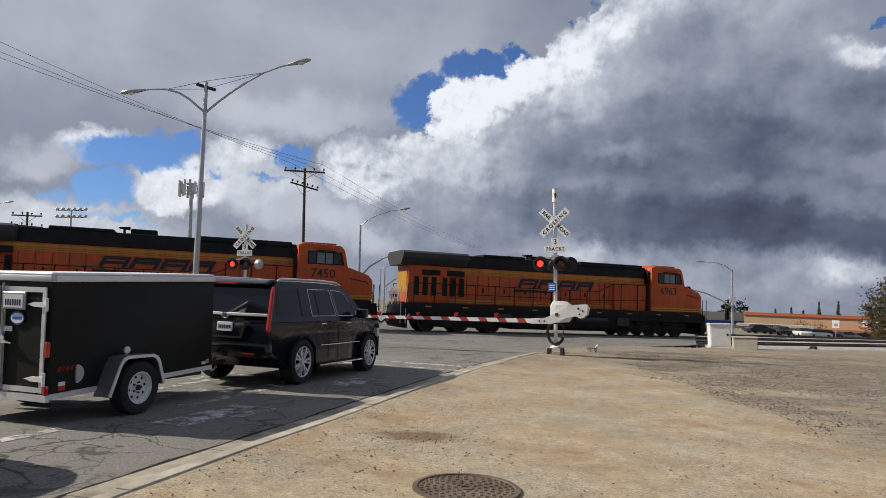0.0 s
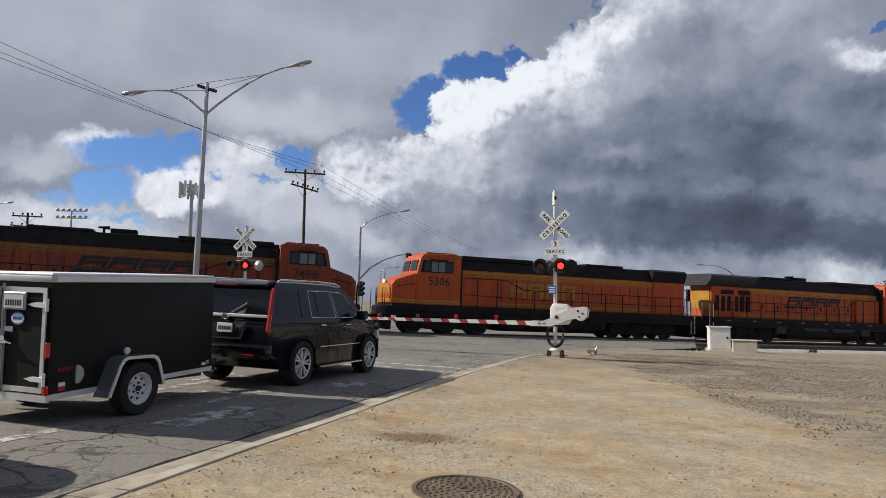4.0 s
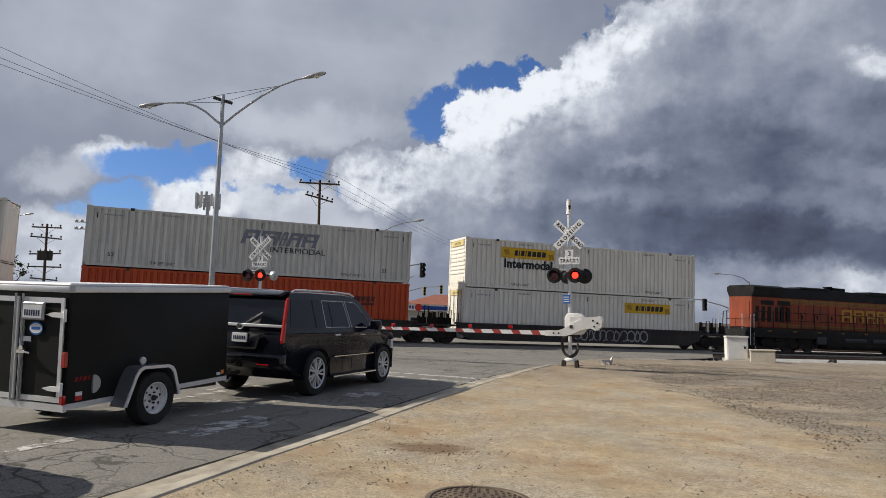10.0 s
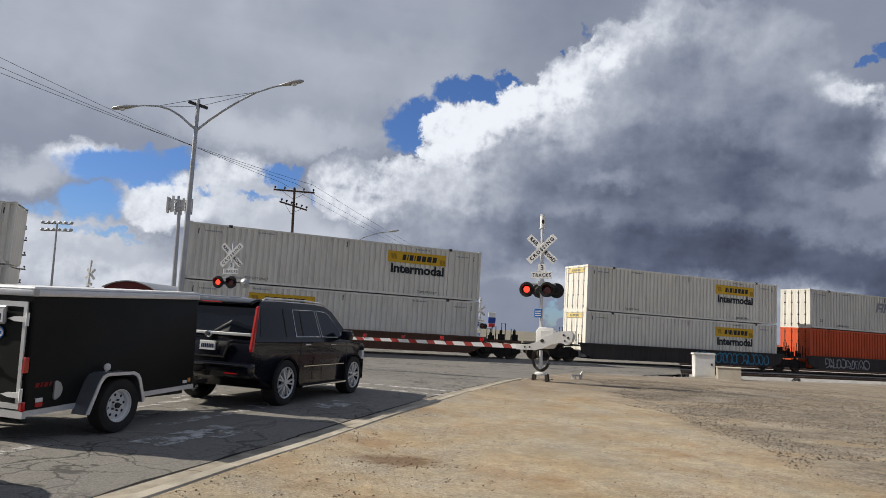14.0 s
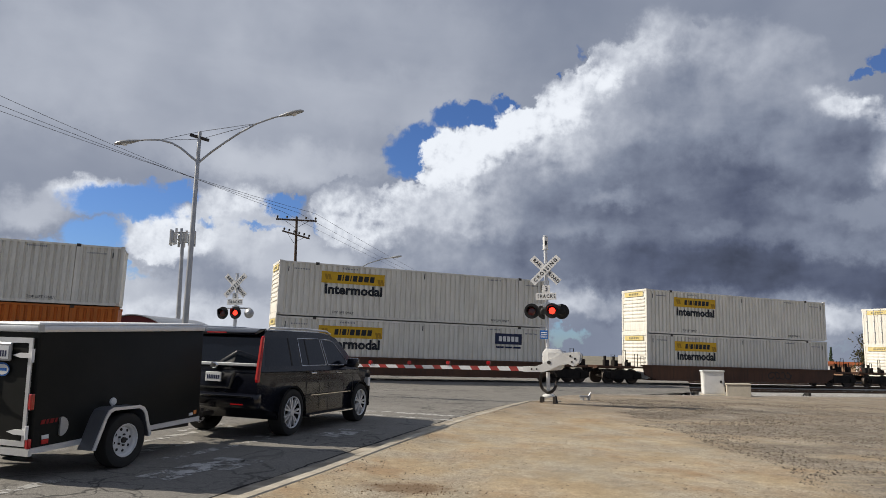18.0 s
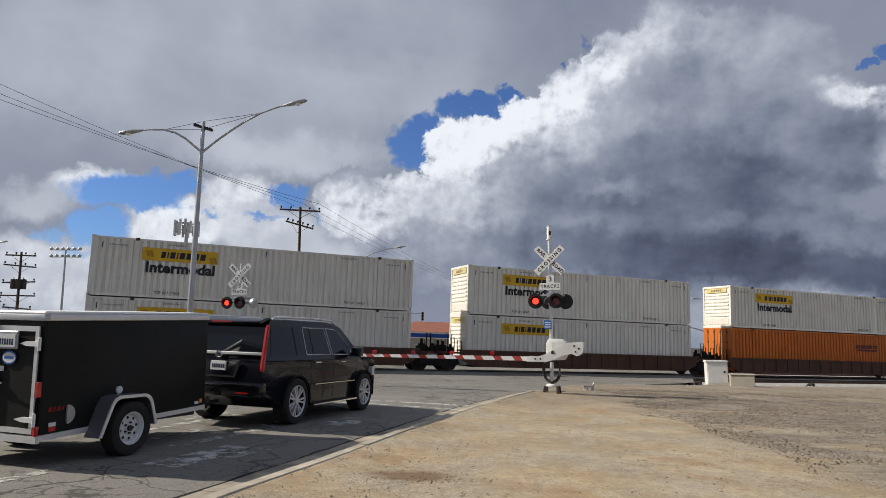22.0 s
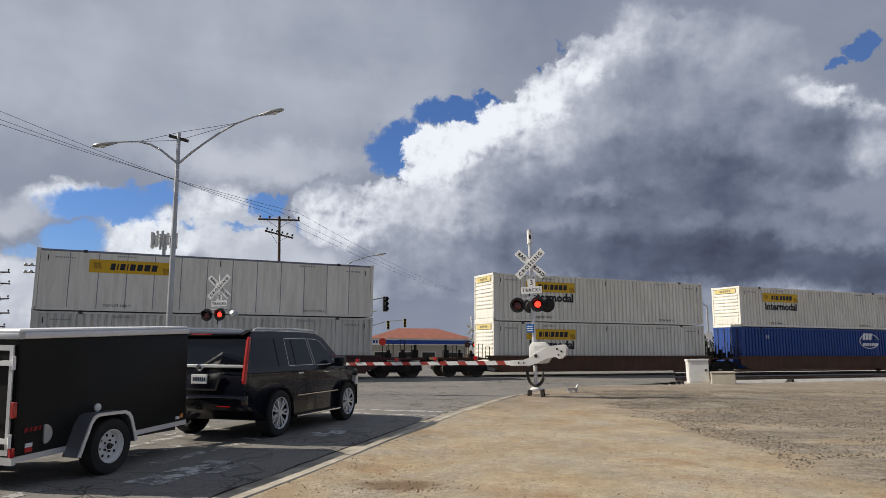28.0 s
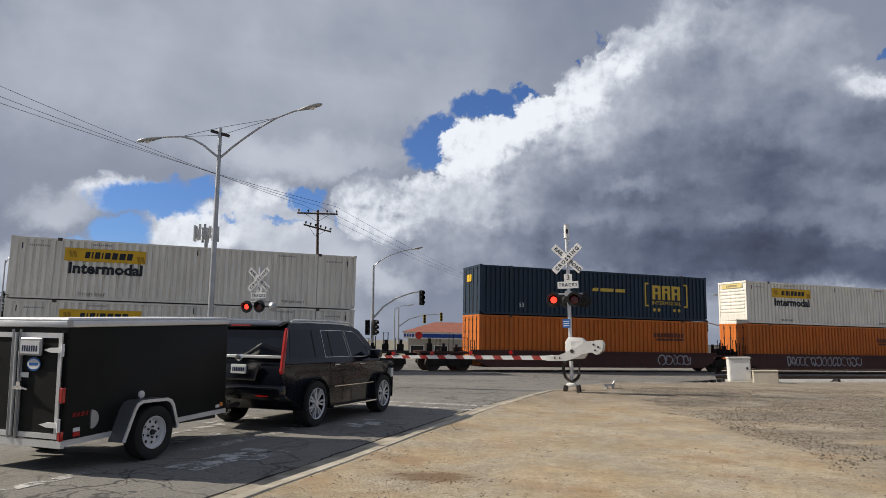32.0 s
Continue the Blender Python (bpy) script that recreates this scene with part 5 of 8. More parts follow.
# ---- large black car towing it ----
M_CARBLACK = surf("black_car_paint", (0.006, 0.007, 0.012), 0.2, var=0.1, scale=1, bump=0, coat=0.2, dirt=(0.010, 0.010, 0.011), dirt_amt=0.25, spec=0.28)
M_CARGLASS = glass("tinted_car_glass", (0.006, 0.009, 0.016), 0.02, 0.3)
M_REARGLASS = glass("rear_car_glass", (0.006, 0.008, 0.012), 0.04, 0.5)
M_CARTRIM = surf("black_plastic", (0.012, 0.012, 0.012), 0.6, var=0.15, spec=0.25)
M_RIMCHROME = surf("polished_wheel", (0.66, 0.67, 0.69), 0.34, 0.35, var=0.08, bump=0, spec=0.6)


def glasshouse_y(z):
    return 0.955 - max(0.0, z - 1.14) * 0.235


def side_pane(bm, pts, sg, proud):
    """A pane on the leaning side of the glasshouse."""
    a = [bm.verts.new((x, sg * (glasshouse_y(z) + proud), z)) for x, z in pts]
    b = [bm.verts.new((x, sg * (glasshouse_y(z) - 0.02), z)) for x, z in pts]
    bm.faces.new(a)
    bm.faces.new(b[::-1])
    for i in range(len(pts)):
        j = (i + 1) % len(pts)
        bm.faces.new((a[i], a[j], b[j], b[i]))


def large_car(m, label):
    car = thing("sport_utility_vehicle", m, label, "car", "cars on the road")
    # lower body: side outline with wheel arches, gently barrelled
    out = [(-2.56, 0.62), (-2.60, 0.78), (-2.58, 1.06), (-2.52, 1.18), (1.10, 1.18), (1.45, 1.17), (2.00, 1.11), (2.24, 1.04), (2.37, 0.92), (2.43, 0.74), (2.43, 0.50), (2.36, 0.34), (2.02, 0.32)]
    out += [p for p in arc(1.473, 0.40, 0.49, -10, 190, 14)]
    out += [(0.95, 0.31), (-0.95, 0.31)]
    out += [p for p in arc(-1.473, 0.40, 0.49, -10, 190, 14)]
    out += [(-2.05, 0.46), (-2.44, 0.54)]
    bm = bm_new()
    loops = []
    rows = [(-0.90, 0.05), (-0.965, 0.012), (-1.0, 0.0), (1.0, 0.0), (0.965, 0.012), (0.90, 0.05)]
    cx, cz = 0.0, 0.72
    for y, inset in rows:
        loop = []
        for x, z in out:
            fx = x - math.copysign(min(abs(x - cx), inset * 1.6), x - cx) if abs(x) > 2.0 else x
            fz = z - inset if z > 1.0 else z
            loop.append(bm.verts.new((fx, y * (1 - 0.05 * max(0.0, z - 0.95) / 0.25) * (1 - (0.26 if x > 0 else 0.05) * max(0, abs(x) - 1.95) / 0.6), fz)))
        loops.append(loop)
    for a, b in zip(loops, loops[1:]):
        for i in range(len(out)):
            j = (i + 1) % len(out)
            bm.faces.new((a[i], a[j], b[j], b[i]))
    bm.faces.new(loops[0])
    bm.faces.new(loops[-1][::-1])
    body = part("body", bm, M_CARBLACK, car, "glossy black body", smooth=50)
    # crease along the shoulder
    for sg in (-1, 1):
        bm = bm_new()
        y0, y1 = sorted((sg * 0.985, sg * 1.006))
        prism(bm, [(-2.45, 1.10), (2.0, 1.05), (2.0, 1.065), (-2.45, 1.12)], y0, y1, "y")
        part("shoulder_crease", bm, M_CARBLACK, body)
    # glasshouse
    prof = [(-2.52, 1.15), (-2.46, 1.45), (-2.36, 1.74), (-2.22, 1.84), (-1.6, 1.88), (-0.2, 1.89), (0.22, 1.86), (0.50, 1.78), (0.88, 1.52), (1.34, 1.15)]
    bm = bm_new()
    loops = []
    for sg, k in ((-1, 0.0), (-1, 0.06), (1, 0.06), (1, 0.0)):
        loops.append([bm.verts.new((x, sg * (glasshouse_y(z) - (k if z > 1.8 else 0.0)), z + (0.022 if k and z > 1.8 else 0))) for x, z in prof])
    for a, b in zip(loops, loops[1:]):
        for i in range(len(prof)):
            j = (i + 1) % len(prof)
            bm.faces.new((a[i], a[j], b[j], b[i]))
    bm.faces.new(loops[0])
    bm.faces.new(loops[-1][::-1])
    bmesh.ops.remove_doubles(bm, verts=bm.verts, dist=0.0005)
    part("cabin", bm, M_CARBLACK, car, "black roof and pillars", smooth=30)
    for sg in (-1, 1):
        for pts in ([(-2.36, 1.25), (-2.24, 1.74), (-1.24, 1.765), (-1.19, 1.25)], [(-1.12, 1.25), (-1.16, 1.755), (-0.30, 1.765), (-0.14, 1.25)], [(-0.06, 1.25), (-0.22, 1.765), (0.14, 1.755), (0.34, 1.70), (0.80, 1.33), (0.79, 1.245)]):
            bm = bm_new()
            side_pane(bm, pts, sg, 0.004)
            w = part("side_window", bm, M_CARGLASS, car, "dark tinted window")
            if pts[0][0] > -2:
                bm = bm_new()
                for (ax, az), (bx, bz) in zip(pts, pts[1:] + pts[:1]):
                    tube(bm, [(ax, sg * (glasshouse_y(az) + 0.008), az), (bx, sg * (glasshouse_y(bz) + 0.006), bz)], 0.007, 6)
                part("chrome_surround", bm, M_CHROME, w, "thin chrome surround")
        for pts in ([(-1.50, 1.25), (-1.54, 1.75), (-1.50, 1.755), (-1.46, 1.25)], [(-0.86, 1.25), (-0.92, 1.755), (-0.89, 1.755), (-0.82, 1.25)]):
            bm = bm_new()
            side_pane(bm, pts, sg, 0.007)
            part("pillar_trim", bm, M_CARTRIM, car)
        # roof rail, handles, trim, running board, mirror
        bm = bm_new()
        tube(bm, [(-2.15, sg * 0.76, 1.87), (-2.0, sg * 0.75, 1.92), (-0.6, sg * 0.74, 1.945), (0.15, sg * 0.74, 1.93), (0.32, sg * 0.745, 1.88)], 0.02, 8)
        part("roof_rail", bm, M_ALU, car, "silver roof rail")
        for x in (-0.78, 0.30):
            bm = bm_new()
            y0, y1 = sorted((sg * 0.99, sg * 1.03))
            box(bm, x - 0.10, x + 0.10, y0, y1, 1.085, 1.12)
            soften(bm, 0.01)
            part("door_handle", bm, M_CHROME, car, "chrome door handle")
        for x in (-1.02, -0.10, 1.02):
            bm = bm_new()
            y0, y1 = sorted((sg * 0.992, sg * 1.0025))
            box(bm, x - 0.005, x + 0.005, y0, y1, 0.40, 1.16)
            part("door_seam", bm, M_CARTRIM, car)
        bm = bm_new()
        y0, y1 = sorted((sg * 0.985, sg * 1.014))
        box(bm, -0.86, 0.90, y0, y1, 0.683, 0.699)
        part("side_trim", bm, M_CHROME, car, "chrome side strip")
        bm = bm_new()
        y0, y1 = sorted((sg * 0.90, sg * 1.06))
        box(bm, -0.95, 0.95, y0, y1, 0.29, 0.335)
        soften(bm, 0.012)
        rb = part("running_board", bm, M_CARTRIM, car)
        bm = bm_new()
        y0, y1 = sorted((sg * 1.055, sg * 1.066))
        box(bm, -0.95, 0.95, y0, y1, 0.30, 0.325)
        part("chrome_strip", bm, M_CHROME, rb)
        bm = bm_new()
        y0, y1 = sorted((sg * 1.02, sg * 1.24))
        prism(bm, [(0.62, 1.20), (0.80, 1.22), (0.82, 1.34), (0.76, 1.40), (0.64, 1.39)], y0, y1, "y")
        ya, yb = sorted((sg * 0.94, sg * 1.03))
        box(bm, 0.68, 0.77, ya, yb, 1.21, 1.27)
        soften(bm, 0.025, 2)
        part("door_mirror", bm, M_CARBLACK, car, "black door mirror")
        # wheels
        for x in (-1.473, 1.473):
            facing = pose(x, sg * 0.86, 0.415, 90 if sg < 0 else -90)
            bm = bm_new()
            wheel_tyre(bm, 0.415, 0.285, 0.285)
            tyre = part("wheel", bm, M_RUBBER, car, "low-profile black tyre", m=facing)
            bm = bm_new()
            lathe(bm, [(0.285, 0.135), (0.278, 0.14), (0.262, 0.11), (0.255, 0.0), (0.0, -0.01)], Matrix.Identity(4), 36)
            rim = part("rim_barrel", bm, M_CARTRIM, tyre)
            bm = bm_new()
            lathe(bm, [(0.287, 0.135), (0.283, 0.146), (0.268, 0.14), (0.262, 0.12)], Matrix.Identity(4), 36)
            part("rim_lip", bm, M_RIMCHROME, rim)
            for i in range(7):
                bm = bm_new()
                q = 2 * math.pi * i / 7
                for dq in (-0.12, 0.12):
                    a0, a1 = q + dq * 0.5, q + dq * 1.35
                    pts = [(0.06, a0 - 0.20), (0.265, a1 - 0.065), (0.265, a1 + 0.065), (0.06, a0 + 0.20)]
                    prism(bm, [(r * math.cos(t), r * math.sin(t)) for r, t in pts], 0.085, 0.128, "z")
                part("spoke", bm, M_RIMCHROME, rim, "polished double spoke")
            bm = bm_new()
            cyl(bm, (0, 0, 0.08), (0, 0, 0.14), 0.07, 0.06, 20)
            part("hub_cap", bm, M_RIMCHROME, rim)
            bm = bm_new()
            lathe(bm, [(0.0, 0.03), (0.19, 0.03), (0.19, 0.015), (0.0, 0.015)], Matrix.Identity(4), 24)
            part("brake_disc", bm, M_DARKSTEEL, rim)
            bm = bm_new()
            y0, y1 = sorted((sg * 0.62, sg * 0.985))
            prism(bm, arc(x, 0.40, 0.482, 0, 180, 12) + arc(x, 0.40, 0.462, 180, 0, 12), y0, y1, "y")
            part("wheel_arch_liner", bm, M_CARTRIM, car)
        # rear lamps: tall blades
        bm = bm_new()
        y0, y1 = sorted((sg * 0.895, sg * 0.955))
        prism(bm, [(-2.615, 0.98), (-2.52, 1.76), (-2.475, 1.77), (-2.55, 0.98)], y0, y1, "y")
        soften(bm, 0.012)
        tl = part("tail_light", bm, M_TAIL, car, "tall blade tail light")
        bm = bm_new()
        y0, y1 = sorted((sg * 0.905, sg * 0.94))
        prism(bm, [(-2.63, 1.03), (-2.54, 1.72), (-2.52, 1.72), (-2.60, 1.03)], y0, y1, "y")
        part("lens_stripe", bm, M_RED, tl, "bright red stripe")
        bm = bm_new()
        y0, y1 = sorted((sg * 0.74, sg * 0.84))
        box(bm, 2.20, 2.33, y0, y1, 0.74, 0.94)
        part("headlight", bm, M_PLATE, car)
    # tailgate
    bm = bm_new()
    prism(bm, [(-2.520, 1.30), (-2.405, 1.745), (-2.385, 1.745), (-2.49, 1.30)], -0.87, 0.87, "y")
    part("rear_window", bm, M_REARGLASS, car, "dark rear window")
    bm = bm_new()
    prism(bm, [(-2.50, 1.77), (-2.20, 1.87), (-2.15, 1.90), (-2.36, 1.885), (-2.52, 1.82)], -0.78, 0.78, "y")
    soften(bm, 0.012)
    part("roof_spoiler", bm, M_CARBLACK, car)
    bm = bm_new()
    box(bm, -2.53, -2.505, -0.2, 0.2, 1.80, 1.82)
    part("brake_light", bm, M_TAIL, car)
    bm = bm_new()
    box(bm, -2.600, -2.52, -0.90, 0.88, 1.245, 1.295)
    soften(bm, 0.008)
    part("tailgate_strip", bm, M_ALU, car, "chrome tailgate strip")
    bm = bm_new()
    lathe(bm, [(0.0, 0.02), (0.05, 0.018), (0.07, 0.0), (0.0, 0.0)], pose(-2.605, -0.05, 1.245, 90, 0, -90) @ Matrix.Diagonal((1.2, 0.75, 1, 1)), 20)
    part("badge", bm, M_CHROME, car, "plain chrome badge")
    bm = bm_new()
    prism(bm, [(-0.42, 0.86), (0.42, 0.86), (0.50, 1.12), (0.46, 1.125), (0.39, 0.885), (-0.39, 0.885), (-0.46, 1.125), (-0.50, 1.12)], -2.625, -2.59, "x")
    part("plate_recess", bm, M_CARTRIM, car)
    bm = bm_new()
    box(bm, -2.615, -2.585, -0.215, 0.095, 0.97, 1.13)
    soften(bm, 0.006)
    pl = part("licence_plate", bm, M_PLATE, car, "pale plate with dark bars")
    for i in range(7):
        bm = bm_new()
        y = -0.185 + i * 0.037
        box(bm, -2.619, -2.6145, y, y + 0.022, 1.015, 1.08)
        part("plate_bar", bm, M_INKNAVY, pl)
    bm = bm_new()
    prism(bm, [(-2.66, 0.62), (-2.68, 0.74), (-2.60, 0.79), (-2.45, 0.79), (-2.45, 0.54), (-2.58, 0.53)], -0.95, 0.95, "y")
    soften(bm, 0.03, 2)
    bump = part("rear_bumper", bm, M_CARBLACK, car, "black rear bumper")
    bm = bm_new()
    box(bm, -2.69, -2.66, -0.90, 0.90, 0.725, 0.75)
    part("bumper_strip", bm, M_CHROME, bump, "chrome bumper strip")
    for y in (-0.72, 0.48):
        bm = bm_new()
        box(bm, -2.660, -2.63, y, y + 0.24, 0.60, 0.625)
        part("reflector", bm, M_TAIL, bump)
    bm = bm_new()
    box(bm, -2.80, -2.5, -0.05, 0.05, 0.40, 0.47)
    cyl(bm, (-2.76, 0, 0.47), (-2.76, 0, 0.53), 0.03, seg=12)
    part("tow_hitch", bm, M_DARKSTEEL, car, "steel tow hitch")
    bm = bm_new()
    box(bm, -1.35, 2.3, -0.8, 0.8, 0.28, 0.38)
    part("underbody", bm, M_CARTRIM, car)
    bm = bm_new()
    box(bm, 2.33, 2.425, -0.5, 0.5, 0.55, 0.86)
    soften(bm, 0.02)
    part("grille", bm, M_CARTRIM, car, "dark grille")
    bm = bm_new()
    prism(bm, [(0.54, 1.755), (0.565, 1.76), (1.32, 1.19), (1.29, 1.18)], -0.78, 0.78, "y")
    part("windscreen", bm, M_CARGLASS, car)
    return car




cargo_trailer()
suv = large_car(pose(-3.04, 14.276, -0.03, 0, 0, 71.7), "large glossy black sport utility vehicle towing the trailer")
copy_thing(suv, pose(-6.12, 4.25, -0.03, 0, 0, 71.7))["label"] = "black sport utility vehicle waiting behind the trailer"


# ---- lot details ----


def manhole():
    mh = thing("manhole_cover", pose(0.25, 5.86, lot_z(0.25, 5.86) + 0.004), "round cast-iron manhole cover set in the dirt", "manhole cover")
    iron = surf("cast_iron", (0.15, 0.115, 0.085), 0.7, 0.5, var=0.3, scale=4, grain=50, bump=0.4, dirt=(0.30, 0.24, 0.17), dirt_amt=0.6)
    bm = bm_new()
    lathe(bm, [(0.46, -0.06), (0.46, 0.012), (0.42, 0.014), (0.415, 0.0), (0.0, 0.0), (0.0, -0.06)], Matrix.Identity(4), 48)
    lid = part("lid", bm, iron, mh)
    bm = bm_new()
    for ring, (r, k) in enumerate(((0.10, 8), (0.16, 12), (0.22, 18), (0.28, 22), (0.34, 28), (0.39, 34))):
        for i in range(k):
            a = 2 * math.pi * (i + 0.5 * (ring % 2)) / k
            c = Vector((r * math.cos(a), r * math.sin(a), 0))
            cyl(bm, c, c + Vector((0, 0, 0.009)), 0.02, 0.016, 6)
    lathe(bm, [(0.045, 0.0), (0.045, 0.009), (0.06, 0.009), (0.06, 0.0)], Matrix.Identity(4), 20)
    tagged(part("studs", bm, iron, lid, "raised stud pattern"), kind="stuff")


def equipment_box():
    b = thing("equipment_cabinet", pose(12.9, 31.4, lot_z(12.9, 31.4) - 0.06, 0, LEAN, -12), "white steel railway equipment cabinet on a concrete foot", "cabinet")
    bm = bm_new()
    box(bm, -0.45, 0.45, -0.35, 0.35, 0.14, 1.16)
    soften(bm, 0.015)
    body = part("body", bm, M_WHITE, b, "white sheet-steel box")
    bm = bm_new()
    prism(bm, [(-0.50, 1.16), (0.50, 1.16), (0.46, 1.22), (-0.46, 1.22)], -0.40, 0.40, "y")
    part("lid", bm, M_WHITE, body)
    bm = bm_new()
    box(bm, -0.40, 0.40, -0.365, -0.35, 0.20, 1.10)
    soften(bm, 0.004)
    door = part("door", bm, M_WHITE, body)
    bm = bm_new()
    box(bm, 0.26, 0.34, -0.39, -0.365, 0.66, 0.76)
    part("handle", bm, M_BLACK, door, "black handle")
    bm = bm_new()
    box(bm, -0.52, 0.52, -0.42, 0.42, -0.1, 0.14)
    soften(bm, 0.02)
    part("foot", bm, M_CONCRETE, b, "concrete foot")
    c = thing("concrete_box", pose(13.75, 30.55, lot_z(13.75, 30.55) - 0.03, 0, LEAN, -20), "low concrete junction box beside the cabinet", "concrete box")
    bm = bm_new()
    box(bm, -0.55, 0.45, -0.4, 0.4, 0, 0.52)
    soften(bm, 0.02)
    body = part("body", bm, M_CONCRETE, c)
    bm = bm_new()
    box(bm, -0.58, 0.48, -0.43, 0.43, 0.522, 0.58)
    soften(bm, 0.015)
    part("cover", bm, M_CONCRETE, body)
    # broken bracket lying by the mast, and bits of scrap by the rails
    bm = bm_new()
    box(bm, -0.25, 0.18, -0.05, 0.05, 0.10, 0.16)
    box(bm, -0.18, -0.12, -0.10, 0.10, 0, 0.12)
    box(bm, 0.08, 0.13, -0.08, 0.08, 0, 0.14)
    cyl(bm, (0.12, 0, 0.14), (0.2, 0, 0.26), 0.03, seg=8)
    solo("scrap_bracket", bm, M_GALV, "bent galvanised bracket lying on the dirt", "bracket", m=pose(5.36, 24.0, lot_z(5.4, 24.0), 0, 0, 20))
    for s, o, r in ((24.5, 27.5, 3), (26.0, 28.6, 50), (33.5, 28.0, 10)):
        p = U * s + N * o
        bm = bm_new()
        box(bm, -0.35, 0.35, -0.10, 0.10, 0, 0.10)
        box(bm, -0.08, 0.10, -0.18, 0.16, 0.08, 0.26)
        cyl(bm, (-0.3, 0, 0.1), (-0.1, 0.1, 0.22), 0.04, seg=8)
        soften(bm, 0.015)
        solo("scrap_iron", bm, M_DARKSTEEL, "dark piece of scrap iron beside the rails", "scrap", "scrap by the rails", m=pose(p.x, p.y, -0.36, 0, 0, r))


manhole()
equipment_box()
build_stones()
# ---- poles, wires, far signals ----


def beam(bm, p, q, w):
    cyl(bm, p, q, w, seg=6)


def utility_pole(x, y, z, height, arms, label, transformers=0, turn=0.0):
    pole = thing("utility_pole", pose(x, y, z, 0, LEAN, turn), label, "utility pole", "utility poles")
    bm = bm_new()
    cyl(bm, (0, 0, 0), (0, 0, height), 0.17, 0.11, 10)
    part("pole", bm, M_WOOD, pole, "dark timber pole")
    for zz, half, k, tilt in arms:
        bm = bm_new()
        box(bm, -half, half, -0.19, -0.09, -0.07, 0.07)
        arm = part("crossarm", bm, M_WOOD, pole, "timber crossarm", m=pose(0, 0, zz, 0, tilt))
        for i in range(k):
            bm = bm_new()
            xx = -half + 0.12 + (2 * half - 0.24) * i / (k - 1)
            lathe(bm, [(0.0, 0.30), (0.08, 0.27), (0.10, 0.18), (0.05, 0.16), (0.10, 0.11), (0.03, 0.09), (0.03, 0.0)], pose(xx, -0.14, 0.06), 8)
            part("insulator", bm, M_DARKSTEEL, arm)
        bm = bm_new()
        beam(bm, (-half * 0.6, -0.12, -0.05), (0, -0.1, -0.75), 0.018)
        beam(bm, (half * 0.6, -0.12, -0.05), (0, -0.1, -0.75), 0.018)
        part("brace", bm, M_DARKSTEEL, arm)
    for i in range(transformers):
        bm = bm_new()
        a = -2.4 + i * 0.9
        c = Vector((0.55 * math.cos(a), 0.55 * math.sin(a), height * 0.60))
        cyl(bm, c, c + Vector((0, 0, 1.0)), 0.3, seg=14)
        cyl(bm, c + Vector((0, 0, 1.0)), c + Vector((0, 0, 1.22)), 0.04, seg=6)
        part("transformer", bm, M_DARKSTEEL, pole, "dark drum transformer")
    return pole


def wire(p, q, sag, label="thin dark overhead wire between poles"):
    p, q = Vector(p), Vector(q)
    bm = bm_new()
    pts = [p.lerp(q, i / 16) - Vector((0, 0, sag * 4 * (i / 16) * (1 - i / 16))) for i in range(17)]
    tube(bm, pts, 0.015, 5)
    solo("overhead_wire", bm, M_DARKSTEEL, label, "wire", "overhead wires")


utility_pole(-12.55, 60, -0.6, 13.75, ((13.45, 1.85, 5, 3), (12.1, 1.3, 6, 16)), "dark timber utility pole with two crossarms")
utility_pole(-34.2, 30, -0.5, 18.6, ((18.2, 1.6, 4, 0),), "timber utility pole carrying overhead wires")
for k, (lz, lx, rx) in enumerate(((17.95, -35.3, -14.3), (17.5, -34.6, -12.9), (17.05, -33.6, -11.3))):
    wire((lx, 30, lz + 0.3 + (0.63, -0.34, -0.98)[k % 3]), (rx, 59.9, 13.6 - 0.04 * k), 0.55)
    wire((rx, 59.9, 13.6 - 0.04 * k), (7.5 + k, 170, 15.6), 0.8)
utility_pole(-43.7, 70, -0.5, 9.8, ((9.4, 1.4, 4, 0), (8.3, 1.5, 4, 4), (6.6, 1.5, 4, -3), (5.2, 1.6, 3, 0), (3.9, 1.3, 3, 5), (2.6, 2.0, 3, -2)), "timber pole crowded with crossarms and transformers", 3, 20)


def signal_head(post, x, y, z, turn=0.0, yellow=False, lit=None):
    """Three lamps in a black housing with visors."""
    bm = bm_new()
    box(bm, -0.17, 0.17, -0.12, 0.12, -0.55, 0.55)
    soften(bm, 0.03)
    head = part("signal_head", bm, M_BLACK if not yellow else surf("signal_yellow", (0.45, 0.33, 0.03), 0.5), post, "three-lamp traffic signal", m=pose(x, y, z, 0, 0, turn))
    for i, dz in enumerate((0.36, 0.0, -0.36)):
        bm = bm_new()
        cyl(bm, (0, -0.30, dz + 0.02), (0, -0.12, dz), 0.14, 0.14, 14, caps=False)
        part("visor", bm, M_BLACK, head)
        bm = bm_new()
        cyl(bm, (0, -0.135, dz), (0, -0.125, dz), 0.12, seg=14)
        part("lens", bm, M_CARTRIM if lit != i else M_LENSON, head)


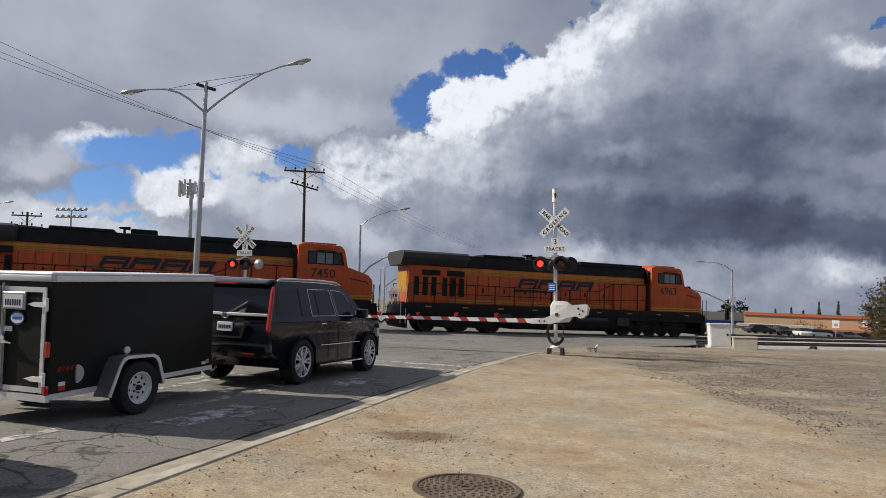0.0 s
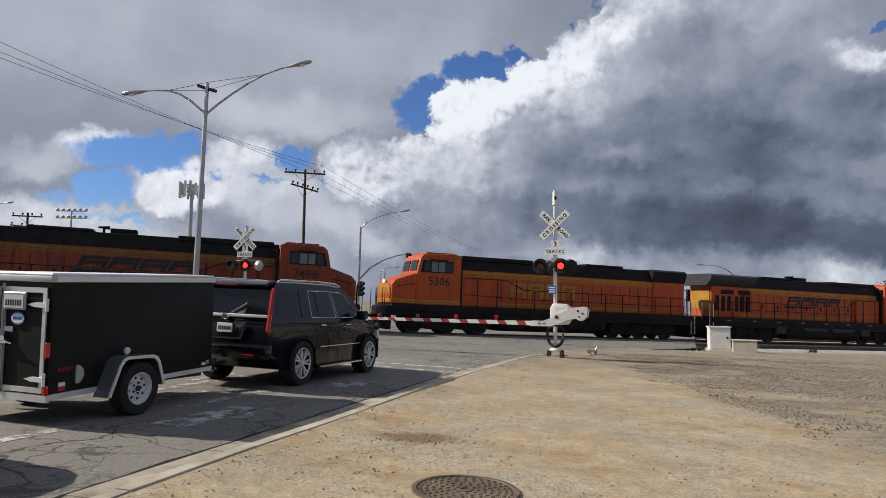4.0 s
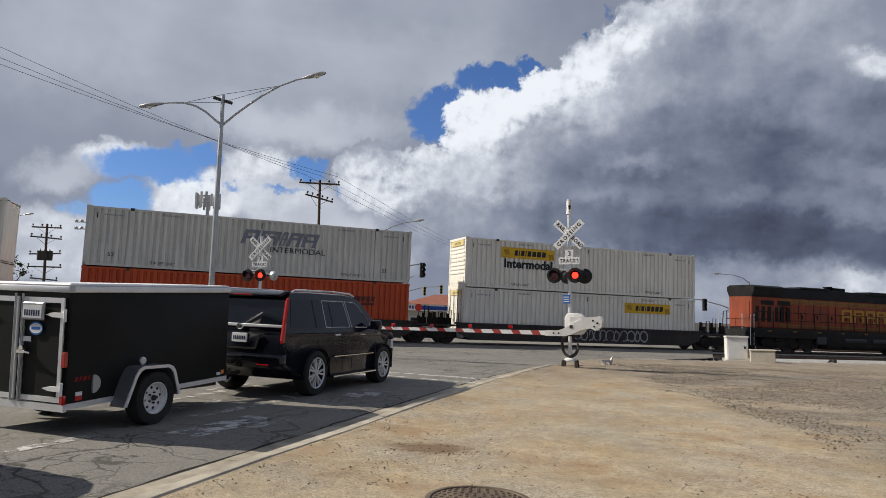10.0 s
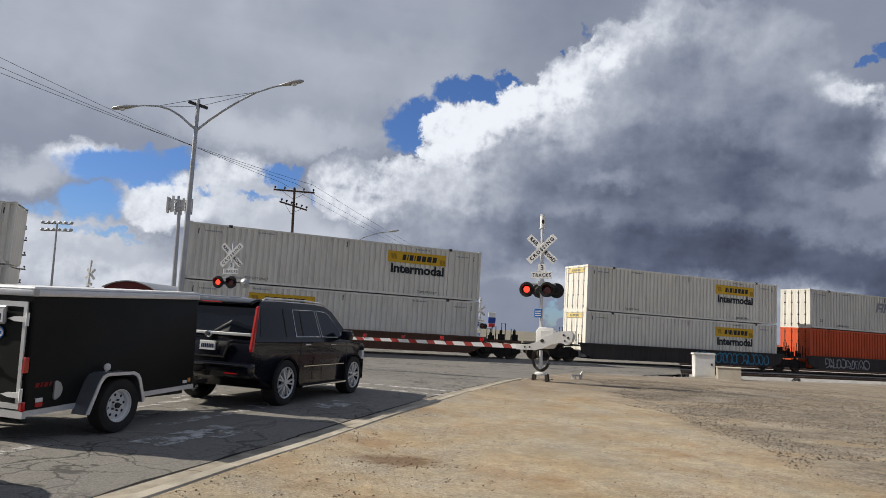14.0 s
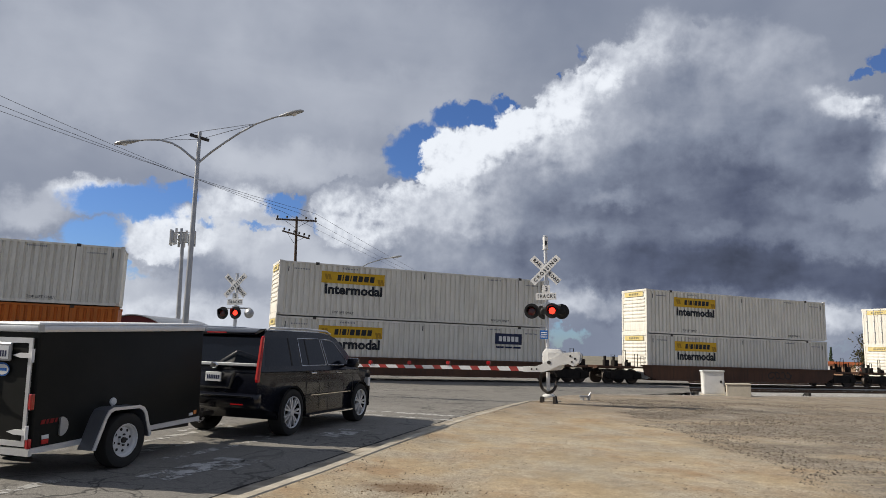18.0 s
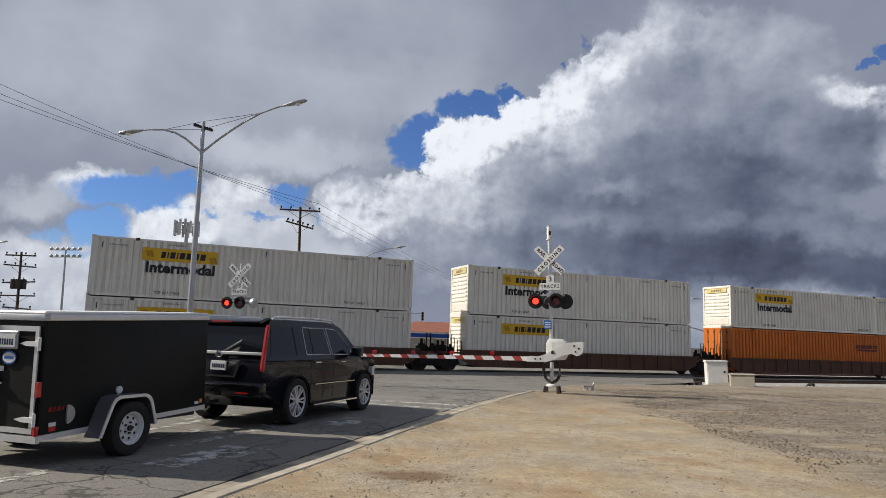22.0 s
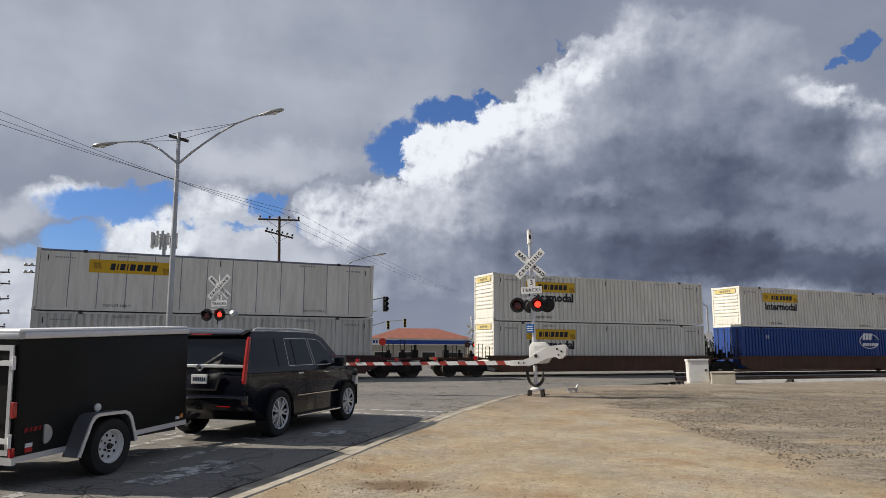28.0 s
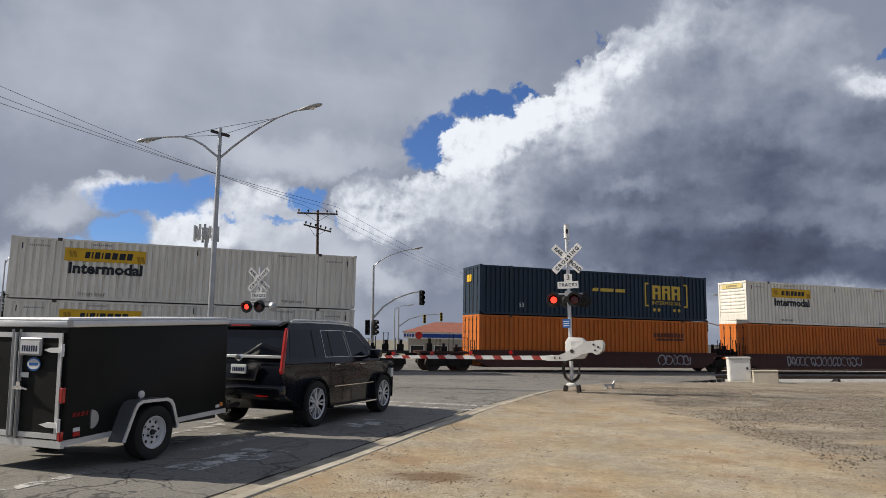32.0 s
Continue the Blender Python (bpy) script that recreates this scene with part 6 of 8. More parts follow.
def signal_pole(x, y, z, height, arm, heads, label, lamp=None):
    sp = thing("traffic_signal", pose(x, y, z, 0, LEAN * 0.5), label, "traffic signal", "traffic signals")
    bm = bm_new()
    cyl(bm, (0, 0, 0), (0, 0, height), 0.13, 0.08, 12)
    part("pole", bm, M_GALV, sp, "galvanised pole")
    if arm:
        bm = bm_new()
        tube(bm, arm, 0.075, 8, 0.045)
        part("mast_arm", bm, M_GALV, sp, "curved mast arm")
    if lamp:
        bm = bm_new()
        tube(bm, lamp, 0.045, 8, 0.03)
        la = part("lamp_arm", bm, M_GALV, sp)
        e, p = Vector(lamp[-1]), Vector(lamp[-2])
        cobra_head(la, e + (e - p).normalized() * 0.2, e - p)
    for h in heads:
        signal_head(sp, *h)
    return sp


signal_pole(-6.3, 50, -0.4, 7.5, [(0, 0, 3.5), (0.8, 0, 4.4), (1.8, 0, 5.05), (2.8, 0, 5.4), (3.6, 0, 5.55)], ((3.65, -0.1, 5.05, 30), (-0.35, -0.15, 2.85, 0), (0.2, -0.3, 2.85, 60)),
            "galvanised signal pole with a curved arm and street lamp", [(0, 0, 7.4), (0.5, 0, 7.85), (1.2, 0, 8.25), (2.2, 0, 8.6), (2.9, 0, 8.72)])
signal_pole(-7.45, 85, -1.0, 6.6, [(0, 0, 4.2), (1.4, 0, 5.2), (3.2, 0, 5.7), (5.6, 0, 5.85)], ((3.3, -0.1, 5.2, 0, True), (5.4, -0.1, 5.45, 0, True)), "far signal pole with two yellow heads on its arm")
rs = signal_pole(26.7, 62, -0.9, 6.5, [(0, 0, 3.1), (-0.9, 0, 3.6), (-2.4, 0, 4.25), (-4.4, 0, 4.75), (-6.7, 0, 4.95)], ((-6.6, -0.1, 4.25, 0), (-4.1, -0.1, 4.3, 0), (-0.6, -0.2, 2.4, 0)), "signal pole with a drooping arm beyond the tracks",
                 [(0, 0, 6.4), (-0.6, 0, 6.85), (-1.5, 0, 7.1), (-2.5, 0, 7.15)])
bm = bm_new()
box(bm, -6.35, -4.95, -0.03, 0.0, 2.05, 3.45)
box(bm, -5.7, -5.6, -0.02, 0.02, 3.4, 4.8)
part("street_name_sign", bm, surf("sign_green", (0.02, 0.36, 0.24), 0.5), rs, "green sign with white bars")
bm = bm_new()
box(bm, -6.2, -5.1, -0.04, -0.031, 2.98, 3.18)
part("sign_bar", bm, M_SIGNWHITE, rs)
bm = bm_new()
box(bm, -5.9, -5.4, -0.04, -0.031, 2.3, 2.8)
part("sign_symbol", bm, M_SIGNWHITE, rs, "plain white symbol block")
bm = bm_new()
box(bm, -0.3, 0.28, -0.16, -0.12, 3.4, 3.98)
part("round_sign", bm, M_SIGNWHITE, rs, "small white sign")

crossing_signal(-29.5, 58, -0.6, 165, (-0.42, 0.12), (), 5.9, False, "distant crossing mast beyond the tracks at the far kerb")
crossing_signal(4.6, 60, -1.15, -10, (-0.42, 0.22), (0.4,), 5.45, False, "distant crossing mast with red flashers beyond the tracks")
crossing_signal(-13.4, 58, -1.4, 165, (-0.42, 0.12), (), 5.45, False, "distant crossing mast seen from behind beyond the tracks")
street_lamp(-41.4, 60, -0.5, 8.6, [[(0, 0, 8.3), (0.3, 0, 8.8), (0.8, 0, 9.2), (1.3, 0, 9.4), (1.6, 0, 9.45)]], "distant street lamp with one curved arm")
street_lamp(-7.7, 82, -0.8, 6.2, [[(0, 0, 6.0), (0.4, 0, 6.3), (1.0, 0, 6.5), (1.5, 0, 6.55)]], "small distant street lamp by the filling station")


def cell_tower():
    tw = thing("cell_tower", pose(-41.8, 110, -0.6, 0, LEAN), "slender steel cell tower ringed with panel antennas", "cell tower")
    bm = bm_new()
    cyl(bm, (0, 0, 0), (0, 0, 20.2), 0.42, 0.25, 12)
    part("mast", bm, M_GALV, tw)
    bm = bm_new()
    for zz in (18.7, 19.9):
        tube(bm, [(1.75 * math.cos(a), 1.75 * math.sin(a), zz) for a in [i * math.pi / 6 for i in range(13)]], 0.06, 6)
        for i in range(3):
            a = i * 2.1 + 0.3
            beam(bm, (0, 0, zz), (1.75 * math.cos(a), 1.75 * math.sin(a), zz), 0.06)
    part("antenna_frame", bm, M_GALV, tw)
    for i in range(14):
        bm = bm_new()
        a = i * 2 * math.pi / 14
        h = 1.3 if i % 3 else 1.0
        c = Vector((1.85 * math.cos(a), 1.85 * math.sin(a), 19.2))
        box(bm, c.x - 0.16, c.x + 0.16, c.y - 0.12, c.y + 0.12, c.z - h, c.z + h)
        part("panel_antenna", bm, M_GALV if i % 2 else M_WHITE, tw, "pale panel antenna")


def stadium_lights(x, y, z, height):
    st = thing("floodlight_mast", pose(x, y, z, 0, LEAN), "tall sports floodlight mast with two lamp rows", "floodlight mast")
    bm = bm_new()
    cyl(bm, (0, 0, 0), (0, 0, height), 0.30, 0.16, 10)
    part("mast", bm, M_GALV, st)
    for zz in (height - 0.1, height - 1.7):
        bm = bm_new()
        box(bm, -3.4, 3.4, -0.1, 0.1, zz - 0.08, zz + 0.08)
        row = part("lamp_bar", bm, M_DARKSTEEL, st)
        for i in range(6):
            bm = bm_new()
            xx = -3.2 + i * 1.28
            lathe(bm, [(0.0, 0.25), (0.2, 0.2), (0.42, -0.25), (0.38, -0.25), (0.0, -0.05)], pose(xx, -0.2, zz + 0.35, 60), 10)
            part("floodlight", bm, M_GALV, row)


cell_tower()
stadium_lights(-83.9, 150, -0.6, 19.6)


# ---- buildings, far cars ----
M_STUCCO = surf("tan_stucco", (0.48, 0.34, 0.22), 0.9, var=0.1, scale=0.3)
M_PARAPET = surf("orange_parapet", (0.45, 0.14, 0.06), 0.8, var=0.12, scale=0.3)
M_PALEWALL = surf("pale_wall", (0.42, 0.40, 0.37), 0.85, var=0.1, scale=0.3)
M_ROOFTILE = surf("red_roof_tile", (0.30, 0.12, 0.085), 0.85, var=0.2, scale=1.2)
M_STATIONBLUE = surf("station_blue", (0.02, 0.06, 0.30), 0.5, var=0.08)
M_MAROON = surf("maroon_metal", (0.12, 0.022, 0.025), 0.6, var=0.12)
M_WINDOWDARK = glass("shop_window", (0.02, 0.022, 0.026), 0.08)


def filling_station():
    fs = thing("filling_station", pose(-0.6, 97, -2.2, 0, 0, 4), "filling station with a red tiled roof and blue fascia", "filling station")
    bm = bm_new()
    box(bm, -6.5, 7.2, 0, 8, 0, 4.0)
    part("wall", bm, M_PALEWALL, fs, "pale walls")
    bm = bm_new()
    box(bm, -7.2, 7.9, -0.7, 8.7, 4.0, 4.95)
    fascia = part("fascia", bm, M_SIGNWHITE, fs, "white and blue fascia band")
    bm = bm_new()
    box(bm, -4.6, 7.93, -0.74, -0.70, 4.15, 4.7)
    box(bm, 7.90, 7.94, -0.7, 8.7, 4.15, 4.7)
    part("blue_band", bm, M_STATIONBLUE, fascia)
    bm = bm_new()
    cyl(bm, (-5.0, -0.76, 4.45), (-5.0, -0.70, 4.45), 0.52, seg=18)
    part("round_mark", bm, M_RED, fascia, "red and blue round mark")
    part("mark_bars", bars([0.28, 0.28, 0.28, 0.28], 0.42, 0.1), M_STATIONBLUE, fascia, "blue bars", m=pose(-6.4, -0.71, 4.45, 90))
    bm = bm_new()
    v = [bm.verts.new(p) for p in ((-7.4, -0.9, 4.95), (8.1, -0.9, 4.95), (8.1, 8.9, 4.95), (-7.4, 8.9, 4.95), (-2.6, 4, 6.5), (3.2, 4, 6.5))]
    for f in ((0, 1, 5, 4), (1, 2, 5), (2, 3, 4, 5), (3, 0, 4), (3, 2, 1, 0)):
        bm.faces.new([v[i] for i in f])
    part("roof", bm, M_ROOFTILE, fs, "hipped red tile roof", smooth=0)
    for x in (-5.2, -1.8, 1.6, 5.0):
        bm = bm_new()
        box(bm, x - 0.9, x + 0.9, -0.05, 0.0, 0.7, 3.0)
        w = part("window", bm, M_WINDOWDARK, fs)
        bm = bm_new()
        for a, b, c, d in ((x - 1.0, x - 0.9, 0.6, 3.1), (x + 0.9, x + 1.0, 0.6, 3.1), (x - 0.9, x + 0.9, 3.0, 3.1), (x - 0.9, x + 0.9, 0.6, 0.7)):
            box(bm, a, b, -0.08, 0.0, c, d)
        part("window_frame", bm, M_ALU, w)


def shops():
    b = thing("shop_building", pose(60, 134, -5.0, 0, 0, -28), "long tan stucco shop building with orange parapet", "building")
    bm = bm_new()
    box(bm, 0, 24, 0, 12, 0, 6.4)
    part("wall", bm, M_STUCCO, b, "tan stucco wall")
    bm = bm_new()
    box(bm, -0.2, 24.2, -0.25, 12.2, 6.4, 6.95)
    part("parapet", bm, M_PARAPET, b, "orange parapet")
    bm = bm_new()
    box(bm, 8, 24.1, -2.2, 0, 3.8, 4.3)
    part("canopy", bm, M_PARAPET, b, "orange shop canopy")
    for i in range(6):
        bm = bm_new()
        box(bm, 9 + i * 2.5, 10.9 + i * 2.5, -0.06, 0, 1.0, 3.4)
        part("shop_window", bm, M_WINDOWDARK, b)
    bm = bm_new()
    box(bm, 20, 23, -0.1, 0, 4.8, 6.2)
    part("shop_sign", bm, M_SIGNWHITE, b)
    part("sign_bars", bars([0.3, 0.3, 0.3, 0.3], 0.7, 0.12), M_RED, b, "red bars", m=pose(21.5, -0.12, 5.5, 90))
    c = thing("workshop_building", pose(51.5, 117, -4.4, 0, 0, -26), "low pale flat-roofed workshop with dark doors", "building")
    bm = bm_new()
    box(bm, 0, 11, 0, 8, 0, 3.9)
    part("wall", bm, M_PALEWALL, c, "pale block wall")
    bm = bm_new()
    box(bm, -0.4, 11.4, -0.9, 8.3, 3.9, 4.3)
    part("roof_slab", bm, M_CONCRETE, c)
    for x0, x1 in ((1.0, 3.4), (4.2, 6.4), (7.4, 8.4)):
        bm = bm_new()
        box(bm, x0, x1, -0.06, 0, 0.1, 2.7)
        part("door", bm, M_WINDOWDARK, c)
    part("sign_bars", bars([0.25] * 7, 0.35, 0.08), M_INK, c, "dark bars", m=pose(5.2, -0.92, 4.1, 90))
    d = thing("far_store", pose(44, 150, -5.0, 0, 0, 4), "white flat-roofed store with a blue band", "building")
    bm = bm_new()
    box(bm, 0, 26, 0, 10, 0, 6.8)
    part("wall", bm, M_PALEWALL, d, "pale wall")
    bm = bm_new()
    box(bm, -0.1, 26.1, -0.15, 0, 4.2, 4.9)
    part("blue_band", bm, M_STATIONBLUE, d)


M_INK = surf("dark_ink", (0.02, 0.024, 0.03), 0.55, var=0.1, bump=0.02)


def hall():
    h = thing("arched_hall", pose(-36.6, 82, -0.5, 0, 0, -6), "hall with a maroon arched metal roof", "building")
    bm = bm_new()
    pts = [(-3.2, 0), (-3.2, 4.2)] + [(x, 4.2 + 0.85 * (1 - (x / 3.2) ** 2)) for x in [-2.6 + i * 0.52 for i in range(11)]] + [(3.2, 4.2), (3.2, 0)]
    prism(bm, pts, 0, 14, "y")
    part("gable_wall", bm, M_MAROON, h, "maroon gable")
    bm = bm_new()
    top = [(x, 4.22 + 0.87 * (1 - (x / 3.3) ** 2)) for x in [-3.3 + i * 0.55 for i in range(13)]]
    prism(bm, top + [(x, z + 0.12) for x, z in top[::-1]], -0.3, 14.2, "y")
    part("roof", bm, M_GALV, h, "pale curved roof edge")


def small_car(x, y, z, turn, paint, label):
    c = thing("parked_car", pose(x, y, z, 0, 0, turn), label, "car", "far parked cars")
    bm = bm_new()
    prism(bm, [(-2.2, 0.3), (-2.25, 0.8), (-1.9, 0.95), (1.2, 0.95), (2.1, 0.75), (2.2, 0.35)], -0.88, 0.88, "y")
    soften(bm, 0.08, 2)
    part("body", bm, paint, c)
    bm = bm_new()
    prism(bm, [(-1.8, 0.93), (-1.3, 1.42), (0.2, 1.45), (1.0, 0.93)], -0.75, 0.75, "y")
    soften(bm, 0.06, 2)
    part("cabin", bm, M_WINDOWDARK, c, "dark glazed cabin")
    for wx in (-1.35, 1.35):
        for sy in (-1, 1):
            bm = bm_new()
            cyl(bm, (wx, sy * 0.72, 0.32), (wx, sy * 0.9, 0.32), 0.32, seg=16)
            part("wheel", bm, M_RUBBER, c)


def far_ground(x, y):
    return land_z(x, y)


filling_station()
shops()
hall()
dark_car, white_car, grey_car = surf("dark_car", (0.02, 0.022, 0.03), 0.25, coat=0.5), surf("white_car", (0.7, 0.7, 0.7), 0.3, coat=0.5), surf("grey_car", (0.25, 0.26, 0.28), 0.3, coat=0.5)
for i, (x, y, t, p, w) in enumerate(((49.5, 105, 10, dark_car, "dark"), (53.0, 106, 90, dark_car, "dark"), (56.5, 106, 80, white_car, "white"), (60.0, 108, 10, white_car, "white"), (64.0, 112, 5, dark_car, "dark"),
                                     (68.5, 114, 15, grey_car, "grey"), (73.0, 117, 5, dark_car, "dark"))):
    small_car(x, y, far_ground(x, y), t, p, w + " car parked before the shops")


def speed_sign(x, y, z):
    s = thing("speed_limit_sign", pose(x, y, z, 0, 0, -30), "white speed limit sign on a thin post", "road sign")
    bm = bm_new()
    cyl(bm, (0, 0, 0), (0, 0, 2.2), 0.03, seg=8)
    part("post", bm, M_GALV, s)
    bm = bm_new()
    box(bm, -0.30, 0.30, -0.05, -0.035, 1.45, 2.2)
    pl = part("plate", bm, M_SIGNWHITE, s)
    part("lettering", letters("40", 0.42, M_SIGNBLACK, width=0.9), None, pl, "black figures", m=pose(0, -0.056, 1.74, 90))


speed_sign(38.5, 66, far_ground(38.5, 66))


def price_sign(x, y, z):
    s = thing("price_sign", pose(x, y, z), "tall station price sign in white, blue and red", "sign")
    bm = bm_new()
    cyl(bm, (0, 0, 0), (0, 0, 3.9), 0.09, seg=10)
    part("post", bm, M_GALV, s)
    for z0, z1, mt, w in ((4.9, 5.5, M_SIGNWHITE, 0.42), (4.2, 4.88, M_STATIONBLUE, 0.42), (3.75, 4.18, M_RED, 0.36)):
        bm = bm_new()
        box(bm, -w, w, -0.12, 0.12, z0, z1)
        soften(bm, 0.03)
        part("panel", bm, mt, s)


price_sign(7.2, 78, -1.95)


# ---- trees ----
def leaf_material(name, a, b):
    m, nt, bsdf = nodes_of(name)
    g = nt.nodes.new("ShaderNodeNewGeometry")
    mx = nt.nodes.new("ShaderNodeMix")
    mx.data_type = "RGBA"
    nt.links.new(g.outputs["Random Per Island"], mx.inputs[0])
    mx.inputs[6].default_value, mx.inputs[7].default_value = (*a, 1), (*b, 1)
    nt.links.new(mx.outputs[2], bsdf.inputs["Base Color"])
    bsdf.inputs["Roughness"].default_value = 0.8
    bsdf.inputs["Specular IOR Level"].default_value = 0.2
    return m


M_LEAF_OLIVE = leaf_material("olive_leaves", (0.034, 0.034, 0.016), (0.095, 0.082, 0.042))
M_LEAF_DARK = leaf_material("dark_leaves", (0.016, 0.032, 0.016), (0.05, 0.07, 0.03))
M_TWIG = surf("bare_twig", (0.11, 0.08, 0.06), 0.9, var=0.2)


def tree(x, y, z, height, spread, seed, leaf, label, clumps=60, leaves=34, size=0.16, stem=0.25):
    """A tapered trunk with limbs, and a crown of many small leaves in uneven clumps."""
    rnd = random.Random(seed)
    t = thing("tree", pose(x, y, z), label, "tree", "trees")
    bm = bm_new()
    tube(bm, [(0, 0, -0.2), (0.05, 0.02, height * 0.25), (rnd.uniform(-0.2, 0.2), 0, height * 0.6)], height * 0.03, 8, height * 0.012)
    tips = []
    for i in range(9):
        a, h = rnd.uniform(0, 6.28), height * rnd.uniform(stem, 0.6)
        tip = Vector((math.cos(a) * spread * rnd.uniform(0.4, 0.9), math.sin(a) * spread * rnd.uniform(0.4, 0.9), height * rnd.uniform(0.5, 0.95)))
        tube(bm, [(0, 0, h * 0.6), Vector((0, 0, h)).lerp(tip, 0.5) + Vector((0, 0, 0.2)), tip], height * 0.011, 6, height * 0.004)
        tips.append(tip)
    part("trunk", bm, M_WOOD, t, "tapered trunk and limbs")
    verts, faces = [], []
    for c in range(clumps):
        a, u = rnd.uniform(0, 6.28), rnd.random() ** 0.5
        zz = height * (stem + (1 - stem) * rnd.random())
        wide = spread * (0.35 + 0.65 * math.sin(math.pi * min(1, (zz / height - stem) / (1 - stem) * 0.85 + 0.1)))
        c0 = Vector((math.cos(a) * u * wide, math.sin(a) * u * wide, zz))
        r = rnd.uniform(0.3, 0.75) * spread * 0.3
        for _ in range(leaves):
            p = c0 + Vector((rnd.gauss(0, r * 0.6), rnd.gauss(0, r * 0.6), rnd.gauss(0, r * 0.5)))
            d1 = Vector((rnd.uniform(-1, 1), rnd.uniform(-1, 1), rnd.uniform(-1, 1))).normalized() * size * rnd.uniform(0.6, 1.4)
            d2 = Vector((rnd.uniform(-1, 1), rnd.uniform(-1, 1), rnd.uniform(-1, 1))).normalized() * size * 0.6
            k = len(verts)
            verts += [p - d1, p + d2, p + d1, p - d2]
            faces.append((k, k + 1, k + 2, k + 3))
    me = bpy.data.meshes.new("crown")
    me.from_pydata(verts, [], faces)
    me.materials.append(leaf)
    part("crown", me, None, t, "uneven leafy crown")


def conifer(x, y, z, height, spread, seed):
    rnd = random.Random(seed)
    t = thing("conifer", pose(x, y, z), "dark pointed conifer in the distance", "tree", "far conifers")
    bm = bm_new()
    cyl(bm, (0, 0, 0), (0, 0, height), height * 0.03, 0.02, 6)
    part("trunk", bm, M_WOOD, t)
    verts, faces = [], []
    for i in range(420):
        h = rnd.random() ** 1.2
        zz = height * (0.12 + 0.88 * h)
        wide = spread * (1 - h) * rnd.uniform(0.5, 1.1) + 0.1
        a = rnd.uniform(0, 6.28)
        p, q = Vector((0, 0, zz)), Vector((math.cos(a) * wide, math.sin(a) * wide, zz - wide * 0.25))
        side = Vector((-math.sin(a), math.cos(a), 0.2)) * (0.12 * spread)
        k = len(verts)
        verts += [p.lerp(q, 0.35) - side, q, p.lerp(q, 0.35) + side, p.lerp(q, 0.5) + Vector((0, 0, 0.25))]
        faces += [(k, k + 1, k + 3), (k + 1, k + 2, k + 3)]
    me = bpy.data.meshes.new("crown")
    me.from_pydata(verts, [], faces)
    me.materials.append(M_LEAF_DARK)
    part("crown", me, None, t, "dark needled crown")


tree(53.4, 76, -2.2, 8.4, 5.0, 5, M_LEAF_OLIVE, "bushy olive-green tree beyond the rails", 210, 70, 0.17, 0.08)
tree(59.5, 78, -2.4, 8.2, 5.2, 6, M_LEAF_OLIVE, "bushy olive-green tree beyond the rails", 200, 70, 0.17, 0.08)
tree(66.5, 122, -4.8, 5.6, 3.2, 7, leaf_material("sparse_leaves", (0.10, 0.06, 0.035), (0.17, 0.11, 0.06)), "half-bare small tree before the shops", 40, 22, 0.14, 0.3)
tree(-49.5, 72, -0.5, 6.2, 2.6, 8, M_LEAF_DARK, "dark green tree behind the tracks", 70, 40, 0.16, 0.1)
tree(74.5, 172, -6, 10.5, 4.0, 9, M_LEAF_DARK, "round dark tree behind the shops", 70, 40, 0.3, 0.2)
for i, (x, z1) in enumerate(((84.0, 3.0), (88.0, 3.6), (91.0, 2.8), (95.0, 5.3), (99.9, 5.5), (108.0, 4.6), (113.0, 5.0))):
    conifer(x, 170, -6, z1 + 6, 2.0 + 0.4 * (i % 3), 20 + i)
# ---- train ----
TRAIN = []                                     # thing, place along the rails at the start, offset across, height, turn
TRACK_OFF = 36.74


def run(t):
    """How far the train has gone after t seconds: it gathers speed."""
    return 10.8269 * t + 0.04214 * t ** 2 + 0.00119 * t ** 3 - 0.0000159 * t ** 4


M_ORANGE = surf("locomotive_orange", (0.50, 0.082, 0.016), 0.5, var=0.16, scale=0.8, dirt=(0.16, 0.06, 0.035), dirt_amt=0.6, streak=True)
M_ORANGE_DULL = surf("faded_locomotive_orange", (0.26, 0.050, 0.018), 0.6, var=0.25, scale=0.8, dirt=(0.07, 0.033, 0.024), dirt_amt=0.8, streak=True)
M_LOCOBLACK = surf("locomotive_black", (0.010, 0.010, 0.011), 0.55, var=0.35, dirt=(0.032, 0.028, 0.025), dirt_amt=0.5, spec=0.15)
M_LOCOYELLOW = surf("locomotive_yellow", (0.42, 0.225, 0.025), 0.5, var=0.15, dirt=(0.16, 0.10, 0.03), dirt_amt=0.5, streak=True)
M_YELLOW_DULL = surf("faded_locomotive_yellow", (0.22, 0.125, 0.025), 0.6, var=0.25, dirt=(0.09, 0.055, 0.025), dirt_amt=0.7, streak=True)
M_LOCOGREY = surf("radiator_grey", (0.038, 0.040, 0.043), 0.6, var=0.25)
M_GRIMY = surf("grimy_underframe", (0.017, 0.015, 0.014), 0.8, var=0.4, dirt=(0.05, 0.041, 0.032), dirt_amt=0.6, spec=0.15)
M_CABGLASS = glass("cab_glass", (0.015, 0.018, 0.02))
# the middle panes' reflection is put into a pale base colour
M_CABREFLECT = glass("pale_cab_glass", (0.16, 0.18, 0.20), 0.1)
M_WHEEL = surf("wheel_steel", (0.09, 0.075, 0.065), 0.55, 0.6, var=0.3)
M_BOXWHITE = surf("container_white", (0.80, 0.775, 0.70), 0.55, var=0.06, scale=0.5, dirt=(0.40, 0.36, 0.30), dirt_amt=0.4, streak=True, rand=0.12)
M_BOXGREY = surf("container_pale_grey", (0.66, 0.645, 0.59), 0.55, var=0.08, scale=0.5, dirt=(0.28, 0.27, 0.24), dirt_amt=0.4, streak=True)
